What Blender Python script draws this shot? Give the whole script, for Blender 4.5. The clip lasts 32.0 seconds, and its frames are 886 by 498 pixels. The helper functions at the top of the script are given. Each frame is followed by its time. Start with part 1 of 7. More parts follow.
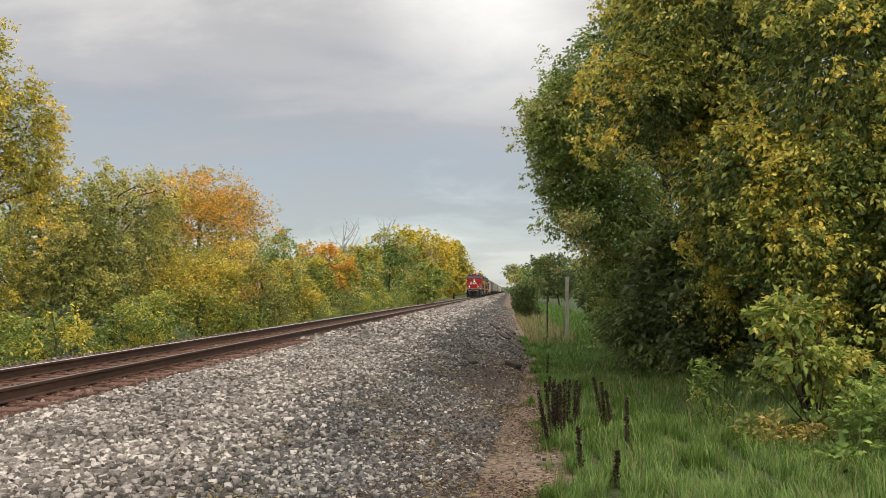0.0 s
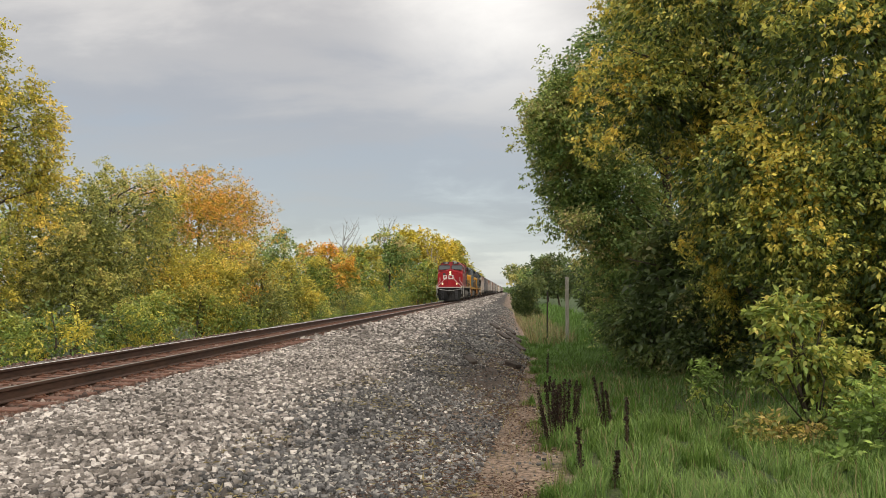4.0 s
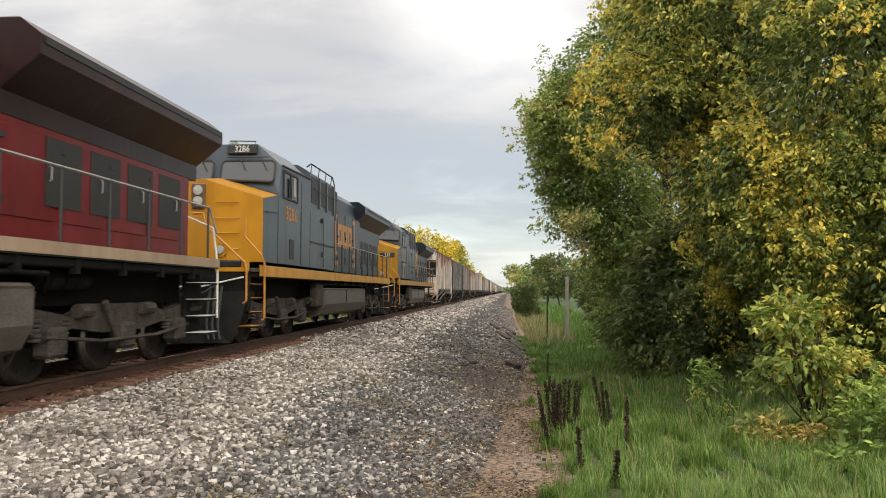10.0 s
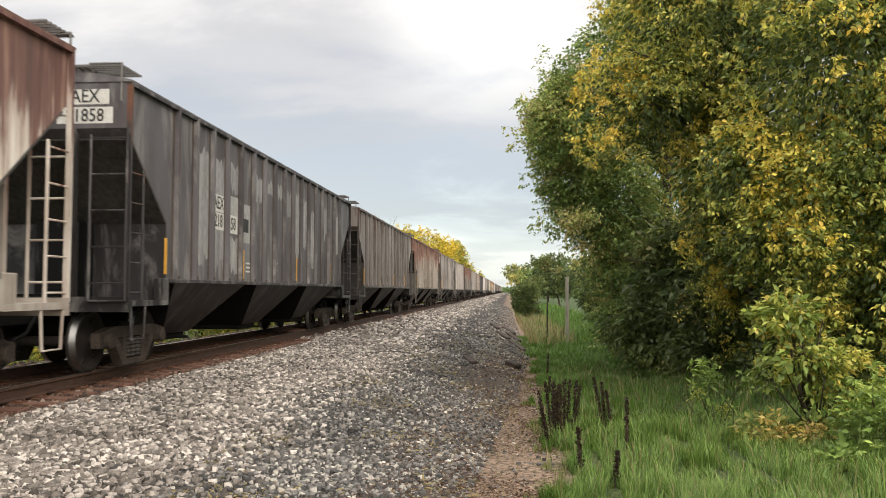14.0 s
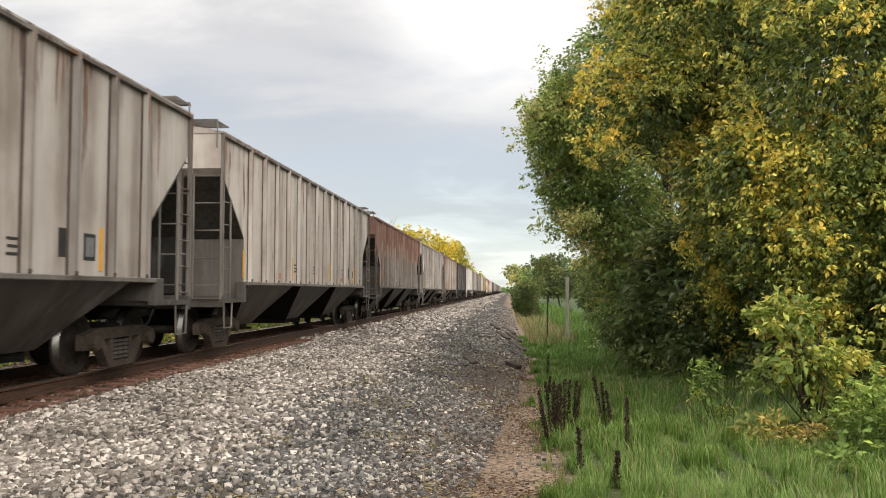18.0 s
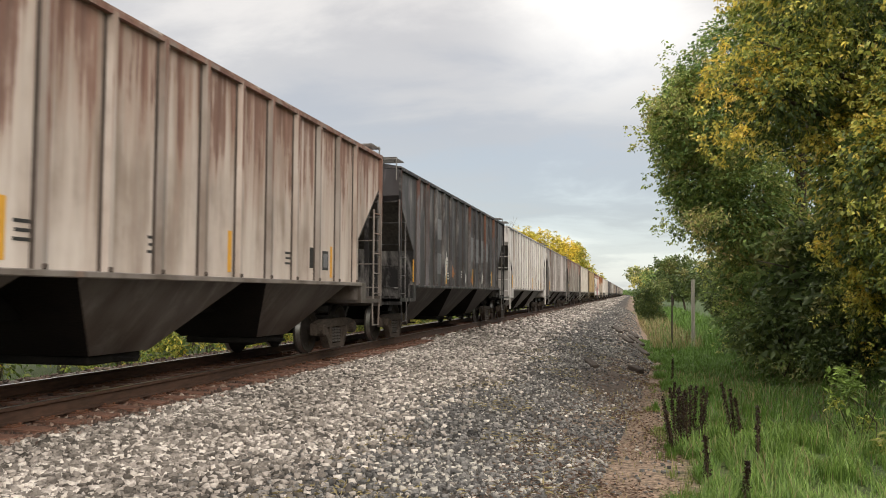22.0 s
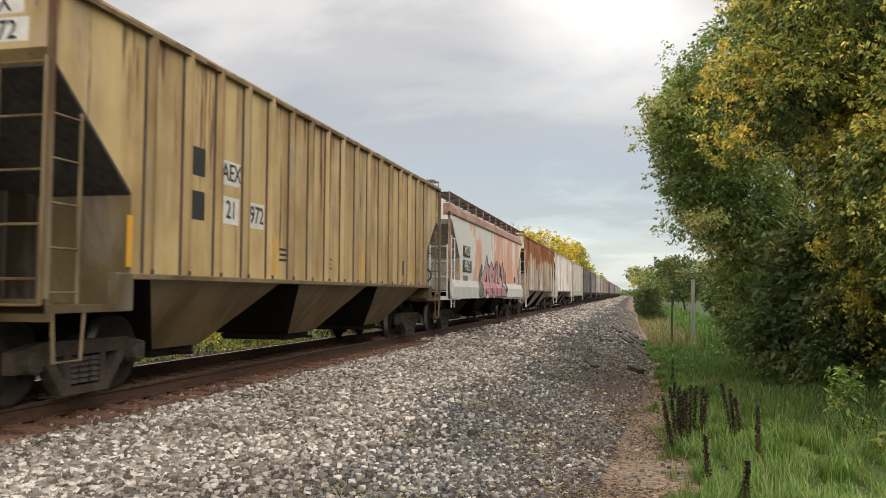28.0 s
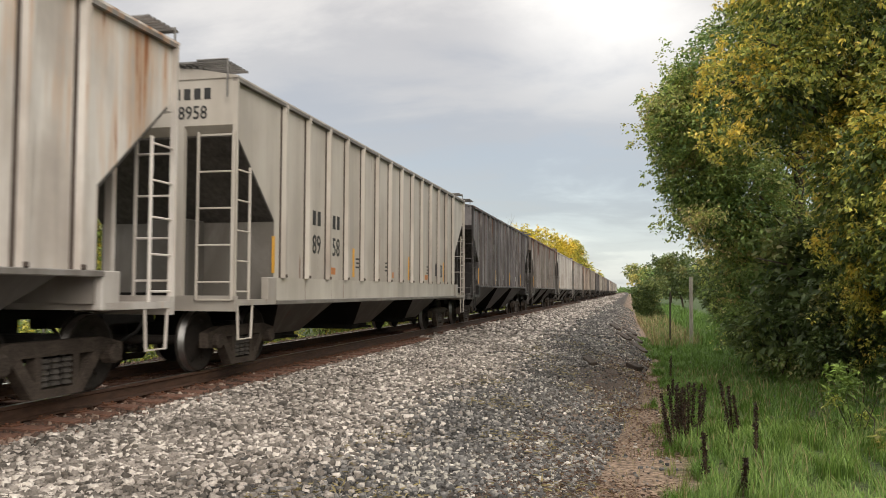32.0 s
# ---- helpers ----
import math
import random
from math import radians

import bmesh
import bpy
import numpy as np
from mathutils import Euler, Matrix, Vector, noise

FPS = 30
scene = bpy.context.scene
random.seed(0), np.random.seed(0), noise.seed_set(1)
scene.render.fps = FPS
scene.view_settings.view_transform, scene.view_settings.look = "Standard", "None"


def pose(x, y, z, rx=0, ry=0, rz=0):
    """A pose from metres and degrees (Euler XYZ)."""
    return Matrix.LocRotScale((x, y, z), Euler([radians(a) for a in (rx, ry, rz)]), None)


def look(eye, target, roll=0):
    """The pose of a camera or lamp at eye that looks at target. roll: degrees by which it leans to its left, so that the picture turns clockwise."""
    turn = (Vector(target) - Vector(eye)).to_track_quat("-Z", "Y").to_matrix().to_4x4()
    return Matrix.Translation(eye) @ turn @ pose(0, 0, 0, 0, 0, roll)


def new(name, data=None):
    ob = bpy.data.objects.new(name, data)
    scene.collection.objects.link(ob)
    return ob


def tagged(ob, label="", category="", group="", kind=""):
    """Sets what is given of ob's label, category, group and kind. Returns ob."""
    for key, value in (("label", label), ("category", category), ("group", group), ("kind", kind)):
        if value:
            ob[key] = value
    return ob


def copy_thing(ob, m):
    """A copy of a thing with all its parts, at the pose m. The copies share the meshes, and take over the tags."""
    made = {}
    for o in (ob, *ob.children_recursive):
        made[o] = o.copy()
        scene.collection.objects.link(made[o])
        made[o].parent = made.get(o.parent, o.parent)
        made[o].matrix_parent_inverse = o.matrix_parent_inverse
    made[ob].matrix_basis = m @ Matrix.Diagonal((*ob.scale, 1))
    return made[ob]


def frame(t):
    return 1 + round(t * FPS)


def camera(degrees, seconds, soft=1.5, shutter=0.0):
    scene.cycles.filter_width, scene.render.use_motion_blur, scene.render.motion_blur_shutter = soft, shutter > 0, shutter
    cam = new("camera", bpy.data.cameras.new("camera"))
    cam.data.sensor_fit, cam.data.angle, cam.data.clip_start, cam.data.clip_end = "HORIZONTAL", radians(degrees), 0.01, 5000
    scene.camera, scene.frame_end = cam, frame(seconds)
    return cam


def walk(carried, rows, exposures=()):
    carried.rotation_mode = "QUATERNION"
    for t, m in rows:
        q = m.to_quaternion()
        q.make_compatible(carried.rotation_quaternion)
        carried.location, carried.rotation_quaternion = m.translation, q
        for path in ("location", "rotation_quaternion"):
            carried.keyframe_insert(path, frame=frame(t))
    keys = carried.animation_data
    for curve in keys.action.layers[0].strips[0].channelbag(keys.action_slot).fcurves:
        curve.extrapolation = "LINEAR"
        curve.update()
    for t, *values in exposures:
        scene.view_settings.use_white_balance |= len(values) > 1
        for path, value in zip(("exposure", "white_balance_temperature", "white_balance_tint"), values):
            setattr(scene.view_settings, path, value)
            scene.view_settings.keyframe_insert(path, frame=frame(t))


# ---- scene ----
# The track runs along +y; its centre is x = 0 and the rail tops are z = 0.
FOV = 2 * math.degrees(math.atan(784 / 1460))
cam = camera(FOV, 32.0, soft=0.9, shutter=0.1)
EYE = (7.0, 0.0, 1.2)
walk(cam, [(t, pose(*EYE, rx, ry, rz)) for t, rx, ry, rz in (
    (0.0, 92.931, 0.0, 4.543), (17.5, 92.925, -0.01, 4.55), (18.0, 92.94, -0.02, 4.557), (18.5, 92.833, -0.07, 5.053),
    (19.0, 92.633, -0.116, 9.288), (19.5, 92.924, -0.304, 12.314), (20.0, 93.048, -0.32, 12.753), (20.5, 93.05, -0.333, 12.82),
    (21.0, 93.04, -0.34, 12.835), (31.2, 93.05, -0.33, 12.83), (31.6, 92.99, -0.30, 12.80), (32.0, 92.897, -0.2, 12.71))],
    exposures=[(0.0, 0.0), (8.6, 0.0), (9.1, 0.12), (10.0, 0.34), (13.0, 0.45), (18.0, 0.44), (20.5, 0.31), (32.0, 0.22)])

# ---- light: an overcast sky, brightest where the sun stands behind the cloud ----
SUN_EL, SUN_AZ = radians(27), radians(148)
world = bpy.data.worlds.new("overcast_sky")
scene.world = world
world.use_nodes = True


class Graph:
    """Short hand for node trees."""

    def __init__(self, tree):
        self.tree = tree
        tree.nodes.clear()

    def node(self, kind, **values):
        n = self.tree.nodes.new(kind)
        for key, v in values.items():
            if key.startswith("_"):
                n.inputs[int(key[1:])].default_value = v
        return n

    def link(self, a, b):
        self.tree.links.new(a, b)

    def put(self, value, socket):
        if isinstance(value, bpy.types.NodeSocket):
            self.link(value, socket)
        elif value is not None:
            socket.default_value = value

    def math(self, op, a, b=None, c=None, clamp=False):
        n = self.tree.nodes.new("ShaderNodeMath")
        n.operation, n.use_clamp = op, clamp
        for i, v in enumerate((a, b, c)):
            self.put(v, n.inputs[i])
        return n.outputs[0]

    def mix(self, fac, a, b, blend="MIX"):
        n = self.tree.nodes.new("ShaderNodeMix")
        n.data_type, n.blend_type = "RGBA", blend
        self.put(fac, n.inputs[0])
        self.put((*a, 1) if isinstance(a, tuple) and len(a) == 3 else a, n.inputs[6])
        self.put((*b, 1) if isinstance(b, tuple) and len(b) == 3 else b, n.inputs[7])
        return n.outputs[2]

    def noise(self, vec, scale, detail=4.0, rough=0.55, dist=0.0):
        n = self.tree.nodes.new("ShaderNodeTexNoise")
        n.inputs["Scale"].default_value, n.inputs["Detail"].default_value = scale, detail
        n.inputs["Roughness"].default_value, n.inputs["Distortion"].default_value = rough, dist
        self.put(vec, n.inputs["Vector"])
        return n.outputs["Fac"]

    def ramp(self, fac, stops, ease="LINEAR"):
        n = self.tree.nodes.new("ShaderNodeValToRGB")
        n.color_ramp.interpolation = ease
        el = n.color_ramp.elements
        while len(el) < len(stops):
            el.new(0.5)
        for e, (p, c) in zip(el, stops):
            e.position = p
            e.color = (*c, 1) if isinstance(c, tuple) else (c, c, c, 1)
        self.put(fac, n.inputs[0])
        return n.outputs[0]

    def mapped(self, vec, scale=(1, 1, 1), loc=(0, 0, 0)):
        n = self.tree.nodes.new("ShaderNodeMapping")
        n.inputs["Scale"].default_value, n.inputs["Location"].default_value = scale, loc
        self.put(vec, n.inputs["Vector"])
        return n.outputs[0]


g = Graph(world.node_tree)
way = g.node("ShaderNodeTexCoord").outputs["Generated"]
sep = g.node("ShaderNodeSeparateXYZ")
g.link(way, sep.inputs[0])
up = g.math("MAXIMUM", sep.outputs[2], 0.0)
lift = g.math("ADD", up, 0.22)
flat = g.node("ShaderNodeCombineXYZ")
g.link(g.math("DIVIDE", sep.outputs[0], lift), flat.inputs[0])
g.link(g.math("DIVIDE", sep.outputs[1], lift), flat.inputs[1])
cloud = g.noise(g.mapped(flat.outputs[0], (1.0, 1.45, 1.0), (3.1, 0.6, 0)), 1.5, 7.0, 0.56, 0.3)
wave = g.math("MULTIPLY_ADD", cloud, 0.36, g.math("SUBTRACT", up, 0.18))
tone = g.ramp(wave, [(0.0, (0.55, 0.585, 0.60)), (0.05, (0.44, 0.475, 0.505)), (0.12, (0.325, 0.342, 0.378)), (0.19, (0.345, 0.338, 0.35)),
                     (0.285, (0.45, 0.424, 0.406)), (0.38, (0.66, 0.62, 0.575)), (0.5, (0.88, 0.83, 0.77)), (0.7, (1.4, 1.35, 1.26)), (1.0, (1.85, 1.79, 1.69))], "EASE")
sky = g.node("ShaderNodeTexSky")
sky.sky_type, sky.sun_disc, sky.sun_elevation, sky.sun_rotation = "NISHITA", False, SUN_EL, SUN_AZ
dot = g.node("ShaderNodeVectorMath")
dot.operation = "DOT_PRODUCT"
g.link(way, dot.inputs[0])
dot.inputs[1].default_value = Vector((-0.01, 0.93, 0.37)).normalized()
glow = g.math("POWER", g.math("MAXIMUM", dot.outputs["Value"], 0.0), 150.0)
glow = g.math("MULTIPLY", glow, g.ramp(cloud, [(0.25, 0.5), (0.55, 1.0)]))
tone = g.mix(glow, tone, (1.25, 1.21, 1.14))
tone = g.mix(1.0, g.mix(0.03, tone, sky.outputs[0]), (1.025, 1.0, 0.965), "MULTIPLY")
back = g.node("ShaderNodeBackground")
g.link(tone, back.inputs[0])
back.inputs[1].default_value = 1.0
g.link(back.outputs[0], g.node("ShaderNodeOutputWorld").inputs[0])

lamp = bpy.data.lights.new("sun", "SUN")
lamp.energy, lamp.angle, lamp.color = 1.5, radians(40), (1.0, 0.92, 0.8)
new("sun", lamp).matrix_basis = look((0, 0, 60), (-60 * math.sin(SUN_AZ) / math.tan(SUN_EL), -60 * math.cos(SUN_AZ) / math.tan(SUN_EL), 0))

# ---- materials ----
def material(name):
    m = bpy.data.materials.new(name)
    m.use_nodes = True
    gr = Graph(m.node_tree)
    shader = gr.node("ShaderNodeBsdfPrincipled")
    gr.link(shader.outputs[0], gr.node("ShaderNodeOutputMaterial").inputs[0])
    return m, gr, shader


def bump(gr, shader, height, strength, distance=0.02):
    b = gr.node("ShaderNodeBump")
    b.inputs["Strength"].default_value, b.inputs["Distance"].default_value = strength, distance
    gr.link(height, b.inputs["Height"])
    gr.link(b.outputs[0], shader.inputs["Normal"])


def surface(name, dark, light, scale=3.0, rough=0.7, metal=0.0, relief=0.2, stretch=(1, 1, 1), fine=12.0, shine=0.5):
    """A worn surface: two colours by noise at two scales, uneven gloss and fine relief."""
    m, gr, sh = material(name)
    at = gr.mapped(gr.node("ShaderNodeTexCoord").outputs["Object"], stretch)
    big, small = gr.noise(at, scale), gr.noise(at, scale * fine, 3.0)
    mixed = gr.math("MULTIPLY_ADD", small, 0.5, gr.math("MULTIPLY", big, 0.5))
    gr.link(gr.ramp(mixed, [(0.35, dark), (0.65, light)]), sh.inputs["Base Color"])
    gr.link(gr.math("MULTIPLY_ADD", big, 0.25, rough - 0.12), sh.inputs["Roughness"])
    sh.inputs["Metallic"].default_value = metal
    sh.inputs["Specular IOR Level"].default_value = shine
    bump(gr, sh, small, relief)
    return m


def leaf_material(name, colours, patch=0.5):
    """Leaves: a colour for every leaf, and patches of turned colour through the crown."""
    m, gr, sh = material(name)
    at = gr.node("ShaderNodeTexCoord").outputs["Object"]
    island = gr.node("ShaderNodeNewGeometry").outputs["Random Per Island"]
    spray = gr.node("ShaderNodeAttribute")
    spray.attribute_name = "spray"
    field = gr.noise(at, patch, 3.0, 0.6)
    f = gr.math("MULTIPLY_ADD", gr.math("SUBTRACT", field, 0.5), 1.5, 0.38)
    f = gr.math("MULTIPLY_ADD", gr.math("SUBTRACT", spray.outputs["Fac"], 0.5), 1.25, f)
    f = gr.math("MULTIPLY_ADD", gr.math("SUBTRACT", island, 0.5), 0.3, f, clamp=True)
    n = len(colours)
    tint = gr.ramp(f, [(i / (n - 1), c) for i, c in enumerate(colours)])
    light = gr.math("MULTIPLY_ADD", gr.math("FRACT", gr.math("MULTIPLY", island, 37.7)), 0.8, 0.62)
    shade = gr.node("ShaderNodeHueSaturation")
    gr.link(tint, shade.inputs["Color"])
    gr.link(light, shade.inputs["Value"])
    gr.link(shade.outputs[0], sh.inputs["Base Color"])
    sh.inputs["Roughness"].default_value = 0.45
    sh.inputs["Specular IOR Level"].default_value = 0.4
    thin = gr.node("ShaderNodeBsdfTranslucent")
    gr.link(shade.outputs[0], thin.inputs[0])
    both = gr.node("ShaderNodeMixShader")
    both.inputs[0].default_value = 0.32
    gr.link(sh.outputs[0], both.inputs[1])
    gr.link(thin.outputs[0], both.inputs[2])
    out = [n_ for n_ in m.node_tree.nodes if n_.type == "OUTPUT_MATERIAL"][0]
    gr.link(both.outputs[0], out.inputs[0])
    return m


def stone_material(name, stops):
    m, gr, sh = material(name)
    island = gr.node("ShaderNodeNewGeometry").outputs["Random Per Island"]
    at = gr.node("ShaderNodeTexCoord").outputs["Object"]
    f = gr.math("MULTIPLY_ADD", gr.math("SUBTRACT", gr.noise(at, 0.6, 4.0), 0.5), 0.9, island, clamp=True)
    grain = gr.noise(at, 60.0, 3.0)
    gr.link(gr.mix(0.5, gr.ramp(f, stops), gr.ramp(grain, [(0.3, 0.25), (0.7, 0.75)]), "OVERLAY"), sh.inputs["Base Color"])
    sh.inputs["Roughness"].default_value = 0.85
    bump(gr, sh, grain, 0.4, 0.006)
    return m


def paint_material(name, rough=0.5, chalk=1.0, solid=0.0, level=2.75, rusts=((0.055, 0.026, 0.02), (0.115, 0.05, 0.036), (0.19, 0.085, 0.05), (0.32, 0.15, 0.08))):
    """Weathered car paint: the object's own colour, with streaks of rust and grime; its alpha tells how rusty it is."""
    m, gr, sh = material(name)
    info = gr.node("ShaderNodeObjectInfo")
    at = gr.node("ShaderNodeTexCoord").outputs["Object"]
    shift = gr.node("ShaderNodeVectorMath")
    shift.operation = "MULTIPLY_ADD"
    gr.link(info.outputs["Random"], shift.inputs[0])
    shift.inputs[1].default_value = (0.0, 37.0, 0.0)
    gr.link(at, shift.inputs[2])
    pos = gr.node("ShaderNodeSeparateXYZ")
    gr.link(at, pos.inputs[0])
    streak = gr.noise(gr.mapped(shift.outputs[0], (1.0, 1.7, 0.13)), 1.6, 6.0, 0.72)
    fine = gr.noise(gr.mapped(shift.outputs[0], (1.0, 9.0, 0.5)), 3.0, 4.0)
    blotch = gr.noise(shift.outputs[0], 0.9, 4.0, 0.6)
    high = gr.math("MULTIPLY", gr.math("SUBTRACT", pos.outputs[2], level), gr.math("MULTIPLY", info.outputs["Alpha"], 0.27))
    rusty = gr.math("ADD", gr.math("MULTIPLY_ADD", streak, 1.5, high), gr.math("MULTIPLY_ADD", info.outputs["Alpha"], 0.36, -0.53))
    if solid:       # rust in broad sheets rather than in streaks
        sheet = gr.math("ADD", gr.math("MULTIPLY_ADD", blotch, 0.75, gr.math("MULTIPLY", high, 1.7)), gr.math("MULTIPLY_ADD", info.outputs["Alpha"], 0.36, -0.11))
        rusty = gr.math("ADD", gr.math("MULTIPLY", rusty, 1 - solid), gr.math("MULTIPLY", sheet, solid))
    rusty = gr.math("MULTIPLY_ADD", gr.math("SUBTRACT", fine, 0.5), 0.18, rusty)
    drip = gr.noise(gr.mapped(shift.outputs[0], (1.0, 3.4, 0.14), (2, 5, 8)), 2.1, 3.0, 0.6)
    rusty = gr.math("MULTIPLY_ADD", gr.math("SUBTRACT", drip, 0.5), 0.85 * (1 - 0.6 * solid), rusty)
    facing = gr.node("ShaderNodeSeparateXYZ")
    gr.link(gr.node("ShaderNodeNewGeometry").outputs["True Normal"], facing.inputs[0])
    rusty = gr.math("MULTIPLY_ADD", gr.math("ABSOLUTE", facing.outputs[1]), -0.22, rusty)      # the sheltered end walls rust less
    cover = gr.ramp(rusty, [(0.47, 0.0), (0.53, 0.8), (0.6, 1.0)])
    dirt = gr.noise(gr.mapped(shift.outputs[0], (1.0, 1.5, 0.17), (5, 2, 1)), 1.4, 4.0, 0.5)
    grime = gr.ramp(gr.math("MULTIPLY_ADD", dirt, 0.6, gr.math("MULTIPLY_ADD", blotch, 0.34, gr.math("MULTIPLY", fine, 0.06))), [(0.33, (0.36, 0.3, 0.27)), (0.44, (0.62, 0.56, 0.52)), (0.53, (0.93, 0.89, 0.87)), (0.64, 1.15)])
    rust = gr.ramp(gr.noise(gr.mapped(shift.outputs[0], (1.0, 3.5, 0.3), (9, 4, 2)), 1.7, 5.0, 0.6), list(zip((0.3, 0.48, 0.6, 0.74), rusts)))
    soiled = gr.math("MULTIPLY_ADD", info.outputs["Alpha"], 1.7, 0.42, clamp=True)
    tone = gr.mix(soiled, info.outputs["Color"], grime, "MULTIPLY")
    smear = gr.noise(gr.mapped(shift.outputs[0], (1.0, 1.9, 0.35), (3, 7, 6)), 1.3, 6.0, 0.7, 0.8)
    tone = gr.mix(gr.ramp(smear, [(0.5, 0.0), (0.62, 0.16 * chalk), (0.75, 0.4 * chalk)]), tone, (0.36, 0.34, 0.33))
    if solid:       # a thin wash of rust water round the sheets
        tone = gr.mix(gr.ramp(gr.math("MULTIPLY_ADD", streak, 0.2, rusty), [(0.43, 0.0), (0.62, 0.6)]), tone, rusts[3])
    gr.link(gr.mix(gr.math("MULTIPLY", cover, 0.9), tone, rust), sh.inputs["Base Color"])
    gr.link(gr.math("MULTIPLY_ADD", cover, 0.25, rough), sh.inputs["Roughness"])
    bump(gr, sh, fine, 0.08)
    sh.inputs["Specular IOR Level"].default_value = 0.3
    return m


RAIL = surface("rusty_rail_steel", (0.035, 0.02, 0.014), (0.11, 0.06, 0.04), 2.0, 0.7, 0.3, 0.2, (1, 0.2, 1))
# Two head colours: the brighter far rail has the sky's reflection put in.
SHINE = surface("sky_bright_polished_rail_head", (0.8, 0.8, 0.81), (0.9, 0.9, 0.9), 1.0, 0.5, 1.0, 0.05, (1, 0.1, 1))
DULLSHINE = surface("dull_rail_head", (0.3, 0.28, 0.27), (0.45, 0.43, 0.42), 1.0, 0.35, 1.0, 0.05, (1, 0.1, 1))
TIE = surface("weathered_tie_wood", (0.06, 0.03, 0.02), (0.25, 0.125, 0.085), 4.0, 0.85, 0, 0.6, (0.3, 3, 3))
PLATE = surface("rusty_tie_plate", (0.07, 0.03, 0.018), (0.2, 0.09, 0.05), 6.0, 0.8, 0.2, 0.3)
BARK = surface("grey_brown_bark", (0.035, 0.026, 0.018), (0.12, 0.095, 0.07), 6.0, 0.9, 0, 0.8, (3, 3, 0.6))
DRY = surface("dry_brown_stalk", (0.045, 0.024, 0.016), (0.13, 0.075, 0.045), 14.0, 0.9, 0, 0.5)
OLDWOOD = surface("old_dark_timber", (0.02, 0.015, 0.012), (0.075, 0.055, 0.042), 5.0, 0.9, 0, 0.6, (3, 0.5, 3))
POSTWOOD = surface("grey_weathered_post", (0.2, 0.18, 0.15), (0.42, 0.39, 0.34), 5.0, 0.85, 0, 0.5, (3, 3, 0.4))
STONE = stone_material("pale_ballast_stone", [(0.0, (0.05, 0.043, 0.036)), (0.2, (0.125, 0.108, 0.093)), (0.5, (0.235, 0.207, 0.183)), (0.75, (0.38, 0.338, 0.303)), (1.0, (0.68, 0.62, 0.565))])
RUSTSTONE = stone_material("rust_stained_ballast", [(0.0, (0.035, 0.022, 0.017)), (0.4, (0.1, 0.06, 0.044)), (0.75, (0.19, 0.115, 0.084)), (1.0, (0.36, 0.29, 0.24))])
GRAVEL = stone_material("dark_slope_gravel", [(0.0, (0.022, 0.021, 0.02)), (0.42, (0.09, 0.086, 0.083)), (0.85, (0.205, 0.194, 0.184)), (1.0, (0.44, 0.41, 0.36))])
GRASS = leaf_material("green_grass_blade", [(0.11, 0.2, 0.036), (0.22, 0.34, 0.065), (0.38, 0.47, 0.12), (0.6, 0.56, 0.25)], 0.9)
STRAW = leaf_material("dry_straw_blade", [(0.28, 0.23, 0.11), (0.44, 0.38, 0.19), (0.54, 0.48, 0.28)], 1.0)
PAINT = paint_material("weathered_car_paint")
PAINT_ORANGE = paint_material("orange_rusted_car_paint", solid=0.45, level=2.8, rusts=((0.12, 0.036, 0.016), (0.21, 0.068, 0.026), (0.33, 0.125, 0.045), (0.52, 0.29, 0.14)))
PAINT_DARK = paint_material("smeared_dark_car_paint", 0.55, 2.3)
PAINT_RED = paint_material("red_rusted_car_paint", solid=0.25, rusts=((0.075, 0.036, 0.033), (0.125, 0.058, 0.052), (0.19, 0.095, 0.08), (0.33, 0.2, 0.15)))
PAINT_BROWN = paint_material("brown_rusted_car_paint", solid=0.6, rusts=((0.11, 0.06, 0.048), (0.18, 0.095, 0.075), (0.25, 0.14, 0.11), (0.33, 0.2, 0.15)))
# Underframe grime, near black; on the chutes' slope sheets it stands for shade.
GRIME_SHADE = surface("black_underframe_grime_and_shade", (0.004, 0.004, 0.004), (0.016, 0.0145, 0.013), 3.0, 0.8, 0.0, 0.3, shine=0.12)
WHEELSTEEL = surface("worn_wheel_steel", (0.01, 0.0085, 0.0075), (0.036, 0.03, 0.026), 5.0, 0.75, 0.0, 0.1, shine=0.2)
TREAD = surface("bright_wheel_tread", (0.14, 0.135, 0.13), (0.3, 0.3, 0.3), 3.0, 0.35, 1.0, 0.03)


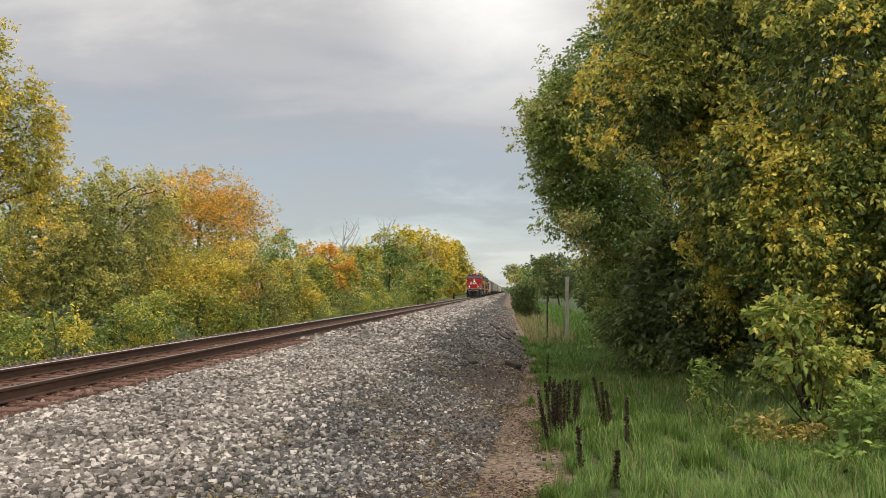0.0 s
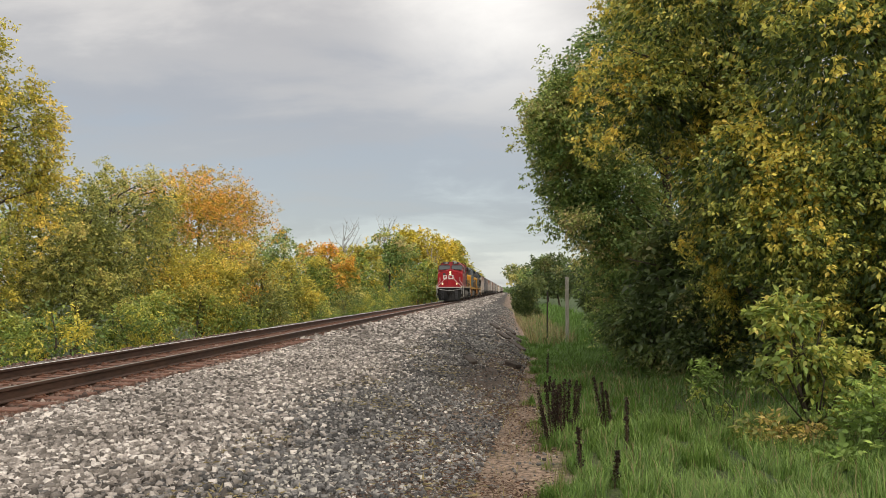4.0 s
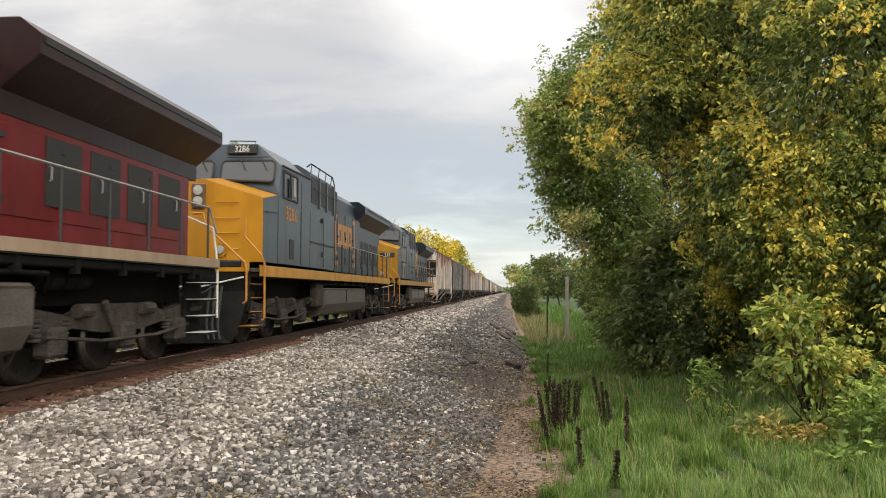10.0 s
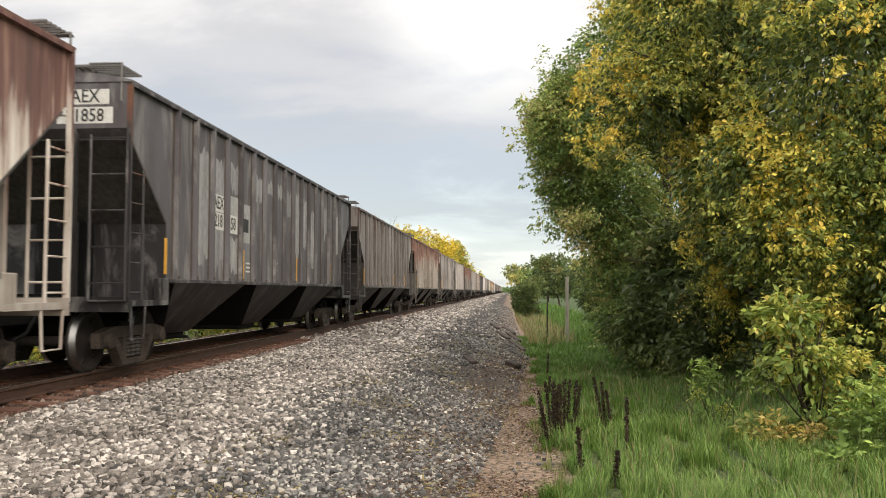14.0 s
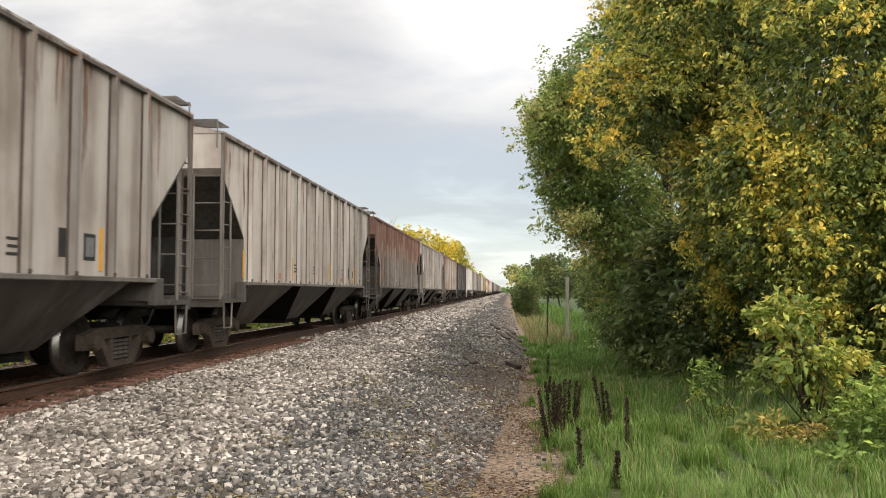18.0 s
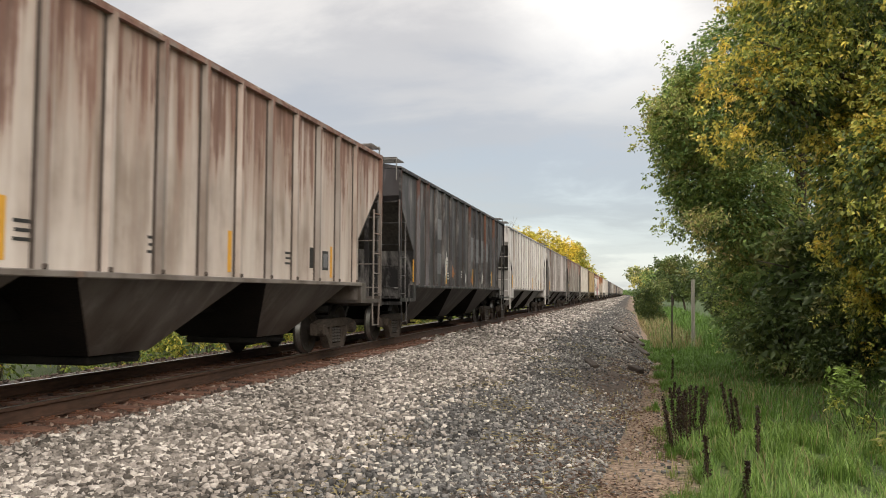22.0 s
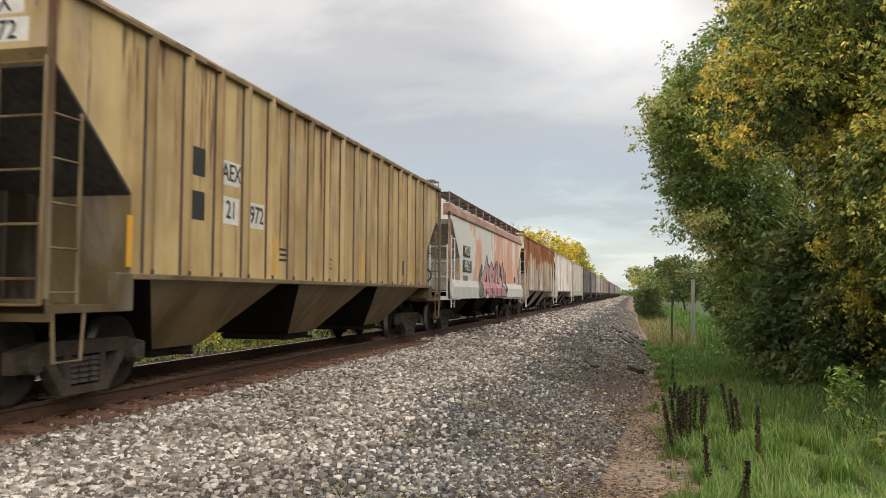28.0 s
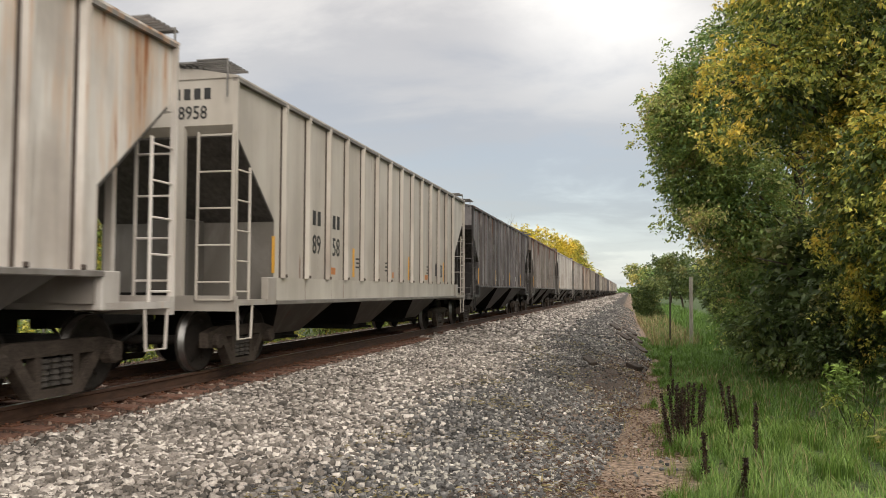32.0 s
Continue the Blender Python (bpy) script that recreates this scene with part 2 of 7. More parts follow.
def ground_material():
    """Ballast, dark slope, dirt path and turf, told apart by the mesh's own measure across the bank."""
    m, gr, sh = material("embankment_ground")
    at = gr.node("ShaderNodeTexCoord").outputs["Object"]
    mark = gr.node("ShaderNodeAttribute")
    mark.attribute_name = "across"
    blur = gr.noise(at, 1.1, 5.0, 0.7)
    x = gr.math("MULTIPLY_ADD", gr.math("SUBTRACT", blur, 0.5), 1.5, mark.outputs["Fac"])
    across = gr.math("MULTIPLY_ADD", x, 0.05, 0.5)          # -10 m .. 10 m
    # Ballast bed coloured dark, so the gaps between stones look shaded.
    base = gr.ramp(across, [(0.0, (0.055, 0.075, 0.025)), (0.30, (0.09, 0.08, 0.05)), (0.36, (0.20, 0.185, 0.165)), (0.42, (0.085, 0.055, 0.042)),
                            (0.57, (0.12, 0.066, 0.048)), (0.60, (0.04, 0.035, 0.031)), (0.69, (0.038, 0.034, 0.031)), (0.73, (0.05, 0.047, 0.044)),
                            (0.79, (0.055, 0.044, 0.037)), (0.805, (0.15, 0.108, 0.08)), (0.875, (0.25, 0.178, 0.128)), (0.9, (0.075, 0.095, 0.03)), (1.0, (0.045, 0.075, 0.02))])
    earth = gr.node("ShaderNodeAttribute")
    earth.attribute_name = "soil"
    base = gr.mix(gr.math("MULTIPLY", earth.outputs["Fac"], 0.9, clamp=True), base, (0.042, 0.029, 0.022))
    grit = gr.noise(at, 26.0, 4.0, 0.7)
    cell = gr.node("ShaderNodeTexVoronoi")
    cell.inputs["Scale"].default_value = 17.0
    gr.link(at, cell.inputs["Vector"])
    speck = gr.math("MULTIPLY_ADD", cell.outputs["Distance"], -0.6, gr.math("MULTIPLY_ADD", grit, 0.9, 0.35))
    gr.link(gr.mix(0.85, base, gr.ramp(speck, [(0.2, 0.1), (0.8, 0.95)]), "OVERLAY"), sh.inputs["Base Color"])
    sh.inputs["Roughness"].default_value = 0.95
    bump(gr, sh, speck, 0.9, 0.04)
    return m


GROUND = ground_material()

# ---- helpers for meshes ----
def mesh_np(name, verts, faces, mat):
    """A mesh from arrays: verts (n, 3), faces (m, k) all with k corners."""
    me = bpy.data.meshes.new(name)
    n, k = faces.shape
    me.vertices.add(len(verts))
    me.vertices.foreach_set("co", np.ascontiguousarray(verts, np.float32).ravel())
    me.loops.add(n * k)
    me.loops.foreach_set("vertex_index", np.ascontiguousarray(faces, np.int32).ravel())
    me.polygons.add(n)
    me.polygons.foreach_set("loop_start", np.arange(0, n * k, k, dtype=np.int32))
    me.materials.append(mat)
    me.update(calc_edges=True)
    return me


def bm_mesh(name, bm, mat, smooth=False):
    bmesh.ops.recalc_face_normals(bm, faces=bm.faces)
    me = bpy.data.meshes.new(name)
    bm.to_mesh(me)
    bm.free()
    if mat:
        me.materials.append(mat)
    if smooth:
        me.polygons.foreach_set("use_smooth", [True] * len(me.polygons))
    return me


def part(name, bm, mat, parent, label="", at=None, smooth=False):
    """One mesh object under a thing or a part. bm: a bmesh or a finished mesh."""
    me = bm if isinstance(bm, bpy.types.Mesh) else bm_mesh(name, bm, mat, smooth)
    ob = new(name, me)
    ob.parent = parent
    if at is not None:
        ob.matrix_basis = at
    if label:
        ob["label"] = label
    return ob


def box(bm, x0, x1, y0, y1, z0, z1, bevel=0.0):
    made = bmesh.ops.create_cube(bm, size=1.0)["verts"]
    for v in made:
        v.co = Vector(((x0 + x1) / 2 + v.co.x * (x1 - x0), (y0 + y1) / 2 + v.co.y * (y1 - y0), (z0 + z1) / 2 + v.co.z * (z1 - z0)))
    if bevel:
        edges = list({e for v in made for e in v.link_edges})
        bmesh.ops.bevel(bm, geom=edges, offset=bevel, segments=1, affect="EDGES", clamp_overlap=True)
    return bm


def boxed(x0, x1, y0, y1, z0, z1, bevel=0.0):
    return box(bmesh.new(), x0, x1, y0, y1, z0, z1, bevel)


def tube(bm, points, r, sides=6, r_end=None):
    """A round bar along points, tapering from r to r_end."""
    pts = [Vector(p) for p in points]
    rings = []
    for i, p in enumerate(pts):
        d = (pts[min(i + 1, len(pts) - 1)] - pts[max(i - 1, 0)]).normalized()
        a = d.orthogonal().normalized()
        b = d.cross(a)
        k = r if r_end is None else r + (r_end - r) * i / (len(pts) - 1)
        rings.append([bm.verts.new(p + (a * math.cos(u) + b * math.sin(u)) * k) for u in (2 * math.pi * j / sides for j in range(sides))])
        if i and rings[-2]:
            # keep the rings in step
            best = min(range(sides), key=lambda s: (rings[-1][s].co - rings[-2][0].co - (p - pts[i - 1])).length)
            rings[-1] = rings[-1][best:] + rings[-1][:best]
    for r0, r1 in zip(rings, rings[1:]):
        for j in range(sides):
            bm.faces.new((r0[j], r0[(j + 1) % sides], r1[(j + 1) % sides], r1[j]))
    bm.faces.new(rings[0][::-1])
    bm.faces.new(rings[-1])
    return bm


def tubed(points, r, sides=6, r_end=None):
    return tube(bmesh.new(), points, r, sides, r_end)


def prism(bm, outline, x0, x1, axis="x"):
    """A flat outline in (y, z), drawn out from x0 to x1 (axis x), or an outline in (x, z) drawn out along y."""
    put = (lambda a, b, c: (c, a, b)) if axis == "x" else (lambda a, b, c: (a, c, b))
    low = [bm.verts.new(put(a, b, x0)) for a, b in outline]
    high = [bm.verts.new(put(a, b, x1)) for a, b in outline]
    n = len(outline)
    for i in range(n):
        bm.faces.new((low[i], low[(i + 1) % n], high[(i + 1) % n], high[i]))
    bm.faces.new(low[::-1])
    bm.faces.new(high)
    return bm


def prismed(outline, x0, x1, axis="x"):
    return prism(bmesh.new(), outline, x0, x1, axis)


def empty(name, m=None):
    ob = new(name)
    ob.empty_display_size = 0.3
    if m is not None:
        ob.matrix_basis = m
    return ob


# ---- ground ----
def toe(y):
    """Where the ballast slope meets the grass: x and z."""
    yy = (-60, 4, 8, 15, 20, 26, 40, 80, 140, 900)
    return np.interp(y, yy, (6.65, 6.65, 6.8, 7.25, 7.5, 7.7, 7.7, 7.5, 7.5, 7.5)), np.interp(y, yy, (-0.38, -0.45, -0.53, -0.68, -0.86, -1.05, -1.3, -1.5, -1.6, -1.6))


def ground_z(x, y):
    x, y = np.asarray(x, float), np.asarray(y, float)
    tx, tz = toe(y)
    edge = 4.2
    s = np.clip((x - edge) / (tx - edge), 0, 1)
    steep = np.clip((y - 6.0) / 14.0, 0, 1)         # further on the shoulder is wide and drops steeply to its foot
    fall = (s * s * (3 - 2 * s) * 0.4 + s * 0.6) * (1 - steep) + s ** 2.3 * steep
    z = np.where(x < 1.55, -0.225, -0.225 - 0.12 * np.clip((x - 1.55) / (edge - 1.55), 0, 1))
    z = z + (tz + 0.345) * fall * (x > edge)
    z = z + 0.05 * np.clip(x - tx, 0, 9)
    l = np.clip((-x - 2.4) / 3.0, 0, 1)
    z = np.where(x < -2.4, -0.225 - 1.3 * l * l * (3 - 2 * l), z)
    rough = np.clip((np.abs(x - 1.2) - 3.2) / 2.0, 0, 1)
    z = z + rough * (0.05 * np.sin(x * 1.7 + y * 0.6) * np.cos(y * 0.43 - x * 0.5) + 0.025 * np.sin(x * 4.1) * np.sin(y * 2.7 + x))
    return z


def soil(x, y):
    """How far bare dark earth has washed over the lower slope."""
    return np.exp(-((np.asarray(x) - 6.55 - 0.03 * (np.asarray(y) - 16)) / 0.75) ** 2 - ((np.asarray(y) - 17.5) / 4.5) ** 2)


def spread(near0, near1, step, far0, far1, grow=1.12):
    mid = list(np.arange(near0, near1 + 1e-6, step))
    out, d = [], step
    p = near1
    while p < far1:
        d *= grow
        p = min(p + d, far1)
        out.append(p)
    pre, d, p = [], step, near0
    while p > far0:
        d *= grow
        p = max(p - d, far0)
        pre.append(p)
    return np.array(pre[::-1] + mid + out)


def build_ground():
    xs, ys = spread(-6, 12, 0.2, -1500, 1500, 1.25), spread(-4, 50, 0.3, -400, 3500, 1.12)
    gx, gy = np.meshgrid(xs, ys)
    verts = np.stack([gx, gy, ground_z(gx, gy)], -1).reshape(-1, 3)
    w = len(xs)
    i = (np.arange(len(ys) - 1)[:, None] * w + np.arange(w - 1)[None]).ravel()
    faces = np.stack([i, i + 1, i + w + 1, i + w], -1)
    me = mesh_np("ground", verts, faces, GROUND)
    me.polygons.foreach_set("use_smooth", [True] * len(me.polygons))
    tx, _ = toe(gy)
    bend = np.where(gx > 4.2, np.where(gx < tx, 4.2 + (gx - 4.2) * 2.8 / (tx - 4.2), 7.0 + gx - tx), gx)
    me.attributes.new("across", "FLOAT", "POINT").data.foreach_set("value", np.ascontiguousarray(bend.ravel(), np.float32))
    me.attributes.new("soil", "FLOAT", "POINT").data.foreach_set("value", np.ascontiguousarray(soil(gx, gy).ravel(), np.float32))
    return tagged(new("ground", me), "gravel embankment falling to a dirt path and grassy verge", "ground", kind="structure")


build_ground()
TRACK_END = 620.0


def build_track():
    track = tagged(empty("railway_track"), "single railway track on rusty ties in pale stone ballast", "railway track", kind="structure")
    prof = [(-0.07, -0.175), (0.07, -0.175), (0.07, -0.163), (0.012, -0.145), (0.009, -0.05), (0.036, -0.035), (0.036, -0.004), (0.03, 0.0),
            (-0.03, 0.0), (-0.036, -0.004), (-0.036, -0.035), (-0.009, -0.05), (-0.012, -0.145), (-0.07, -0.163)]
    for side in (-0.7525, 0.7525):
        rail = part("rail", prismed([(side + a, b) for a, b in prof], -60.0, TRACK_END, "y"), RAIL, track, "brown rusted steel rail")
        part("running_surface", boxed(side - 0.027, side + 0.027, -60.0, TRACK_END, -0.002, 0.002), SHINE if side < 0 else DULLSHINE, rail, "polished rail head brightened for its sky glint" if side < 0 else "dull rail head")
    tie = bm_mesh("tie", boxed(-1.3, 1.3, -0.115, 0.115, -0.36, -0.188, 0.012), TIE)
    pl = bmesh.new()
    for side in (-0.7525, 0.7525):
        box(pl, side - 0.19, side + 0.19, -0.09, 0.09, -0.188, -0.172, 0.004)
        for sx, sy in ((-0.1, 0.05), (0.1, -0.05), (-0.15, -0.05), (0.15, 0.05)):
            box(pl, side + sx - 0.014, side + sx + 0.014, sy - 0.014, sy + 0.014, -0.172, -0.15, 0.004)
    plate = bm_mesh("tie_plate", pl, PLATE)
    rnd = random.Random(4)
    for i in range(300):
        y = 2.0 + i * 0.53 + rnd.uniform(-0.02, 0.02)
        t = part("tie", tie, None, track, at=pose(rnd.uniform(-0.03, 0.03), y, rnd.uniform(-0.006, 0.006), 0, 0, rnd.uniform(-1.2, 1.2)))
        if i < 110:
            part("tie_plate", plate, None, t)
    rest = bmesh.new()
    for i in range(300, 1150):
        box(rest, -1.3, 1.3, 2.0 + i * 0.53 - 0.11, 2.0 + i * 0.53 + 0.11, -0.36, -0.19)
    far = part("far_tie", rest, TIE, track)
    far["kind"] = "stuff"


build_track()


# ---- ballast stones ----
BLOCK_V = np.array([(x, y, z) for x in (-0.8, 0.8) for y in (-0.8, 0.8) for z in (-0.8, 0.8)])
BLOCK_F = np.array([(0, 1, 3, 2), (4, 6, 7, 5), (0, 4, 5, 1), (2, 3, 7, 6), (1, 5, 7, 3)])        # no underside


def bank_edge(y):
    """Where the pale shoulder ballast gives way to the dark slope."""
    return 4.25 + 0.25 * np.sin(y * 0.37 + 1.0) + 0.18 * np.sin(y * 0.93)


def stones(name, label, x0, x1, y0, y1, count, size, mat, seed, falloff=1.0, bed=0.25, side=0):
    """Loose stones on the ground between x0..x1 and y0..y1, thinning with distance."""
    r = np.random.RandomState(seed)
    y = y0 + (y1 - y0) * r.rand(count) ** falloff
    x = x0 + (x1 - x0) * r.rand(count)
    tx, _ = toe(y)
    x = np.where(x > 4.2, 4.2 + (x - 4.2) * (tx - 4.2) / 2.8, x)
    if side:
        d = (x - bank_edge(y)) * side + r.normal(size=count) * 0.5
        x, y = x[d > 0], y[d > 0]
        count = len(x)
    bare = r.rand(count) > soil(x, y) * 0.92
    x, y = x[bare], y[bare]
    count = len(x)
    k = size * (0.55 + 0.9 * r.rand(count) ** 2)
    v = BLOCK_V[None] + r.uniform(-0.42, 0.42, (count, 8, 3))
    v = v * r.uniform([0.7, 0.6, 0.55], [1.2, 1.0, 0.95], (count, 1, 3)) * k[:, None, None]
    a, b = r.rand(count) * 6.283, r.uniform(-0.95, 0.95, count)
    ca, sa, cb, sb = np.cos(a), np.sin(a), np.cos(b), np.sin(b)
    rot = np.stack([np.stack([ca, -sa * cb, sa * sb], -1), np.stack([sa, ca * cb, -ca * sb], -1), np.stack([0 * a, sb, cb], -1)], 1)
    v = np.einsum("nij,nkj->nki", rot, v)
    v += np.stack([x, y, ground_z(x, y) + k * bed], -1)[:, None]
    f = (BLOCK_F[None] + 8 * np.arange(count)[:, None, None]).reshape(-1, 4)
    return tagged(new(name, mesh_np(name, v.reshape(-1, 3), f, mat)), label, "ballast", kind="stuff")


stones("ballast_stones", "pale grey crushed ballast stones along the track", 1.45, 5.2, 5.0, 26.0, 54000, 0.0265, STONE, 1, 1.5, 0.42, side=-1)
stones("ballast_stones", "rust-stained ballast stones between the rails", -2.6, 1.0, 6.0, 30.0, 7000, 0.028, RUSTSTONE, 2, 1.5)
stones("ballast_stones", "reddish rust-stained stones beside the rail", 0.9, 1.7, 6.0, 40.0, 3500, 0.026, RUSTSTONE, 7, 1.5)
stones("ballast_stones", "pale grey ballast stones further along the track", 0.9, 5.2, 24.0, 110.0, 13000, 0.055, STONE, 3, 1.8, side=-1)
stones("ballast_stones", "pale grey ballast far along the track", 1.2, 5.0, 100.0, 560.0, 9000, 0.11, STONE, 9, 1.7, side=-1)
stones("slope_gravel", "dark weathered gravel on the embankment slope", 3.4, 6.9, 5.0, 30.0, 37000, 0.021, GRAVEL, 4, 1.6, 0.3, side=1)
stones("slope_gravel", "dark gravel further along the slope", 3.4, 7.0, 26.0, 110.0, 9000, 0.04, GRAVEL, 6, 1.6, side=1)
stones("slope_gravel", "small grey stones trodden into the dirt path", 6.6, 7.7, 5.0, 28.0, 900, 0.016, GRAVEL, 8, 1.5)
stones("slope_gravel", "pale stones rolled down the dark slope", 4.0, 6.9, 5.0, 40.0, 2600, 0.02, STONE, 5, 1.6)

# ---- plants ----
def leaves(points, size, seed, droop=0.35, wide=0.55, aim=None):
    """Folded leaf blades at points, each its own island: verts and faces. aim: the way in which each mostly points."""
    r = np.random.RandomState(seed)
    n = len(points)
    d = r.normal(size=(n, 3))
    if aim is not None:
        d = aim * 0.8 + d * 0.38
    d[:, 2] = d[:, 2] * 0.75 - droop
    d /= np.linalg.norm(d, axis=1, keepdims=True)
    side = np.cross(d, np.array([0, 0, 1.0]) + r.normal(size=(n, 3)) * 0.7)
    side /= np.linalg.norm(side, axis=1, keepdims=True) + 1e-9
    up = np.cross(side, d)
    k = (size * (0.55 + 0.8 * r.rand(n)))[:, None]
    mid = points + d * k * 0.42
    v = np.stack([points, mid + side * k * wide * 0.5 + up * k * 0.08, points + d * k - up * k * 0.1, mid - side * k * wide * 0.5 + up * k * 0.08], 1)
    i = 4 * np.arange(n)[:, None]
    f = np.concatenate([i + np.array([[0, 1, 2]]), i + np.array([[0, 2, 3]])])
    return v.reshape(-1, 3), f


def boughs_of(r, lobes, count, per, length, spread, droop):
    """Leaf places on drooping boughs that grow in clumps out of ellipsoid lobes (centre, radii), in small bunches along each bough, with a looser
    fill inside. Returns the leaves' places, ways and tones, and where the boughs leave the inside of the crown."""
    area = np.array([(rx * ry * rz) ** 0.6667 for _, (rx, ry, rz) in lobes])
    clumps = max(4, count // 5)
    pick = r.choice(len(lobes), clumps, p=area / area.sum())
    d = r.normal(size=(clumps, 3))
    d[:, 2] += 0.25
    d /= np.linalg.norm(d, axis=1, keepdims=True)
    reach = r.choice([0.72, 0.88, 1.0, 1.05, 1.22], clumps)
    own = r.rand(clumps)
    k = r.randint(clumps, size=count)
    pick, reach = pick[k], reach[k]
    d = d[k] + r.normal(size=(count, 3)) * 0.2
    d /= np.linalg.norm(d, axis=1, keepdims=True)
    c = np.array([lobes[i][0] for i in pick])
    rad = np.array([lobes[i][1] for i in pick])
    way = d * np.array([1, 1, 0.55]) + r.normal(size=(count, 3)) * 0.32
    way /= np.linalg.norm(way, axis=1, keepdims=True)
    ln = length * r.uniform(0.5, 1.25, count)
    tip = c + d * rad * reach[:, None] * r.uniform(0.93, 1.07, (count, 1))
    foot = tip - way * ln[:, None]
    side = np.cross(way, np.array([0, 0, 1.0]))
    side /= np.linalg.norm(side, axis=1, keepdims=True) + 1e-9
    bunch = 6
    per = per // bunch
    u = r.rand(count, per) ** 0.7
    body = np.sin(np.clip(u, 0, 1) * 2.6 + 0.35)
    w = r.normal(size=(count, per)) * spread * body
    h = r.normal(size=(count, per)) * spread * 0.45 - droop * ln[:, None] * (u ** 2 * 0.55 + np.abs(w) / (spread + 1e-6) * 0.12)
    pts = foot[:, None] + way[:, None] * (u * ln[:, None])[..., None] + side[:, None] * w[..., None]
    pts[..., 2] += h
    out = r.normal(size=(count, per, bunch, 3)) * np.array([1, 1, 0.8])
    pts = pts[:, :, None] + out * spread * 0.11
    aim = way[:, None, None] * 0.45 + out * 0.75
    tone = 0.15 + 0.5 * own[k][:, None, None] + 0.35 * r.rand(count)[:, None, None] + r.normal(size=(count, per, bunch)) * 0.07
    n = count * per * bunch // 4
    k = r.choice(len(lobes), n, p=area / area.sum())
    dd = r.normal(size=(n, 3))
    dd /= np.linalg.norm(dd, axis=1, keepdims=True)
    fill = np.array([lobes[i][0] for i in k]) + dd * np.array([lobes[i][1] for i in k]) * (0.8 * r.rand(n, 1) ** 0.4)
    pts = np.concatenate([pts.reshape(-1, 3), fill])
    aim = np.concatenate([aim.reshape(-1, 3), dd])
    # Inner fill gets low tones, so the crown's inside shade is coloured in.
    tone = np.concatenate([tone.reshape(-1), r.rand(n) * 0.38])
    return pts, aim, np.clip(tone, 0, 1), foot, np.where(np.arange(len(pts)) < len(pts) - n, 1.0, 1.4)


def tree(name, label, base, lobes, mat, count, per, size, spreadm, seed, trunk=0.12, limbs=7, droop=0.35, category="tree", group="", wide=0.5, length=0.9):
    """lobes are relative to the foot of the trunk."""
    r = np.random.RandomState(seed)
    bz = float(ground_z(base[0], base[1]))
    root = tagged(empty(name, pose(base[0], base[1], bz)), label, category, group)
    pts, aim, tone, cc, larger = boughs_of(r, lobes, count, per, length, spreadm, droop)
    pts[:, 2] = np.maximum(pts[:, 2], 0.03)
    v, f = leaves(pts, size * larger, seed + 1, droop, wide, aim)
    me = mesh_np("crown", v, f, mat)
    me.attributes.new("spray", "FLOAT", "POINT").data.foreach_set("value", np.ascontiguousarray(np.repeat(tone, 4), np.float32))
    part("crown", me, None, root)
    top = max(lobes, key=lambda l: l[0][2])[0]
    h = top[2]
    bend = r.uniform(-0.25, 0.25, 2)
    spine = [(top[0] * u + bend[0] * math.sin(3.1 * u), top[1] * u + bend[1] * math.sin(3.1 * u), -0.1 + (h + 0.1) * u) for u in (0, 0.15, 0.35, 0.6, 0.8, 1.0)]
    part("trunk", tubed(spine, trunk, 8, trunk * 0.25), BARK, root, smooth=True)
    for i in range(limbs):
        b = cc[r.randint(len(cc))]
        u = min(0.85, max(0.12, (b[2] - 0.9) / max(h, 0.5)))
        k = min(int(u * 5), 4)
        a = np.array(spine[k]) * (1 - (u * 5 - k)) + np.array(spine[k + 1]) * (u * 5 - k)
        m = (a + b) / 2 + np.array([0, 0, 0.25]) + r.normal(size=3) * 0.15
        part("limb", tubed([tuple(a), tuple(m), tuple(b)], trunk * 0.42 * (1 - 0.5 * u), 5, trunk * 0.1), BARK, root, smooth=True)
    return root


L_GREEN = leaf_material("green_leaf", [(0.168, 0.252, 0.06), (0.252, 0.36, 0.078), (0.384, 0.48, 0.108), (0.6, 0.564, 0.144)], 0.7)
L_DARK = leaf_material("dark_green_leaf", [(0.16, 0.25, 0.078), (0.3, 0.39, 0.115), (0.5, 0.53, 0.165), (0.66, 0.53, 0.26)], 0.6)
# Darker leaf palette; in the undergrowth it stands for the thicket's shade.
L_SHADE = leaf_material("darkened_green_leaf", [(0.075, 0.11, 0.036), (0.125, 0.17, 0.05), (0.19, 0.235, 0.07), (0.28, 0.26, 0.1)], 0.6)
L_BOX = leaf_material("yellowing_box_elder_leaf", [(0.08, 0.12, 0.034), (0.175, 0.23, 0.053), (0.38, 0.41, 0.095), (0.67, 0.61, 0.14), (0.82, 0.67, 0.13), (0.82, 0.6, 0.12)], 0.5)
L_MIX = leaf_material("green_and_yellow_leaf", [(0.115, 0.18, 0.042), (0.27, 0.335, 0.07), (0.57, 0.52, 0.1), (0.82, 0.66, 0.1)], 0.55)
L_YELLOW = leaf_material("yellow_autumn_leaf", [(0.32, 0.33, 0.07), (0.56, 0.5, 0.09), (0.78, 0.63, 0.115), (0.82, 0.6, 0.14)], 0.6)
L_ORANGE = leaf_material("orange_autumn_leaf", [(0.34, 0.3, 0.05), (0.66, 0.44, 0.06), (0.8, 0.44, 0.08), (0.82, 0.38, 0.13)], 0.35)
L_OLIVE = leaf_material("olive_green_leaf", [(0.17, 0.2, 0.058), (0.36, 0.38, 0.105), (0.58, 0.54, 0.155), (0.74, 0.62, 0.22)], 0.7)
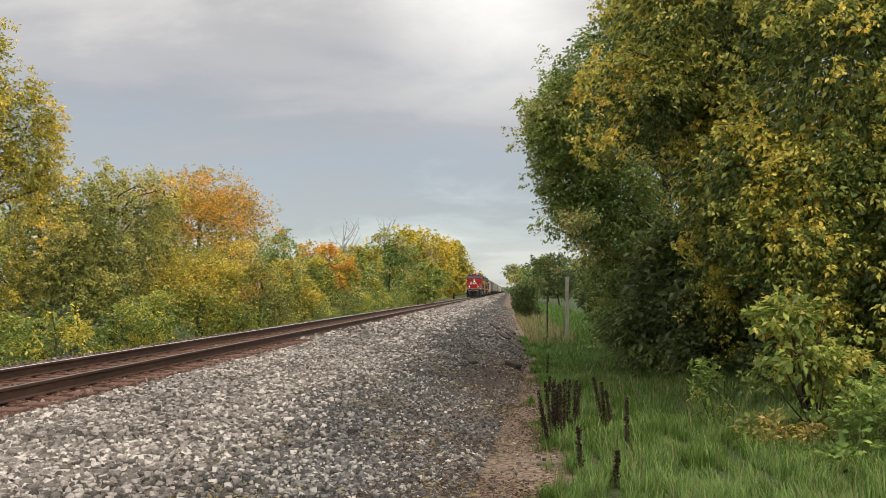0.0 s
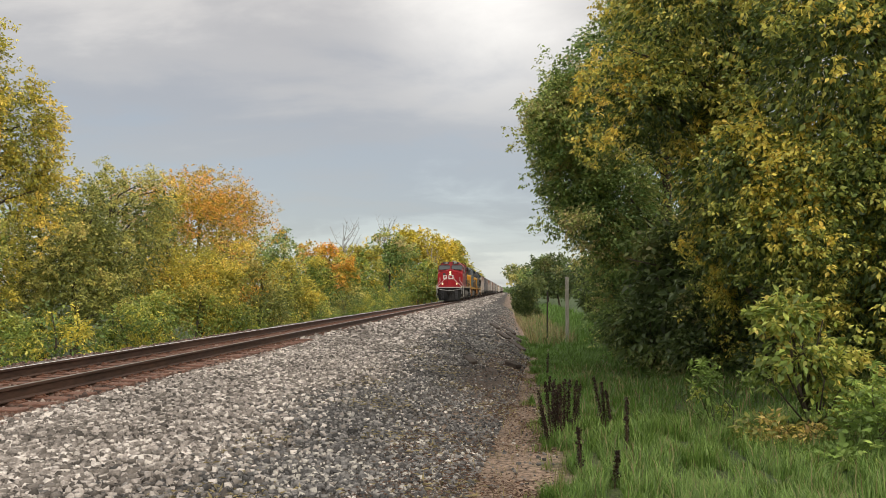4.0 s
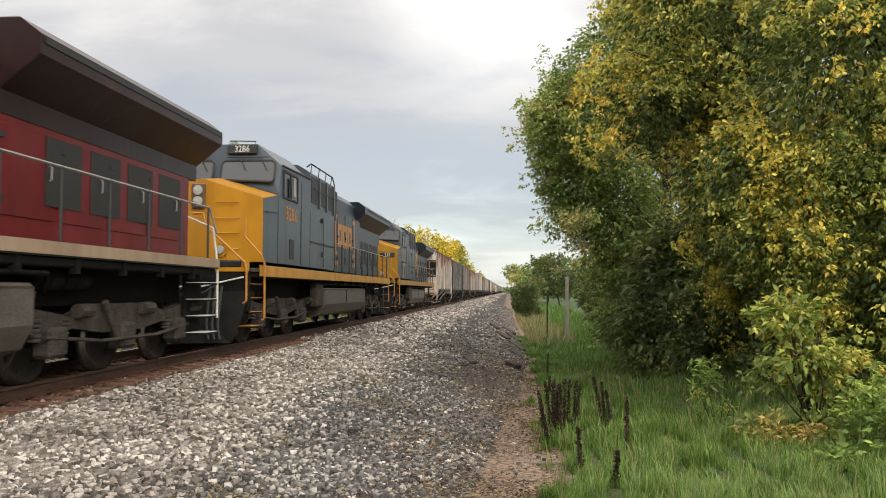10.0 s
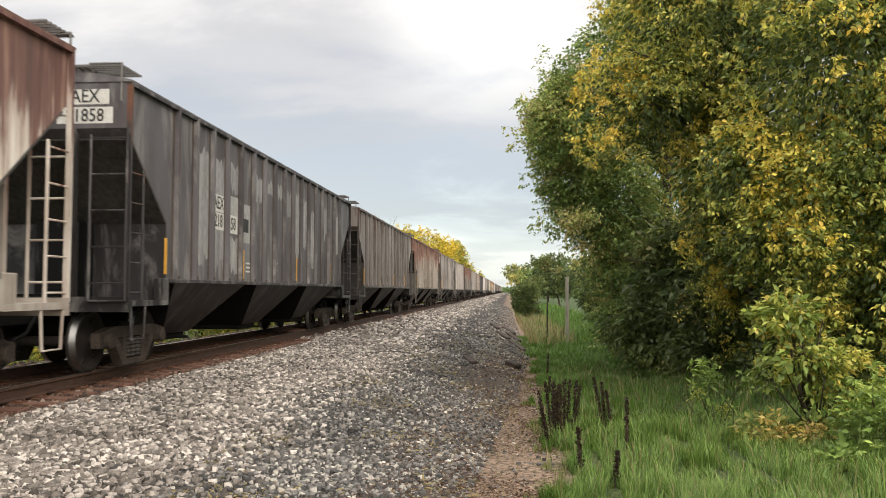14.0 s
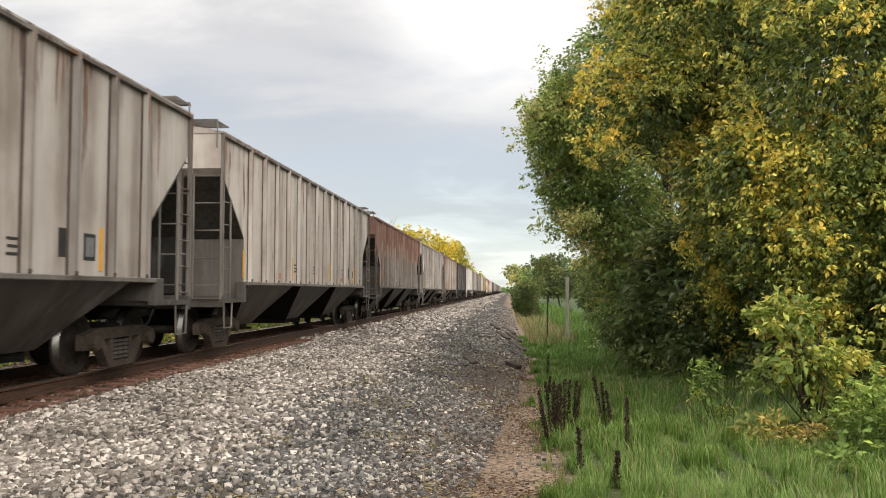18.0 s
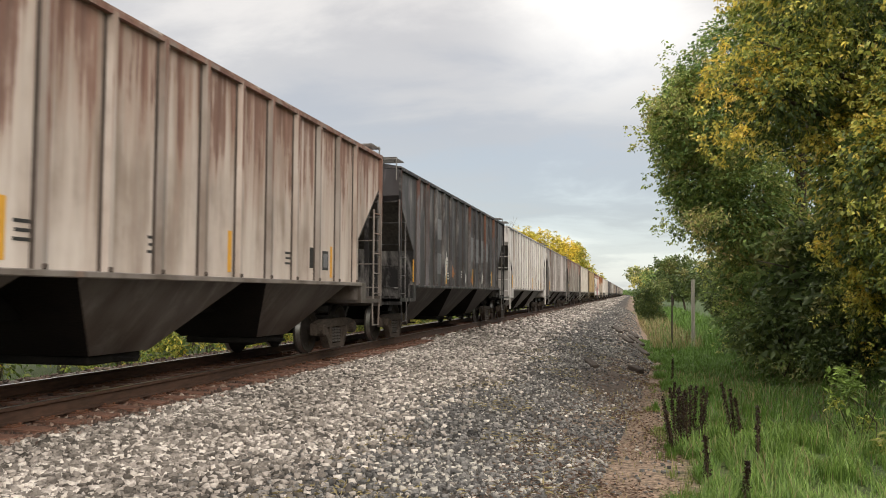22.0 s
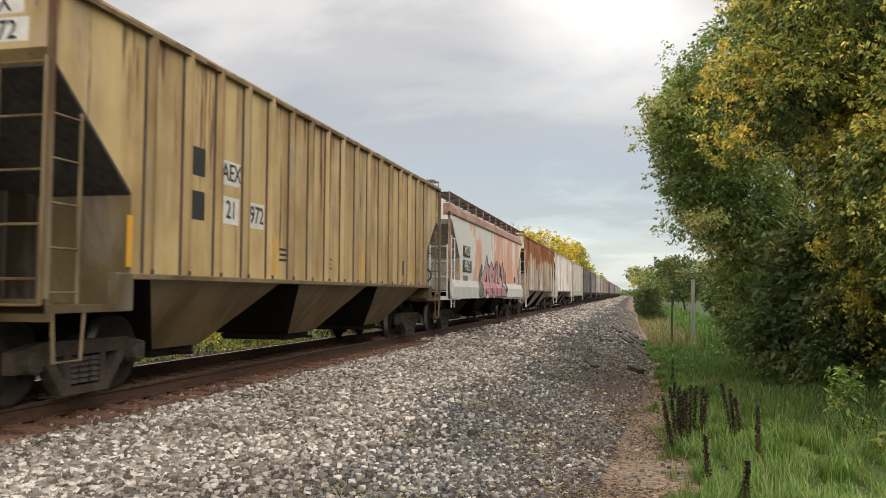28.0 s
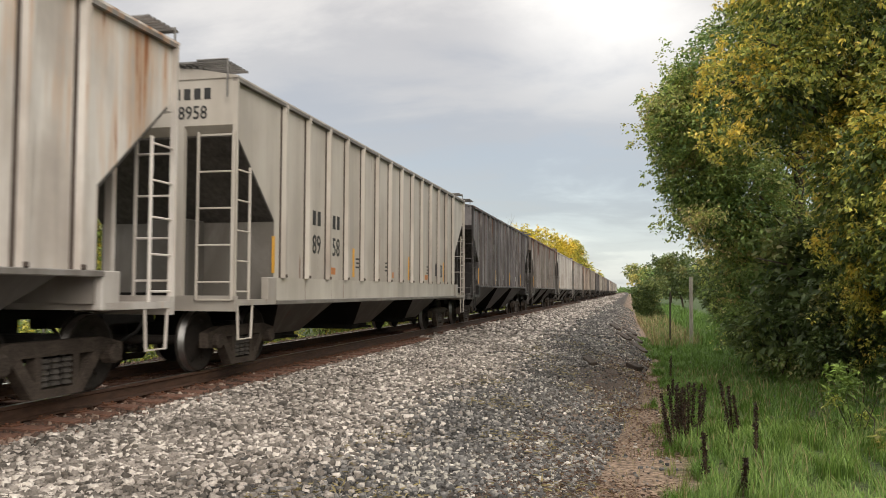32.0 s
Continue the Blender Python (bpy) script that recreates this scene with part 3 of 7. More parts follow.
L_GOLD = leaf_material("bright_gold_leaf", [(0.46, 0.4, 0.06), (0.64, 0.53, 0.07), (0.76, 0.6, 0.08), (0.78, 0.58, 0.1)], 0.3)
L_PALE = leaf_material("pale_yellow_leaf", [(0.25, 0.26, 0.06), (0.48, 0.4, 0.1), (0.66, 0.5, 0.16), (0.62, 0.42, 0.2)], 1.2)
L_LIGHT = leaf_material("light_yellow_green_leaf", [(0.18, 0.25, 0.055), (0.36, 0.42, 0.09), (0.6, 0.55, 0.13), (0.74, 0.58, 0.15)], 0.7)


def lobes_of(r, w, d, h, base=0.0, n=6):
    """A loose crown of overlapping lobes, w across x, d along y, up to h."""
    out = [((0, 0, base + (h - base) * 0.55), (w * 0.36, d * 0.36, (h - base) * 0.42))]
    for i in range(n):
        a = 6.283 * i / n + r.uniform(-0.4, 0.4)
        z = base + (h - base) * r.uniform(0.2, 0.8)
        k = r.uniform(0.22, 0.34)
        out.append(((math.cos(a) * w * 0.3, math.sin(a) * d * 0.3, z), (w * k, d * k, (h - base) * k * 0.9)))
    out.append(((r.uniform(-0.1, 0.1) * w, r.uniform(-0.1, 0.1) * d, h - (h - base) * 0.16), (w * 0.22, d * 0.22, (h - base) * 0.2)))
    return out


def plain_tree(name, label, x, y, w, h, mat, seed, boughs=110, per=70, size=0.15, base=0.2, trunk=0.12, category="tree", group="", spreadm=0.26, limbs=9):
    r = random.Random(seed)
    k = max(1.0, w / 5)
    return tree(name, label, (x, y), lobes_of(r, w, w, h, base), mat, boughs, per, size, spreadm * k, seed, trunk, limbs, category=category, group=group, length=1.1 * k)


LEFT = "trees and bushes beyond the track"
# far side of the track: x, y, width, height above its foot, leaves
for x, y, w, h, mat, lab, cl in (
    (-10.5, 26.0, 4.8, 11.7, L_YELLOW, "tall tree with yellow-green autumn leaves", 2600),
    (-10.8, 30.5, 5.0, 7.4, L_OLIVE, "olive tree beside the tall yellow tree", 1300),
    (-11.4, 24.0, 4.5, 7.0, L_LIGHT, "light green tree behind the tall yellow tree", 1000),
    (-9.0, 29.5, 4.2, 6.9, L_OLIVE, "olive leafy tree behind the track", 1300),
    (-9.0, 33.0, 4.6, 7.9, L_OLIVE, "greyish olive tree with thinning leaves", 1500),
    (-9.0, 37.5, 4.6, 7.6, L_YELLOW, "yellowing bushy tree behind the track", 1400),
    (-9.2, 42.5, 7.6, 9.2, L_ORANGE, "round tree turning orange and yellow", 3000),
    (-6.8, 36.0, 4.4, 4.8, L_YELLOW, "yellow small tree beside the track", 1200),
    (-6.6, 43.0, 4.2, 4.6, L_OLIVE, "olive and yellow bush beside the track", 1000),
    (-6.8, 50.0, 4.6, 5.0, L_YELLOW, "yellow-orange bush beside the track", 900),
    (-9.5, 61.0, 5.5, 7.4, L_DARK, "dark green tree behind the track", 800),
    (-7.4, 60.0, 4.4, 5.2, L_MIX, "green bush beside the track", 700),
    (-9.2, 72.0, 6.0, 7.2, L_ORANGE, "orange and green tree behind the track", 700),
    (-7.6, 76.0, 5.0, 6.0, L_LIGHT, "light green bush beside the track", 700),
    (-9.0, 89.0, 5.4, 8.2, L_YELLOW, "yellow-green tree behind the track", 700),
    (-9.0, 111.0, 7.0, 10.4, L_DARK, "dark green tree in the row beyond the track", 700),
    (-5.5, 122.0, 8.0, 7.8, L_LIGHT, "round light yellow-green bush by the track", 800),
    (-10.5, 160.0, 13.0, 14.6, L_GOLD, "large bright yellow tree in the distance", 2000),
    (-9.2, 245.0, 12.0, 17.2, L_YELLOW, "large yellow-green tree in the distance", 1500),
    (-9.5, 330.0, 13.0, 12.5, L_GOLD, "distant yellow tree beyond the track", 500),
    (-9.5, 440.0, 15.0, 12.0, L_MIX, "distant tree at the end of the row", 500),
    (-14.0, 48.0, 8.0, 7.5, L_OLIVE, "olive tree in the second row beyond the track", 350),
    (-9.6, 18.0, 4.6, 6.4, L_MIX, "green and yellow tree near the start of the row", 300),
    (-10.2, 12.5, 4.8, 6.6, L_OLIVE, "olive tree near the start of the row", 300),
    (-11.0, 7.0, 5.0, 7.0, L_GREEN, "green tree at the start of the row", 260),
    (-14.0, 34.0, 7.0, 7.0, L_GREEN, "green tree in the second row beyond the track", 350),
    (-14.0, 70.0, 9.0, 7.5, L_DARK, "dark tree in the second row beyond the track", 300),
):
    far = max(1.0, y / 42)
    plain_tree("tree", lab, x, y, w, h, mat, int(y * 7 + 3), cl // 5, 66 if y < 70 else 48, (0.115 if y < 70 else 0.15) * far ** 0.8, 0.0, 0.1 + 0.01 * h, group=LEFT, spreadm=0.24)
rnd = random.Random(9)
for i in range(27):
    y = 8.2 + i * 3.6 + rnd.uniform(-1, 1)
    mat, lab = rnd.choice(((L_MIX, "low yellowing bush at the foot of the trees"), (L_OLIVE, "low olive bush at the foot of the trees"), (L_MIX, "low bush with green and yellow leaves"), (L_LIGHT, "low light green bush beyond the rails")))
    plain_tree("bush", lab, -6.0 + rnd.uniform(-0.5, 0.4), y, 3.4, rnd.uniform(2.0, 3.4), mat, 500 + i, 48, 66, 0.105, 0.0, 0.05, "bush", LEFT, 0.24, 4)

RIGHT = "trees and shrubs along the verge"
def at_foot(base, lobes):
    """Lobes given in the place's own metres, made relative to the tree's foot."""
    bz = float(ground_z(base[0], base[1]))
    return [((x - base[0], y - base[1], z - bz), r) for (x, y, z), r in lobes]


# the tall dark tree that leans over the verge
B1 = (10.8, 22.5)
tree("tree", "tall dark green tree with thinning leaves over the verge", B1, at_foot(B1, [
    ((8.8, 22, 5.6), (1.6, 1.9, 1.5)), ((8.3, 22, 5.3), (0.95, 1.2, 0.85)), ((8.45, 22, 6.3), (0.95, 1.1, 0.7)), ((8.75, 22, 4.0), (1.0, 1.2, 0.8)), ((9.8, 22, 7.3), (1.7, 2.0, 1.5)), ((11.4, 22.5, 9.4), (2.0, 2.2, 1.9)), ((9.8, 22, 3.2), (1.4, 1.8, 1.4)),
    ((10.5, 23, 1.4), (1.4, 1.6, 1.7)), ((10.5, 22.2, 0.35), (1.1, 1.3, 1.0)), ((11.2, 21.6, 0.4), (1.2, 1.2, 1.1)), ((9.75, 22.5, 1.7), (0.85, 1.1, 1.1)), ((9.95, 22.3, 0.45), (0.9, 1.2, 1.0)), ((9.2, 22.4, 3.0), (0.9, 1.1, 0.9)), ((11.4, 23, 5.5), (2.4, 2.2, 4.5)), ((8.3, 22, 5.0), (1.1, 1.3, 1.0)), ((8.9, 22.5, 4.2), (1.5, 1.6, 1.6))]),
    L_DARK, 1550, 72, 0.092, 0.24, 31, 0.2, 24, 0.4, group=RIGHT, wide=0.56)
B2 = (11.8, 15.5)
tree("tree", "big box elder with green and yellow hanging leaves", B2, at_foot(B2, [
    ((9.5, 15, 4.7), (1.15, 1.5, 1.2)), ((10.5, 15, 6.6), (1.9, 2.0, 2.0)), ((10.9, 15.4, 3.4), (1.1, 1.5, 1.8)), ((12.6, 15.5, 5.0), (2.2, 2.0, 4.0)),
    ((11.5, 15.5, 8.6), (2.4, 2.2, 1.8)), ((12.2, 16.5, 1.2), (1.5, 1.4, 1.6)), ((11.2, 15.8, 2.2), (0.9, 1.2, 1.2))]), L_BOX, 1600, 72, 0.08, 0.2, 32, 0.2, 24, 0.55, group=RIGHT, wide=0.55, length=1.0)
B3 = (12.3, 11.4)
tree("tree", "box elder with yellowing leaves drooping to the grass", B3, at_foot(B3, [
    ((10.75, 11, 2.3), (0.85, 1.1, 1.2)), ((10.35, 11.4, 1.9), (0.5, 0.7, 0.7)), ((10.15, 11.3, 2.9), (0.65, 0.8, 0.8)), ((11.5, 11, 4.6), (1.7, 1.6, 2.3)), ((12.4, 11.2, 2.4), (1.6, 1.5, 2.4)), ((12.8, 11.5, 6.4), (2.0, 1.8, 1.8)), ((11.9, 11.6, 0.6), (1.1, 1.0, 1.2))]),
    L_BOX, 1300, 66, 0.072, 0.16, 33, 0.15, 22, 0.55, group=RIGHT, wide=0.55, length=0.85)
B4 = (10.35, 9.3)
tree("shrub", "light green sapling with broad leaves beside the grass", B4, at_foot(B4, [
    ((10.0, 9.2, 0.95), (0.4, 0.5, 0.32)), ((10.15, 9.2, 0.5), (0.55, 0.6, 0.4)), ((10.45, 9.3, 0.1), (0.45, 0.5, 0.35))]), L_LIGHT, 64, 36, 0.08, 0.14, 34, 0.03, 12, 0.35, wide=0.5, category="shrub", group=RIGHT, length=0.5)
B6 = (9.95, 9.0)
tree("shrub", "small shrub with pale yellow turning leaves", B6, at_foot(B6, [
    ((9.7, 9.0, -0.3), (0.5, 0.5, 0.25)), ((10.25, 9.0, -0.35), (0.5, 0.45, 0.28))]), L_PALE, 50, 42, 0.07, 0.13, 36, 0.02, 8, 0.35, wide=0.45, category="shrub", group=RIGHT, length=0.45)
B5 = (10.4, 8.0)
tree("shrub", "low green shrub in the corner of the verge", B5, at_foot(B5, [
    ((10.0, 7.9, -0.45), (0.42, 0.5, 0.36)), ((10.5, 8.1, -0.15), (0.55, 0.6, 0.5)), ((11.2, 8.2, 0.0), (0.7, 0.8, 0.5))]), L_GREEN, 120, 48, 0.065, 0.14, 35, 0.03, 8, 0.2, wide=0.5, category="shrub", group=RIGHT, length=0.5)
B7 = (9.35, 9.9)
tree("sapling", "young ash sapling with pale green leaflets", B7, at_foot(B7, [((9.3, 9.9, 0.1), (0.28, 0.28, 0.3)), ((9.4, 9.9, -0.25), (0.22, 0.22, 0.15))]),
     L_GREEN, 22, 18, 0.075, 0.07, 37, 0.012, 6, 0.25, category="sapling", group=RIGHT, wide=0.36, length=0.32)
# Undergrowth in L_SHADE has the canopy's shade in its leaf colour.
for x, y, w, h, mat, lab, cl in (
    (12.5, 28.0, 5.5, 8.5, L_DARK, "dark green tree behind the leaning tree", 1000),
    (11.2, 17.4, 2.4, 1.9, L_SHADE, "shade-darkened green undergrowth at the edge of the grass", 420),
    (10.3, 19.6, 2.4, 2.3, L_SHADE, "shade-darkened green undergrowth under the leaning tree", 420),
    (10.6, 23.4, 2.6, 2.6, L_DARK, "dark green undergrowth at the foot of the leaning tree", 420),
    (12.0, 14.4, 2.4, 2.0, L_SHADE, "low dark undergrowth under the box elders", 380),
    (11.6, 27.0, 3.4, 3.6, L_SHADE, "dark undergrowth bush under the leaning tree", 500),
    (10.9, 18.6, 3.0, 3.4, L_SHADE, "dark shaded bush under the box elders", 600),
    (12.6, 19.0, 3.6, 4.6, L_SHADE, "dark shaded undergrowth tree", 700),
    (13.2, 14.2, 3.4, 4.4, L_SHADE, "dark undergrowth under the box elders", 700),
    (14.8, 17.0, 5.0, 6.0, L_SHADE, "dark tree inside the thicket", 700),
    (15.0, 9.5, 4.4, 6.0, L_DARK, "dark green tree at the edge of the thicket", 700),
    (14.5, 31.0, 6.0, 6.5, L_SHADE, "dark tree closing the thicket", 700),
    (19.0, 48.0, 9.0, 8.5, L_OLIVE, "olive tree behind the verge", 600),
    (22.0, 30.0, 9.0, 9.5, L_GREEN, "green tree deep in the thicket", 700),
    (21.0, 66.0, 12.0, 9.0, L_GREEN, "green tree set back from the verge", 600),
    (13.0, 35.0, 4.0, 5.5, L_OLIVE, "green tree at the back of the verge", 700),
    (12.6, 44.0, 5.0, 6.5, L_OLIVE, "olive tree at the back of the verge", 700),
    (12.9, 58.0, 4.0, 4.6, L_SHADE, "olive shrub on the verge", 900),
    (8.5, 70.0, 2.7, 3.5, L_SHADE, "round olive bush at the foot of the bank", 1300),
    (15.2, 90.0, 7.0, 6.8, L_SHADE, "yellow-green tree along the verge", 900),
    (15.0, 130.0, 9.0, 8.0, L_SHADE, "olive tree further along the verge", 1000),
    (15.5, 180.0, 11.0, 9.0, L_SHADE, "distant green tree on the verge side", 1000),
    (17.0, 270.0, 14.0, 13.0, L_DARK, "distant dark green tree on the verge side", 900),
    (15.0, 380.0, 22.0, 15.0, L_OLIVE, "far tree closing the line", 900),
    (18.0, 20.0, 8.0, 10.5, L_GREEN, "tall green tree deeper in the thicket", 650),
    (17.5, 12.0, 7.5, 10.0, L_MIX, "tall green and yellow tree deeper in the thicket", 650),
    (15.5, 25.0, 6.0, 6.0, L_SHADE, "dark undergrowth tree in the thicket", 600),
    (17.0, 36.0, 8.0, 9.0, L_DARK, "dark tree behind the verge", 700),
):
    far = max(1.0, y / 50)
    small = w < 3
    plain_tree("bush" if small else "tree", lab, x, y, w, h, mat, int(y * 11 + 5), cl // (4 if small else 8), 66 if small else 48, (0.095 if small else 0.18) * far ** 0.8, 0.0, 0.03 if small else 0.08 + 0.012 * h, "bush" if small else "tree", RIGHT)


def far_woods():
    r = np.random.RandomState(77)
    pts = []
    for i in range(170):
        side = -1 if i % 2 else 1
        y = r.uniform(330, 1300)
        x = side * (14 + r.rand() * 60 + (y - 330) * 0.02)
        h, w = r.uniform(7, 11), r.uniform(5, 9)
        n = 130
        d = r.normal(size=(n, 3))
        d /= np.linalg.norm(d, axis=1, keepdims=True)
        pts.append(np.array([x, y, -1.5 + h * 0.5]) + d * np.array([w, w, h * 0.5]) * (r.rand(n, 1) ** 0.4))
    for i in range(26):         # where the line bends out of sight
        h = r.uniform(6, 11)
        d = r.normal(size=(90, 3))
        d /= np.linalg.norm(d, axis=1, keepdims=True)
        pts.append(np.array([r.uniform(-26, 30), r.uniform(1050, 1250), -1.5 + h * 0.5]) + d * np.array([7, 7, h * 0.5]) * (r.rand(90, 1) ** 0.4))
    v, f = leaves(np.concatenate(pts), 2.2, 78, 0.2, 0.9)
    tagged(new("far_woods", mesh_np("far_woods", v, f, L_DARK)), "far autumn woods on both sides of the line", "woods", kind="stuff")


far_woods()


CHIPS = leaf_material("dry_brown_chips", [(0.12, 0.065, 0.04), (0.24, 0.14, 0.09), (0.36, 0.23, 0.15), (0.5, 0.4, 0.28)], 2.0)
TURF = leaf_material("yellow_green_turf", [(0.16, 0.2, 0.05), (0.28, 0.3, 0.08), (0.4, 0.38, 0.12), (0.45, 0.38, 0.18)], 1.2)


PALEGRASS = leaf_material("pale_green_grass_blade", [(0.2, 0.3, 0.07), (0.32, 0.42, 0.12), (0.48, 0.52, 0.2), (0.6, 0.55, 0.3)], 1.4)


def grass(name, label, mat, x_of, y0, y1, count, height, seed, falloff=1.4):
    r = np.random.RandomState(seed)
    y = y0 + (y1 - y0) * r.rand(count) ** falloff
    tx, _ = toe(y)
    x = x_of(tx, y, r.rand(count))
    tuft = np.stack([np.round(x * 3) / 3, np.round(y * 3) / 3], -1)
    draw = np.modf(np.abs(np.sin(tuft[:, 0] * 12.9898 + tuft[:, 1] * 78.233) * 43758.5453))[0]
    x = x * 0.8 + (tuft[:, 0] + 0.25 * np.sin(draw * 50)) * 0.2
    y = y * 0.8 + (tuft[:, 1] + 0.25 * np.cos(draw * 70)) * 0.2
    z = ground_z(x, y) - 0.01
    h = height * (0.45 + 0.8 * r.rand(count)) * (0.55 + 0.95 * draw)
    a, lean = draw * 40.0 + r.normal(size=count) * 1.3, r.uniform(0.1, 0.85, count)
    wide = 0.0016 + 0.0003 * y
    dx, dy = np.cos(a), np.sin(a)
    base = np.stack([x, y, z], -1)
    sidev = np.stack([-dy, dx, 0 * x], -1) * wide[:, None]
    out = np.stack([dx * lean, dy * lean, 1 + 0 * x], -1) * h[:, None]
    mid = base + out * np.array([0.35, 0.35, 0.6])
    tip = base + out * np.array([1, 1, 0.92])
    v = np.stack([base - sidev, base + sidev, mid + sidev * 0.7, mid - sidev * 0.7, tip], 1).reshape(-1, 3)
    i = 5 * np.arange(count)[:, None]
    f = np.concatenate([i + np.array([[0, 1, 2]]), i + np.array([[0, 2, 3]]), i + np.array([[3, 2, 4]])])
    return tagged(new(name, mesh_np(name, v, f, mat)), label, "grass", kind="stuff")


def verge_edge(tx, y):
    """Where the turf ends towards the path, in and out along the way."""
    return tx + 0.5 + 0.42 * np.exp(-np.maximum(y - 6.0, 0) / 7.0) - 0.012 * y + 0.16 * np.sin(y * 1.7) + 0.1 * np.sin(y * 4.3 + 1.0)


grass("grass", "lush green grass on the verge", GRASS, lambda tx, y, u: verge_edge(tx, y) + u ** 1.6 * 5.5, 5.5, 45.0, 105000, 0.16, 41, 1.6)
grass("grass", "fine light green blades standing in the near grass", PALEGRASS, lambda tx, y, u: verge_edge(tx, y) + 0.1 + u * 3.2, 5.5, 11.0, 15000, 0.19, 48, 1.3)
grass("grass", "short yellow-green turf at the edge of the path", TURF, lambda tx, y, u: verge_edge(tx, y) - 0.22 + u * 0.7, 5.5, 40.0, 12000, 0.08, 47, 1.5)
grass("grass", "green grass further along the verge", GRASS, lambda tx, y, u: tx + 0.3 + u * 6, 35.0, 140.0, 14000, 0.55, 42, 1.4)
grass("grass", "tall grass beyond the rails", GRASS, lambda tx, y, u: -3.6 - u * 5, 8.0, 80.0, 16000, 0.5, 43, 1.3)
grass("dry_grass", "dry straw on the bare path and slope foot", STRAW, lambda tx, y, u: tx - 0.5 + u * 0.9, 5.0, 30.0, 1200, 0.07, 44, 1.6)
grass("dry_grass", "pale dry blades among the green grass", STRAW, lambda tx, y, u: tx + 0.6 + u * 3.5, 5.5, 22.0, 3200, 0.22, 46, 1.5)
grass("dry_grass", "pale tall dry grass beside the distant bank", STRAW, lambda tx, y, u: tx + 0.2 + u * 2.0, 35.0, 100.0, 5000, 0.6, 45, 1.2)


def litter(name, label, mat, x_of, y0, y1, count, size, seed, patch):
    """Dry chips and broken stems lying flat on the ground, in drifts."""
    r = np.random.RandomState(seed)
    y = y0 + (y1 - y0) * r.rand(count) ** 1.5
    tx, _ = toe(y)
    x = x_of(tx, y, r.rand(count))
    keep = np.sin(x * 3.1 + y * 0.9) + np.sin(y * 2.3 - x * 1.2) + r.normal(size=count) * 0.6 > patch
    x, y = x[keep], y[keep]
    pts = np.stack([x, y, ground_z(x, y) + 0.015 + 0.02 * r.rand(len(x))], -1)
    aim = r.normal(size=(len(x), 3)) * np.array([1, 1, 0.12]) * 3
    v, f = leaves(pts, size, seed + 1, 0.0, 0.22, aim)
    tagged(new(name, mesh_np(name, v, f, mat)), label, "litter", kind="stuff")


litter("dry_litter", "brown dry chips along the dirt path", CHIPS, lambda tx, y, u: tx - 0.35 + u * 1.0, 5.0, 32.0, 14000, 0.045, 61, -0.6)
litter("dry_litter", "straw-coloured stems caught on the gravel slope", STRAW, lambda tx, y, u: 4.2 + u * (tx - 4.2), 5.0, 32.0, 9000, 0.075, 63, 0.75)
litter("dry_litter", "brown debris on the lower gravel slope", CHIPS, lambda tx, y, u: tx - 1.1 + u * 1.0, 6.0, 36.0, 6000, 0.05, 65, -0.2)


# ---- dead stems, posts and litter on the verge ----
def dock_stalk(x, y, h, lean, seed):
    """A dried dock plant: a thin stem with a rough dark seed spike."""
    r = np.random.RandomState(seed)
    z = float(ground_z(x, y))
    root = tagged(empty("dock_plant", pose(x, y, z)), "dried dark brown dock stalk with seed spike", "weed", "dried dock stalks in the grass")
    top = (lean * h, r.uniform(-0.05, 0.05), h)
    part("stem", tubed([(0, 0, -0.03), (lean * h * 0.4, 0, h * 0.5), top], 0.008, 5, 0.004), DRY, root)
    h *= 1.18
    n = 460
    u = r.uniform(0.22, 1.0, n)
    p = np.stack([lean * h * u, top[1] * u, h * u], -1) + r.normal(size=(n, 3)) * np.array([0.014, 0.014, 0.012]) * (1.2 - u[:, None] * 0.7)
    v, f = leaves(p, 0.022, seed, 0.1, 0.7)
    part("seed_spike", mesh_np("seed_spike", v, f, DRYSEED), None, root)["kind"] = "stuff"


DRYSEED = leaf_material("dark_brown_seed", [(0.035, 0.018, 0.012), (0.07, 0.035, 0.022), (0.11, 0.06, 0.035)], 3.0)
for i, (x, y, h, lean) in enumerate(((7.5, 9.7, 0.66, -0.16), (7.56, 9.9, 0.72, -0.1), (7.6, 9.8, 0.76, -0.03), (7.66, 9.6, 0.72, -0.02), (7.7, 9.9, 0.74, 0.02), (7.62, 10.1, 0.64, 0.05),
                                     (7.52, 9.6, 0.5, -0.22), (7.74, 10.0, 0.72, 0.06), (7.8, 9.9, 0.7, 0.08), (7.84, 10.1, 0.62, 0.12), (8.2, 10.2, 0.7, -0.18), (8.24, 10.3, 0.62, -0.1), (8.3, 10.2, 0.5, -0.14),
                                     (7.72, 7.75, 0.5, -0.06), (7.95, 7.2, 0.34, 0.1), (8.25, 8.6, 0.62, 0.02), (7.9, 18.5, 0.6, 0.05), (7.75, 14.5, 0.4, 0.03), (7.66, 9.75, 0.6, -0.08), (7.58, 10.0, 0.7, 0.0))):
    dock_stalk(x - 0.06, y, h * 0.8, lean, 900 + i)


def post(name, x, y, h, r, mat, label, lean=0.0):
    z = float(ground_z(x, y))
    bm = tubed([(0, 0, -0.2), (lean * h * 0.5, 0, h * 0.5), (lean * h, 0, h)], r, 8, r * 0.85)
    ob = new(name, bm_mesh(name, bm, mat))
    ob.matrix_basis = pose(x, y, z)
    return tagged(ob, label, "post")


post("wooden_post", 9.55, 36.5, 2.95, 0.085, POSTWOOD, "tall grey weathered wooden post in the grass")
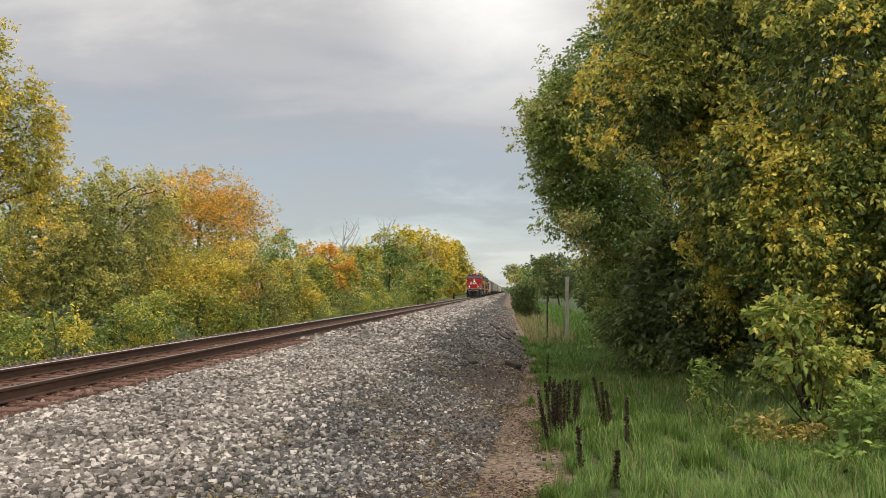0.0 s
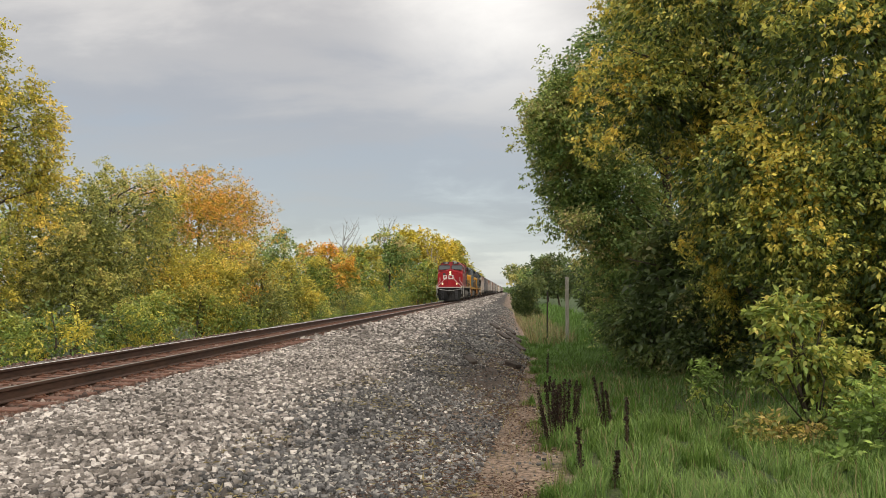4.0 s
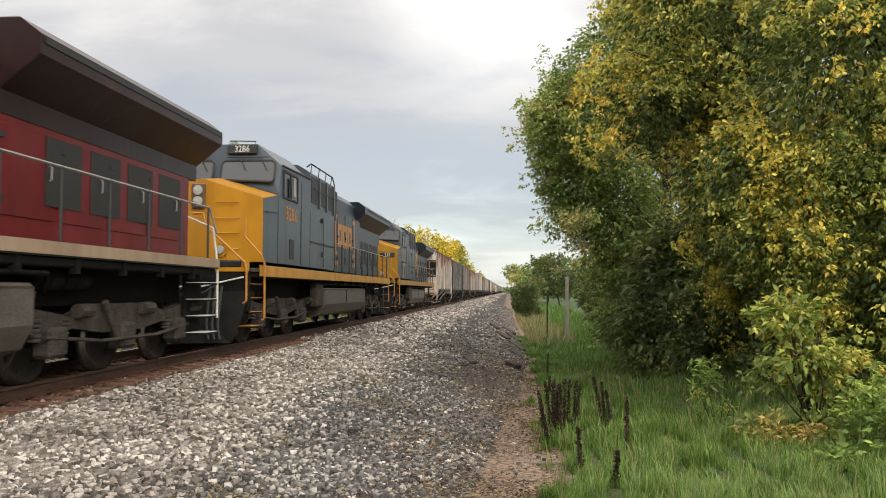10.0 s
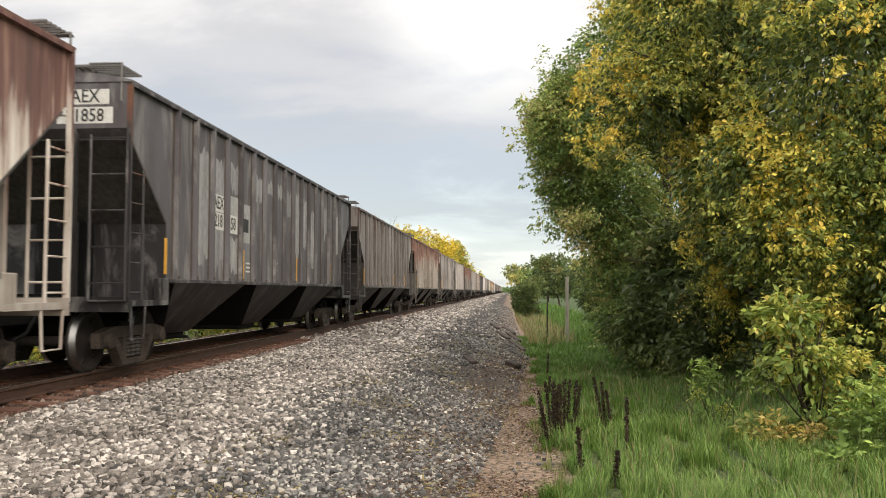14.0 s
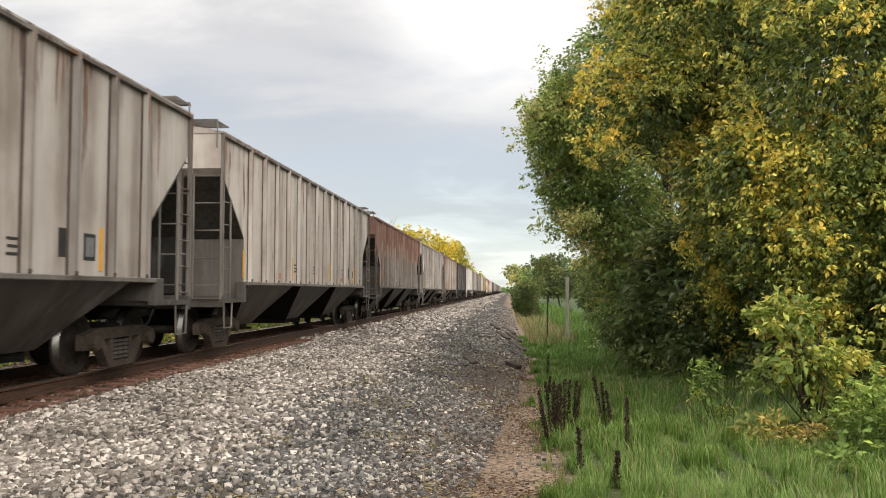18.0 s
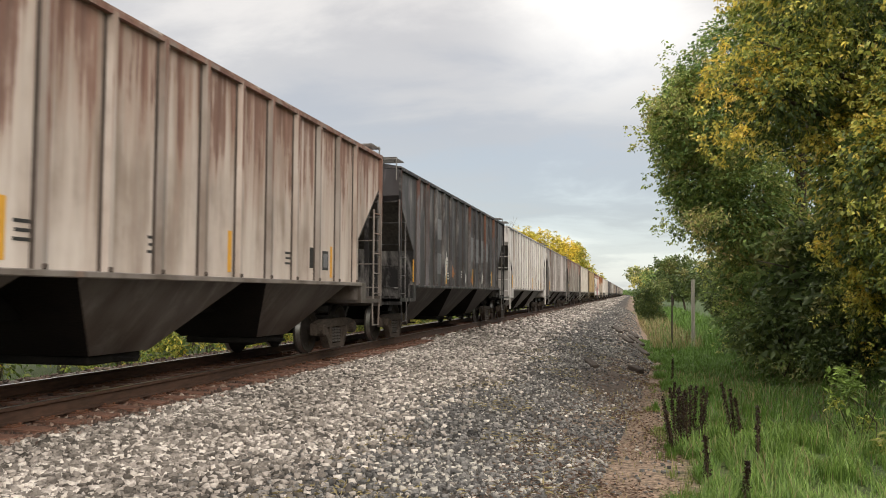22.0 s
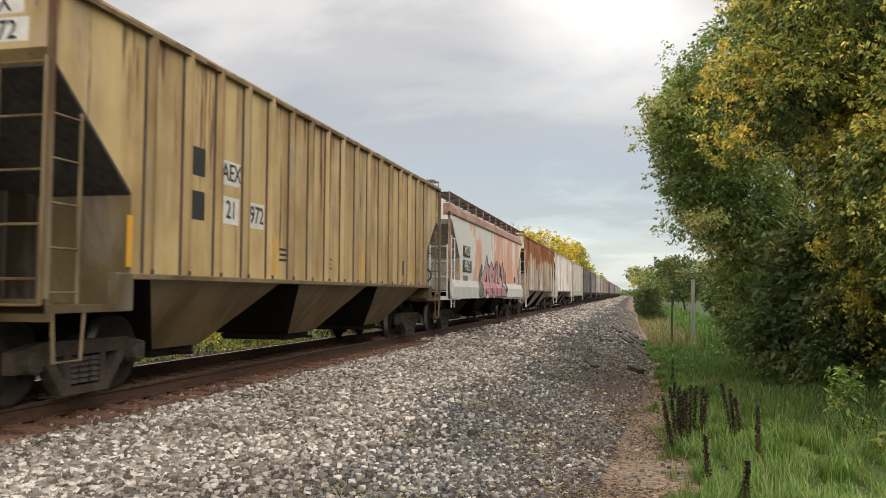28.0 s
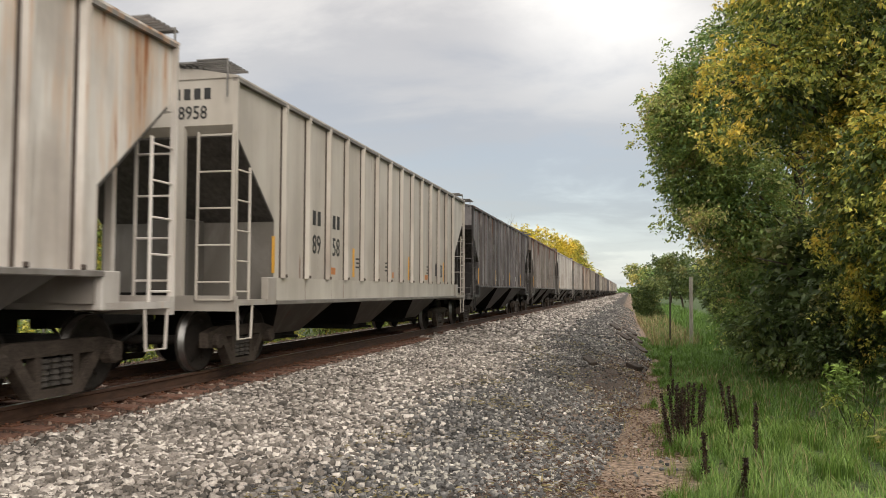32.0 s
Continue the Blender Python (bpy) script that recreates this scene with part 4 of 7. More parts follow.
post("wooden_post", 8.65, 36.0, 2.35, 0.035, OLDWOOD, "thin dark stake standing on the verge", 0.01)


def plank(p, q, label="old dark tie lying down the slope"):
    """A thrown-out tie between two places on the slope."""
    a, b = (Vector((x, y, float(ground_z(x, y)) + 0.05)) for x, y in (p, q))
    half = (b - a).length / 2
    ob = new("old_tie", bm_mesh("old_tie", boxed(-half, half, -0.1, 0.1, -0.08, 0.08, 0.02), OLDWOOD))
    ob.matrix_basis = Matrix.Translation((a + b) / 2) @ (b - a).to_track_quat("X", "Z").to_matrix().to_4x4()
    return tagged(ob, label, "old tie", "old ties thrown on the slope")


for p, q in (((6.5, 36.5), (7.0, 34.2)), ((7.05, 33.5), (7.55, 30.6)), ((6.95, 40.4), (7.5, 38.4)), ((6.95, 21.7), (7.25, 21.4)), ((6.1, 43.0), (6.5, 40.6)), ((6.7, 46.0), (7.3, 43.8))):
    plank(p, q)
ob = new("tie_fragment", bm_mesh("tie_fragment", boxed(-0.55, 0.55, -0.09, 0.09, -0.06, 0.06, 0.02), OLDWOOD))
ob.matrix_basis = pose(6.08, 19.9, float(ground_z(6.08, 19.9)) + 0.03, 4, 3, -78)
tagged(ob, "dark broken tie piece on the gravel slope", "timber")
pts = [(3.64 + 0.137 * k, 19.7 + 1.25 * math.sin(0.32 * k) - 0.095 * k, 0) for k in range(11)]
ob = new("cable", bm_mesh("cable", tubed([(x, y, float(ground_z(x, y)) + 0.03) for x, y, _ in pts], 0.02, 6), BLACKRUBBER := surface("black_rubber", (0.01, 0.01, 0.01), (0.03, 0.03, 0.03), 5.0, 0.6)))
tagged(ob, "black cable lying across the gravel", "cable")


def bare_tree(x, y, h, seed):
    r = random.Random(seed)
    z = float(ground_z(x, y))
    root = tagged(empty("bare_tree", pose(x, y, z)), "leafless grey tree rising above the row", "tree", LEFT)
    part("trunk", tubed([(0, 0, -0.1), (0.1, 0, h * 0.5), (0.0, 0.1, h)], 0.13, 6, 0.02), GREYBARK, root)
    for i in range(9):
        z0 = h * r.uniform(0.45, 0.85)
        a = r.uniform(0, 6.283)
        ln = h * r.uniform(0.12, 0.26)
        end = Vector((math.cos(a) * ln * 0.7, math.sin(a) * ln * 0.7, z0 + ln * 1.1))
        bm = tubed([(0.06, 0, z0), (end.x * 0.5, end.y * 0.5, z0 + ln * 0.4), tuple(end)], 0.05, 4, 0.012)
        for k in range(4):
            u = r.uniform(0.4, 0.95)
            at = Vector((0.06, 0, z0)).lerp(end, u)
            tube(bm, [tuple(at), tuple(at + Vector((r.uniform(-0.5, 0.5), r.uniform(-0.5, 0.5), r.uniform(0.3, 0.9))) * ln * 0.4)], 0.018, 3, 0.008)
        part("limb", bm, GREYBARK, root)


GREYBARK = surface("pale_dead_bark", (0.2, 0.19, 0.17), (0.34, 0.32, 0.3), 5.0, 0.9)
for x, y, h in ((-10.0, 84.0, 9.6), (-10.0, 112.0, 12.0), (-11.0, 118.0, 13.0), (-5.0, 128.0, 9.5)):
    bare_tree(x, y, h, int(y))

# ---- the train ----
SPEED = 17.2            # metres a second, towards -y
WHEEL_R, LOCO_R = 0.457, 0.533
MOVING = []             # (thing, place of its front at 0 s)

GLASS, gg, gs = material("dark_cab_glass")
gs.inputs["Base Color"].default_value, gs.inputs["Roughness"].default_value = (0.03, 0.035, 0.04, 1), 0.05
gs.inputs["Specular IOR Level"].default_value, gs.inputs["IOR"].default_value = 0.6, 1.7
DARKGLASS, gg, gs = material("black_side_window_glass")
gs.inputs["Base Color"].default_value, gs.inputs["Roughness"].default_value = (0.008, 0.009, 0.01, 1), 0.12
gs.inputs["Specular IOR Level"].default_value = 0.35
WHITEPAINT = surface("dirty_white_paint", (0.5, 0.49, 0.46), (0.74, 0.73, 0.7), 4.0, 0.5)
BLACKPAINT = surface("black_stencil_paint", (0.015, 0.015, 0.016), (0.035, 0.035, 0.035), 4.0, 0.6)
YELLOWTAPE = surface("yellow_reflective_strip", (0.55, 0.27, 0.03), (0.75, 0.40, 0.05), 9.0, 0.45)
SILVER = surface("grey_primer_paint", (0.22, 0.22, 0.21), (0.34, 0.34, 0.32), 4.0, 0.6)


# Grimy rib flange, its dark edges also painted as the rib's contact shade.
RIB_GRIME_SHADE = surface("grime_and_shade_along_the_rib_flange", (0.03, 0.022, 0.018), (0.13, 0.1, 0.085), 2.0, 0.85, 0, 0.2, (1, 1.5, 0.35))
TRUCKDUST = surface("dusty_brown_casting", (0.018, 0.0145, 0.012), (0.085, 0.068, 0.057), 4.0, 0.85, 0, 0.2, shine=0.15)


def lamp_glow(name, colour, power):
    m, gr, sh = material(name)
    sh.inputs["Base Color"].default_value = (0.05, 0.05, 0.05, 1)
    sh.inputs["Emission Color"].default_value = (*colour, 1)
    sh.inputs["Emission Strength"].default_value = power
    return m


HEADLIGHT = lamp_glow("lit_headlight_lens", (1.0, 0.82, 0.47), 1.6)
UNLIT = surface("dull_headlight_lens", (0.3, 0.3, 0.28), (0.5, 0.5, 0.48), 20.0, 0.2)


def words(text, height, mat):
    """Lettering as a flat mesh, read along local x, standing up local y, centred."""
    cu = bpy.data.curves.new("lettering", "FONT")
    cu.body, cu.size, cu.align_x, cu.align_y, cu.extrude, cu.resolution_u = text, height / 0.7, "CENTER", "CENTER", 0.002, 2
    cu.offset = height * 0.012
    ob = bpy.data.objects.new("lettering", cu)
    me = bpy.data.meshes.new_from_object(ob)
    bpy.data.objects.remove(ob)
    me.transform(Matrix.Diagonal((0.86, 1, 1, 1)))
    me.materials.clear()
    me.materials.append(mat)
    return me


SIDE = Matrix(((0, 0, 1, 0), (1, 0, 0, 0), (0, 1, 0, 0), (0, 0, 0, 1)))     # lettering on a side wall that faces +x
FRONT = Matrix(((1, 0, 0, 0), (0, 0, -1, 0), (0, 1, 0, 0), (0, 0, 0, 1)))   # lettering on a wall that faces -y


def lathe(bm, profile, sides=20):
    """profile: (x along the axle, radius)."""
    rings = [[bm.verts.new((x, r * math.cos(a), r * math.sin(a))) for a in (2 * math.pi * j / sides for j in range(sides))] for x, r in profile]
    for a, b in zip(rings, rings[1:]):
        for j in range(sides):
            bm.faces.new((a[j], a[(j + 1) % sides], b[(j + 1) % sides], b[j]))
    return bm


def wheelset_mesh(r):
    bm = bmesh.new()
    lathe(bm, [(-0.95, 0.0), (-0.95, 0.075), (0.95, 0.075), (0.95, 0.0)], 10)
    for s in (-1, 1):
        lathe(bm, [(s * 0.66, 0.08), (s * 0.675, r * 0.25), (s * 0.70, r * 0.55), (s * 0.685, r * 0.86), (s * 0.68, r + 0.025), (s * 0.705, r + 0.027),
                   (s * 0.715, r), (s * 0.81, r - 0.006), (s * 0.815, r * 0.87), (s * 0.755, r * 0.82), (s * 0.735, r * 0.5), (s * 0.80, r * 0.24), (s * 0.80, 0.08)], 20)
        for k in range(6):      # cast marks that show the wheel turning
            a = k * 1.047
            y, z = math.cos(a) * r * 0.66, math.sin(a) * r * 0.66
            box(bm, s * 0.745 - 0.012, s * 0.745 + 0.012, y - 0.03, y + 0.03, z - 0.03, z + 0.03)
    me = bm_mesh("wheelset", bm, WHEELSTEEL, True)
    me.materials.append(TREAD)
    for p in me.polygons:
        rr = sum(math.hypot(me.vertices[i].co.y, me.vertices[i].co.z) for i in p.vertices) / len(p.vertices)
        if abs(rr - r) < 0.006:
            p.material_index = 1
    return me


WHEELSET, LOCO_WHEELSET = wheelset_mesh(WHEEL_R), wheelset_mesh(LOCO_R)


def truck_frame_mesh():
    """Cast side frame, outline in (y, z), of a two-axle freight truck."""
    bm = bmesh.new()
    prism(bm, [(-1.12, 0.36), (-1.12, 0.58), (-0.72, 0.66), (0.72, 0.66), (1.12, 0.58), (1.12, 0.36), (0.98, 0.36), (0.94, 0.50), (-0.94, 0.50), (-0.98, 0.36)], -0.07, 0.07)
    prism(bm, [(-0.74, 0.50), (-0.58, 0.50), (-0.30, 0.16), (0.30, 0.16), (0.58, 0.50), (0.74, 0.50), (0.40, 0.07), (-0.40, 0.07)], -0.075, 0.075)
    for s in (-1, 1):
        box(bm, -0.06, 0.06, s * 0.30 - 0.05, s * 0.30 + 0.05, 0.14, 0.52)
        lathe_at = lathe(bmesh.new(), [(0.0, 0.0), (0.0, 0.115), (0.14, 0.115), (0.16, 0.09), (0.16, 0.0)], 12)
        me = bpy.data.meshes.new("cap")
        lathe_at.to_mesh(me)
        lathe_at.free()
        me.transform(Matrix.Translation((0.0, s * 0.89, 0.457)))
        bm.from_mesh(me)
    return bm_mesh("side_frame", bm, TRUCKDUST)


def spring_mesh():
    """One coil spring, drawn as a stack of rings in one skin."""
    bm = bmesh.new()
    prof = [(0.0, 0.17)]
    for k in range(5):
        prof += [(0.08, 0.185 + k * 0.062), (0.08, 0.21 + k * 0.062), (0.05, 0.228 + k * 0.062)]
    prof.append((0.0, 0.49))
    rings = [[bm.verts.new((r * math.cos(a), r * math.sin(a), z)) for a in (2 * math.pi * j / 7 for j in range(7))] for r, z in prof[1:-1]]
    for p, q in zip(rings, rings[1:]):
        for j in range(7):
            bm.faces.new((p[j], p[(j + 1) % 7], q[(j + 1) % 7], q[j]))
    return bm_mesh("spring", bm, SPRINGMAT)


SPRINGMAT = surface("dusty_spring_steel", (0.025, 0.022, 0.02), (0.09, 0.08, 0.072), 9.0, 0.7, 0.2)
FRAME_MESH, SPRING_MESH = truck_frame_mesh(), spring_mesh()
BOLSTER = bm_mesh("truck", box(boxed(-0.95, 0.95, -0.2, 0.2, 0.42, 0.72, 0.03), -0.3, 0.3, -0.3, 0.3, 0.7, 0.86), GRIME_SHADE)


def freight_truck(parent, y):
    t = part("truck", BOLSTER, None, parent, "black cast steel freight truck", pose(0, y, 0))
    for s in (-1, 1):
        part("side_frame", FRAME_MESH, None, t, at=pose(s * 1.0, 0, 0, 0, 0, 0 if s > 0 else 180))
        for y in (-0.18, 0.0, 0.18):
            part("spring", SPRING_MESH, None, t, at=pose(s * 1.0, 0.0 + y, 0))
        part("wheelset", WHEELSET, None, t, "worn steel wheels on an axle", pose(0, s * 0.89, WHEEL_R))
    return t


CAR_L, CAR_W = 16.6, 1.6
# Grey of the end slope sheets, lowered for the shade in the recess.
SHADED_ENDGREY = surface("shaded_grey_end_paint", (0.022, 0.019, 0.017), (0.085, 0.076, 0.069), 1.2, 0.7, 0, 0.1, (1, 1, 0.5))


def ladder(x0, y0, x1, y1, z0, z1, rungs, r=0.018):
    bm = bmesh.new()
    tube(bm, [(x0, y0, z0), (x0, y0, z1)], r * 1.3, 5)
    tube(bm, [(x1, y1, z0), (x1, y1, z1)], r * 1.3, 5)
    for i in range(rungs):
        z = z0 + 0.12 + (z1 - z0 - 0.2) * i / (rungs - 1)
        tube(bm, [(x0, y0, z), (x1, y1, z)], r * 0.8, 5)
    return bm


def rung_ladder(car, name, x0, x1, y, z0, z1, rungs, mat):
    """A ladder whose rungs are parts of it."""
    bm = bmesh.new()
    for x in (x0, x1):
        tube(bm, [(x, y, z0), (x, y, z1)], 0.024, 5)
    tube(bm, [(x0, y, z0), (x1, y, z0)], 0.015, 5)
    lad = part(name, bm, mat, car)
    rung = bm_mesh("rung", tubed([(x0, y, 0), (x1, y, 0)], 0.015, 5), mat)
    for i in range(rungs):
        part("rung", rung, None, lad, at=pose(0, 0, z0 + 0.25 + (z1 - z0 - 0.3) * i / (rungs - 1)))
    return lad


def coupler_mesh():
    bm = boxed(-0.12, 0.12, -0.55, 0.5, 0.72, 0.92, 0.02)
    box(bm, -0.17, 0.15, -0.80, -0.5, 0.68, 0.98, 0.05)
    tube(bm, [(0.3, 0.0, 0.85), (0.34, -0.3, 0.62), (0.2, -0.6, 0.45), (0.1, -0.78, 0.6)], 0.025, 6)
    return bm_mesh("coupler", bm, GRIME_SHADE)


COUPLER = coupler_mesh()


def hopper_bay(y0, y1, zt, low, wide_top=1.47, wide_low=0.72, paint=None):
    """A chute that narrows to its outlet: painted sides, slope sheets blackened as shade."""
    bm = bmesh.new()
    m = (y0 + y1) / 2
    top = [(-wide_top, y0, zt), (wide_top, y0, zt), (wide_top, y1, zt), (-wide_top, y1, zt)]
    bot = [(-wide_low, m - 0.62, low), (wide_low, m - 0.62, low), (wide_low, m + 0.62, low), (-wide_low, m + 0.62, low)]
    a, b = [bm.verts.new(p) for p in top], [bm.verts.new(p) for p in bot]
    for j in range(4):
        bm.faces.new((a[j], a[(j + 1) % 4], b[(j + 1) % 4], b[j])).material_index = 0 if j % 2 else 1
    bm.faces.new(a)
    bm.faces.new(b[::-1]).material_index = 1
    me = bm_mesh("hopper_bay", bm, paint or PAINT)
    me.materials.append(GRIME_SHADE)
    return me


def ribbed_hopper(n=14):
    """The covered hopper with n outside posts a side; its front corner is the origin."""
    car = empty("hopper_car")
    L, W = CAR_L, CAR_W
    zt, zs = 4.22, 1.38
    outline = [(0, zt), (L, zt), (L, 3.55), (L - 1.45, 2.3), (L - 1.45, zs), (1.45, zs), (1.45, 2.3), (0, 3.55)]
    body = prismed(outline, -W + 0.07, W - 0.07)
    part("body", body, PAINT, car)
    roof = prismed([(-W, zt), (W, zt), (W, zt + 0.03), (1.0, zt + 0.14), (0.4, zt + 0.2), (-0.4, zt + 0.2), (-1.0, zt + 0.14), (-W, zt + 0.03)], -0.02, L + 0.02, "y")
    part("roof", roof, PAINT, car)
    bm = bmesh.new()
    lo = [bm.verts.new((x, y, zs + 0.02)) for x, y in ((W - 0.075, -0.058), (W + 0.01, -0.038), (W + 0.01, 0.038), (W - 0.075, 0.058))]
    hi = [bm.verts.new((v.co.x, v.co.y, zt - 0.012)) for v in lo]
    for j in range(4):
        bm.faces.new((lo[j], lo[(j + 1) % 4], hi[(j + 1) % 4], hi[j]))
    bm.faces.new(lo), bm.faces.new(hi)
    box(bm, W - 0.072, W - 0.062, -0.115, 0.1, zs + 0.02, zt - 0.06)
    box(bm, W - 0.07, W + 0.03, -0.035, 0.035, zs + 0.02, zs + 0.075, 0.01)
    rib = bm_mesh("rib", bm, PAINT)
    rib.materials.append(RIB_GRIME_SHADE)
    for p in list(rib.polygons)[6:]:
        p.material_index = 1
    for i in range(n):
        y = 1.75 + (L - 3.5) * i / (n - 1)
        part("rib", rib, None, car, at=pose(0, y, 0))
        part("rib", rib, None, car, at=pose(0, y, 0, 0, 0, 180))
    for s in (-1, 1):
        part("side_sill", boxed(min(s * (W - 0.1), s * (W + 0.02)), max(s * (W - 0.1), s * (W + 0.02)), 1.4, L - 1.4, zs - 0.05, zs + 0.02, 0.01), PAINT, car)
        part("top_rail", boxed(min(s * W, s * (W - 0.08)), max(s * W, s * (W - 0.08)), 0, L, zt - 0.05, zt + 0.012), PAINT, car)
    for i in range(3):
        y0, step = 1.95 + i * 4.5, 3.75
        bay = part("hopper_bay", hopper_bay(y0, y0 + step, zs - 0.02, 0.42), PAINT, car, "slanting discharge chute darkened for its shade")
        m = y0 + step / 2
        part("outlet_gate", box(boxed(-0.66, 0.66, m - 0.55, m + 0.55, 0.3, 0.42, 0.02), -0.95, 0.95, m - 0.05, m + 0.05, 0.32, 0.37), GRIME_SHADE, bay)
    part("centre_sill", boxed(-0.3, 0.3, 0.1, L - 0.1, 0.86, 1.16), GRIME_SHADE, car)
    for e, (y, d) in enumerate(((0.0, 1), (L, -1))):
        for s in (-1, 1):
            part("corner_post", boxed(s * W - (0.07 if s > 0 else 0), s * W + (0 if s > 0 else 0.07), min(y, y + d * 0.05), max(y, y + d * 0.05), 1.0, zt - 0.01), PAINT, car)
            part("end_post", boxed(s * 0.72 - 0.05, s * 0.72 + 0.05, min(y, y + d * 0.09), max(y, y + d * 0.09), 1.1, 3.58), PAINT, car)
            part("side_ladder", ladder(s * (W - 0.035), y + d * 0.03, s * (W - 0.035), y + d * 0.5, 1.06, 3.0, 5), PAINT, car)
            part("bolster_gusset", boxed(s * W - (0.12 if s > 0 else 0), s * W + (0 if s > 0 else 0.12), min(y + d * 1.1, y + d * 1.42), max(y + d * 1.1, y + d * 1.42), 0.98, zs + 0.02, 0.01), PAINT, car)
        for s in (-1, 1):
            part("stirrup_step", tubed([(s * (W - 0.02), y + d * 0.12, 1.0), (s * (W - 0.02), y + d * 0.16, 0.5), (s * (W - 0.02), y + d * 0.56, 0.5), (s * (W - 0.02), y + d * 0.6, 1.0)], 0.02, 5), PAINT, car)
        rung_ladder(car, "end_ladder", W - 0.04, 1.02, y - d * 0.03, 1.06, 3.45, 5, PAINT)
        part("end_platform", box(boxed(-W, W, min(y, y + d * 1.35), max(y, y + d * 1.35), 0.98, 1.06), -W, W, min(y, y + d * 0.1), max(y, y + d * 0.1), 0.9, 1.12), PAINT, car)
        sheet = prismed([(y + d * 0.14, 3.43), (y + d * 1.43, 2.31), (y + d * 1.41, 2.28), (y + d * 0.125, 3.40)], -W + 0.072, W - 0.072)
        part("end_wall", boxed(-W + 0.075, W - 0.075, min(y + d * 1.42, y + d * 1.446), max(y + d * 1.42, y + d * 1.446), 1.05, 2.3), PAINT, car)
        part("slope_sheet", sheet, SHADED_ENDGREY, car, "plain grey end slope sheet darkened for its shade")
        part("slope_sheet_stiffener", boxed(-0.35, 0.35, min(y + d * 0.9, y + d * 1.4), max(y + d * 0.9, y + d * 1.4), 1.06, 2.3, 0.02), PAINT, car)
        part("coupler", COUPLER, None, car, at=pose(0, y - d * 0.1, 0, 0, 0, 0 if d > 0 else 180))
    wheel = lathe(bmesh.new(), [(0.0, 0.0), (0.0, 0.2), (0.03, 0.24), (0.06, 0.24), (0.03, 0.2), (0.02, 0.0)], 14)
    part("brake_wheel", wheel, PAINT, car, at=pose(-0.55, L + 0.03, 2.2, 0, 0, 90))
    walkway = bmesh.new()
    for s in (-1, 1):
        for k in range(4):
            x = s * (0.62 + 0.1 * k)
            box(walkway, x - 0.02, x + 0.02, -0.05, L + 0.05, zt + 0.2, zt + 0.23)
        for i in range(18):
            y = 0.1 + (L - 0.2) * i / 17
            box(walkway, min(s * 0.58, s * 1.0), max(s * 0.58, s * 1.0), y - 0.02, y + 0.02, zt + 0.17, zt + 0.2)
            box(walkway, s * 0.98 - 0.015, s * 0.98 + 0.015, y - 0.015, y + 0.015, zt + 0.04, zt + 0.18)
    for y in (-0.12, L + 0.06):
        for s in (-1, 1):
            tube(walkway, [(s * 1.5, y, zt - 0.3), (s * 1.5, y, zt + 0.24), (s * 1.02, y, zt + 0.24)], 0.018, 5)
    for y in (-0.12, L - 0.5):
        for k in range(7):
            box(walkway, -1.5, 1.5, y + k * 0.1, y + k * 0.1 + 0.04, zt + 0.2, zt + 0.23)
    part("roof_walk", walkway, ROOFWALK, car, "grey steel grating walkway")
    hatch = bmesh.new()
    box(hatch, -0.32, 0.32, 0.9, L - 0.9, zt + 0.14, zt + 0.22, 0.03)
    part("hatch_cover", hatch, PAINT, car)
    for y in (1.3, L - 1.3):
        freight_truck(car, y + (0.07 if y < 8 else -0.07))
    return car


ROOFWALK = surface("galvanised_grating", (0.10, 0.095, 0.09), (0.22, 0.21, 0.2), 4.0, 0.6, 0.4)


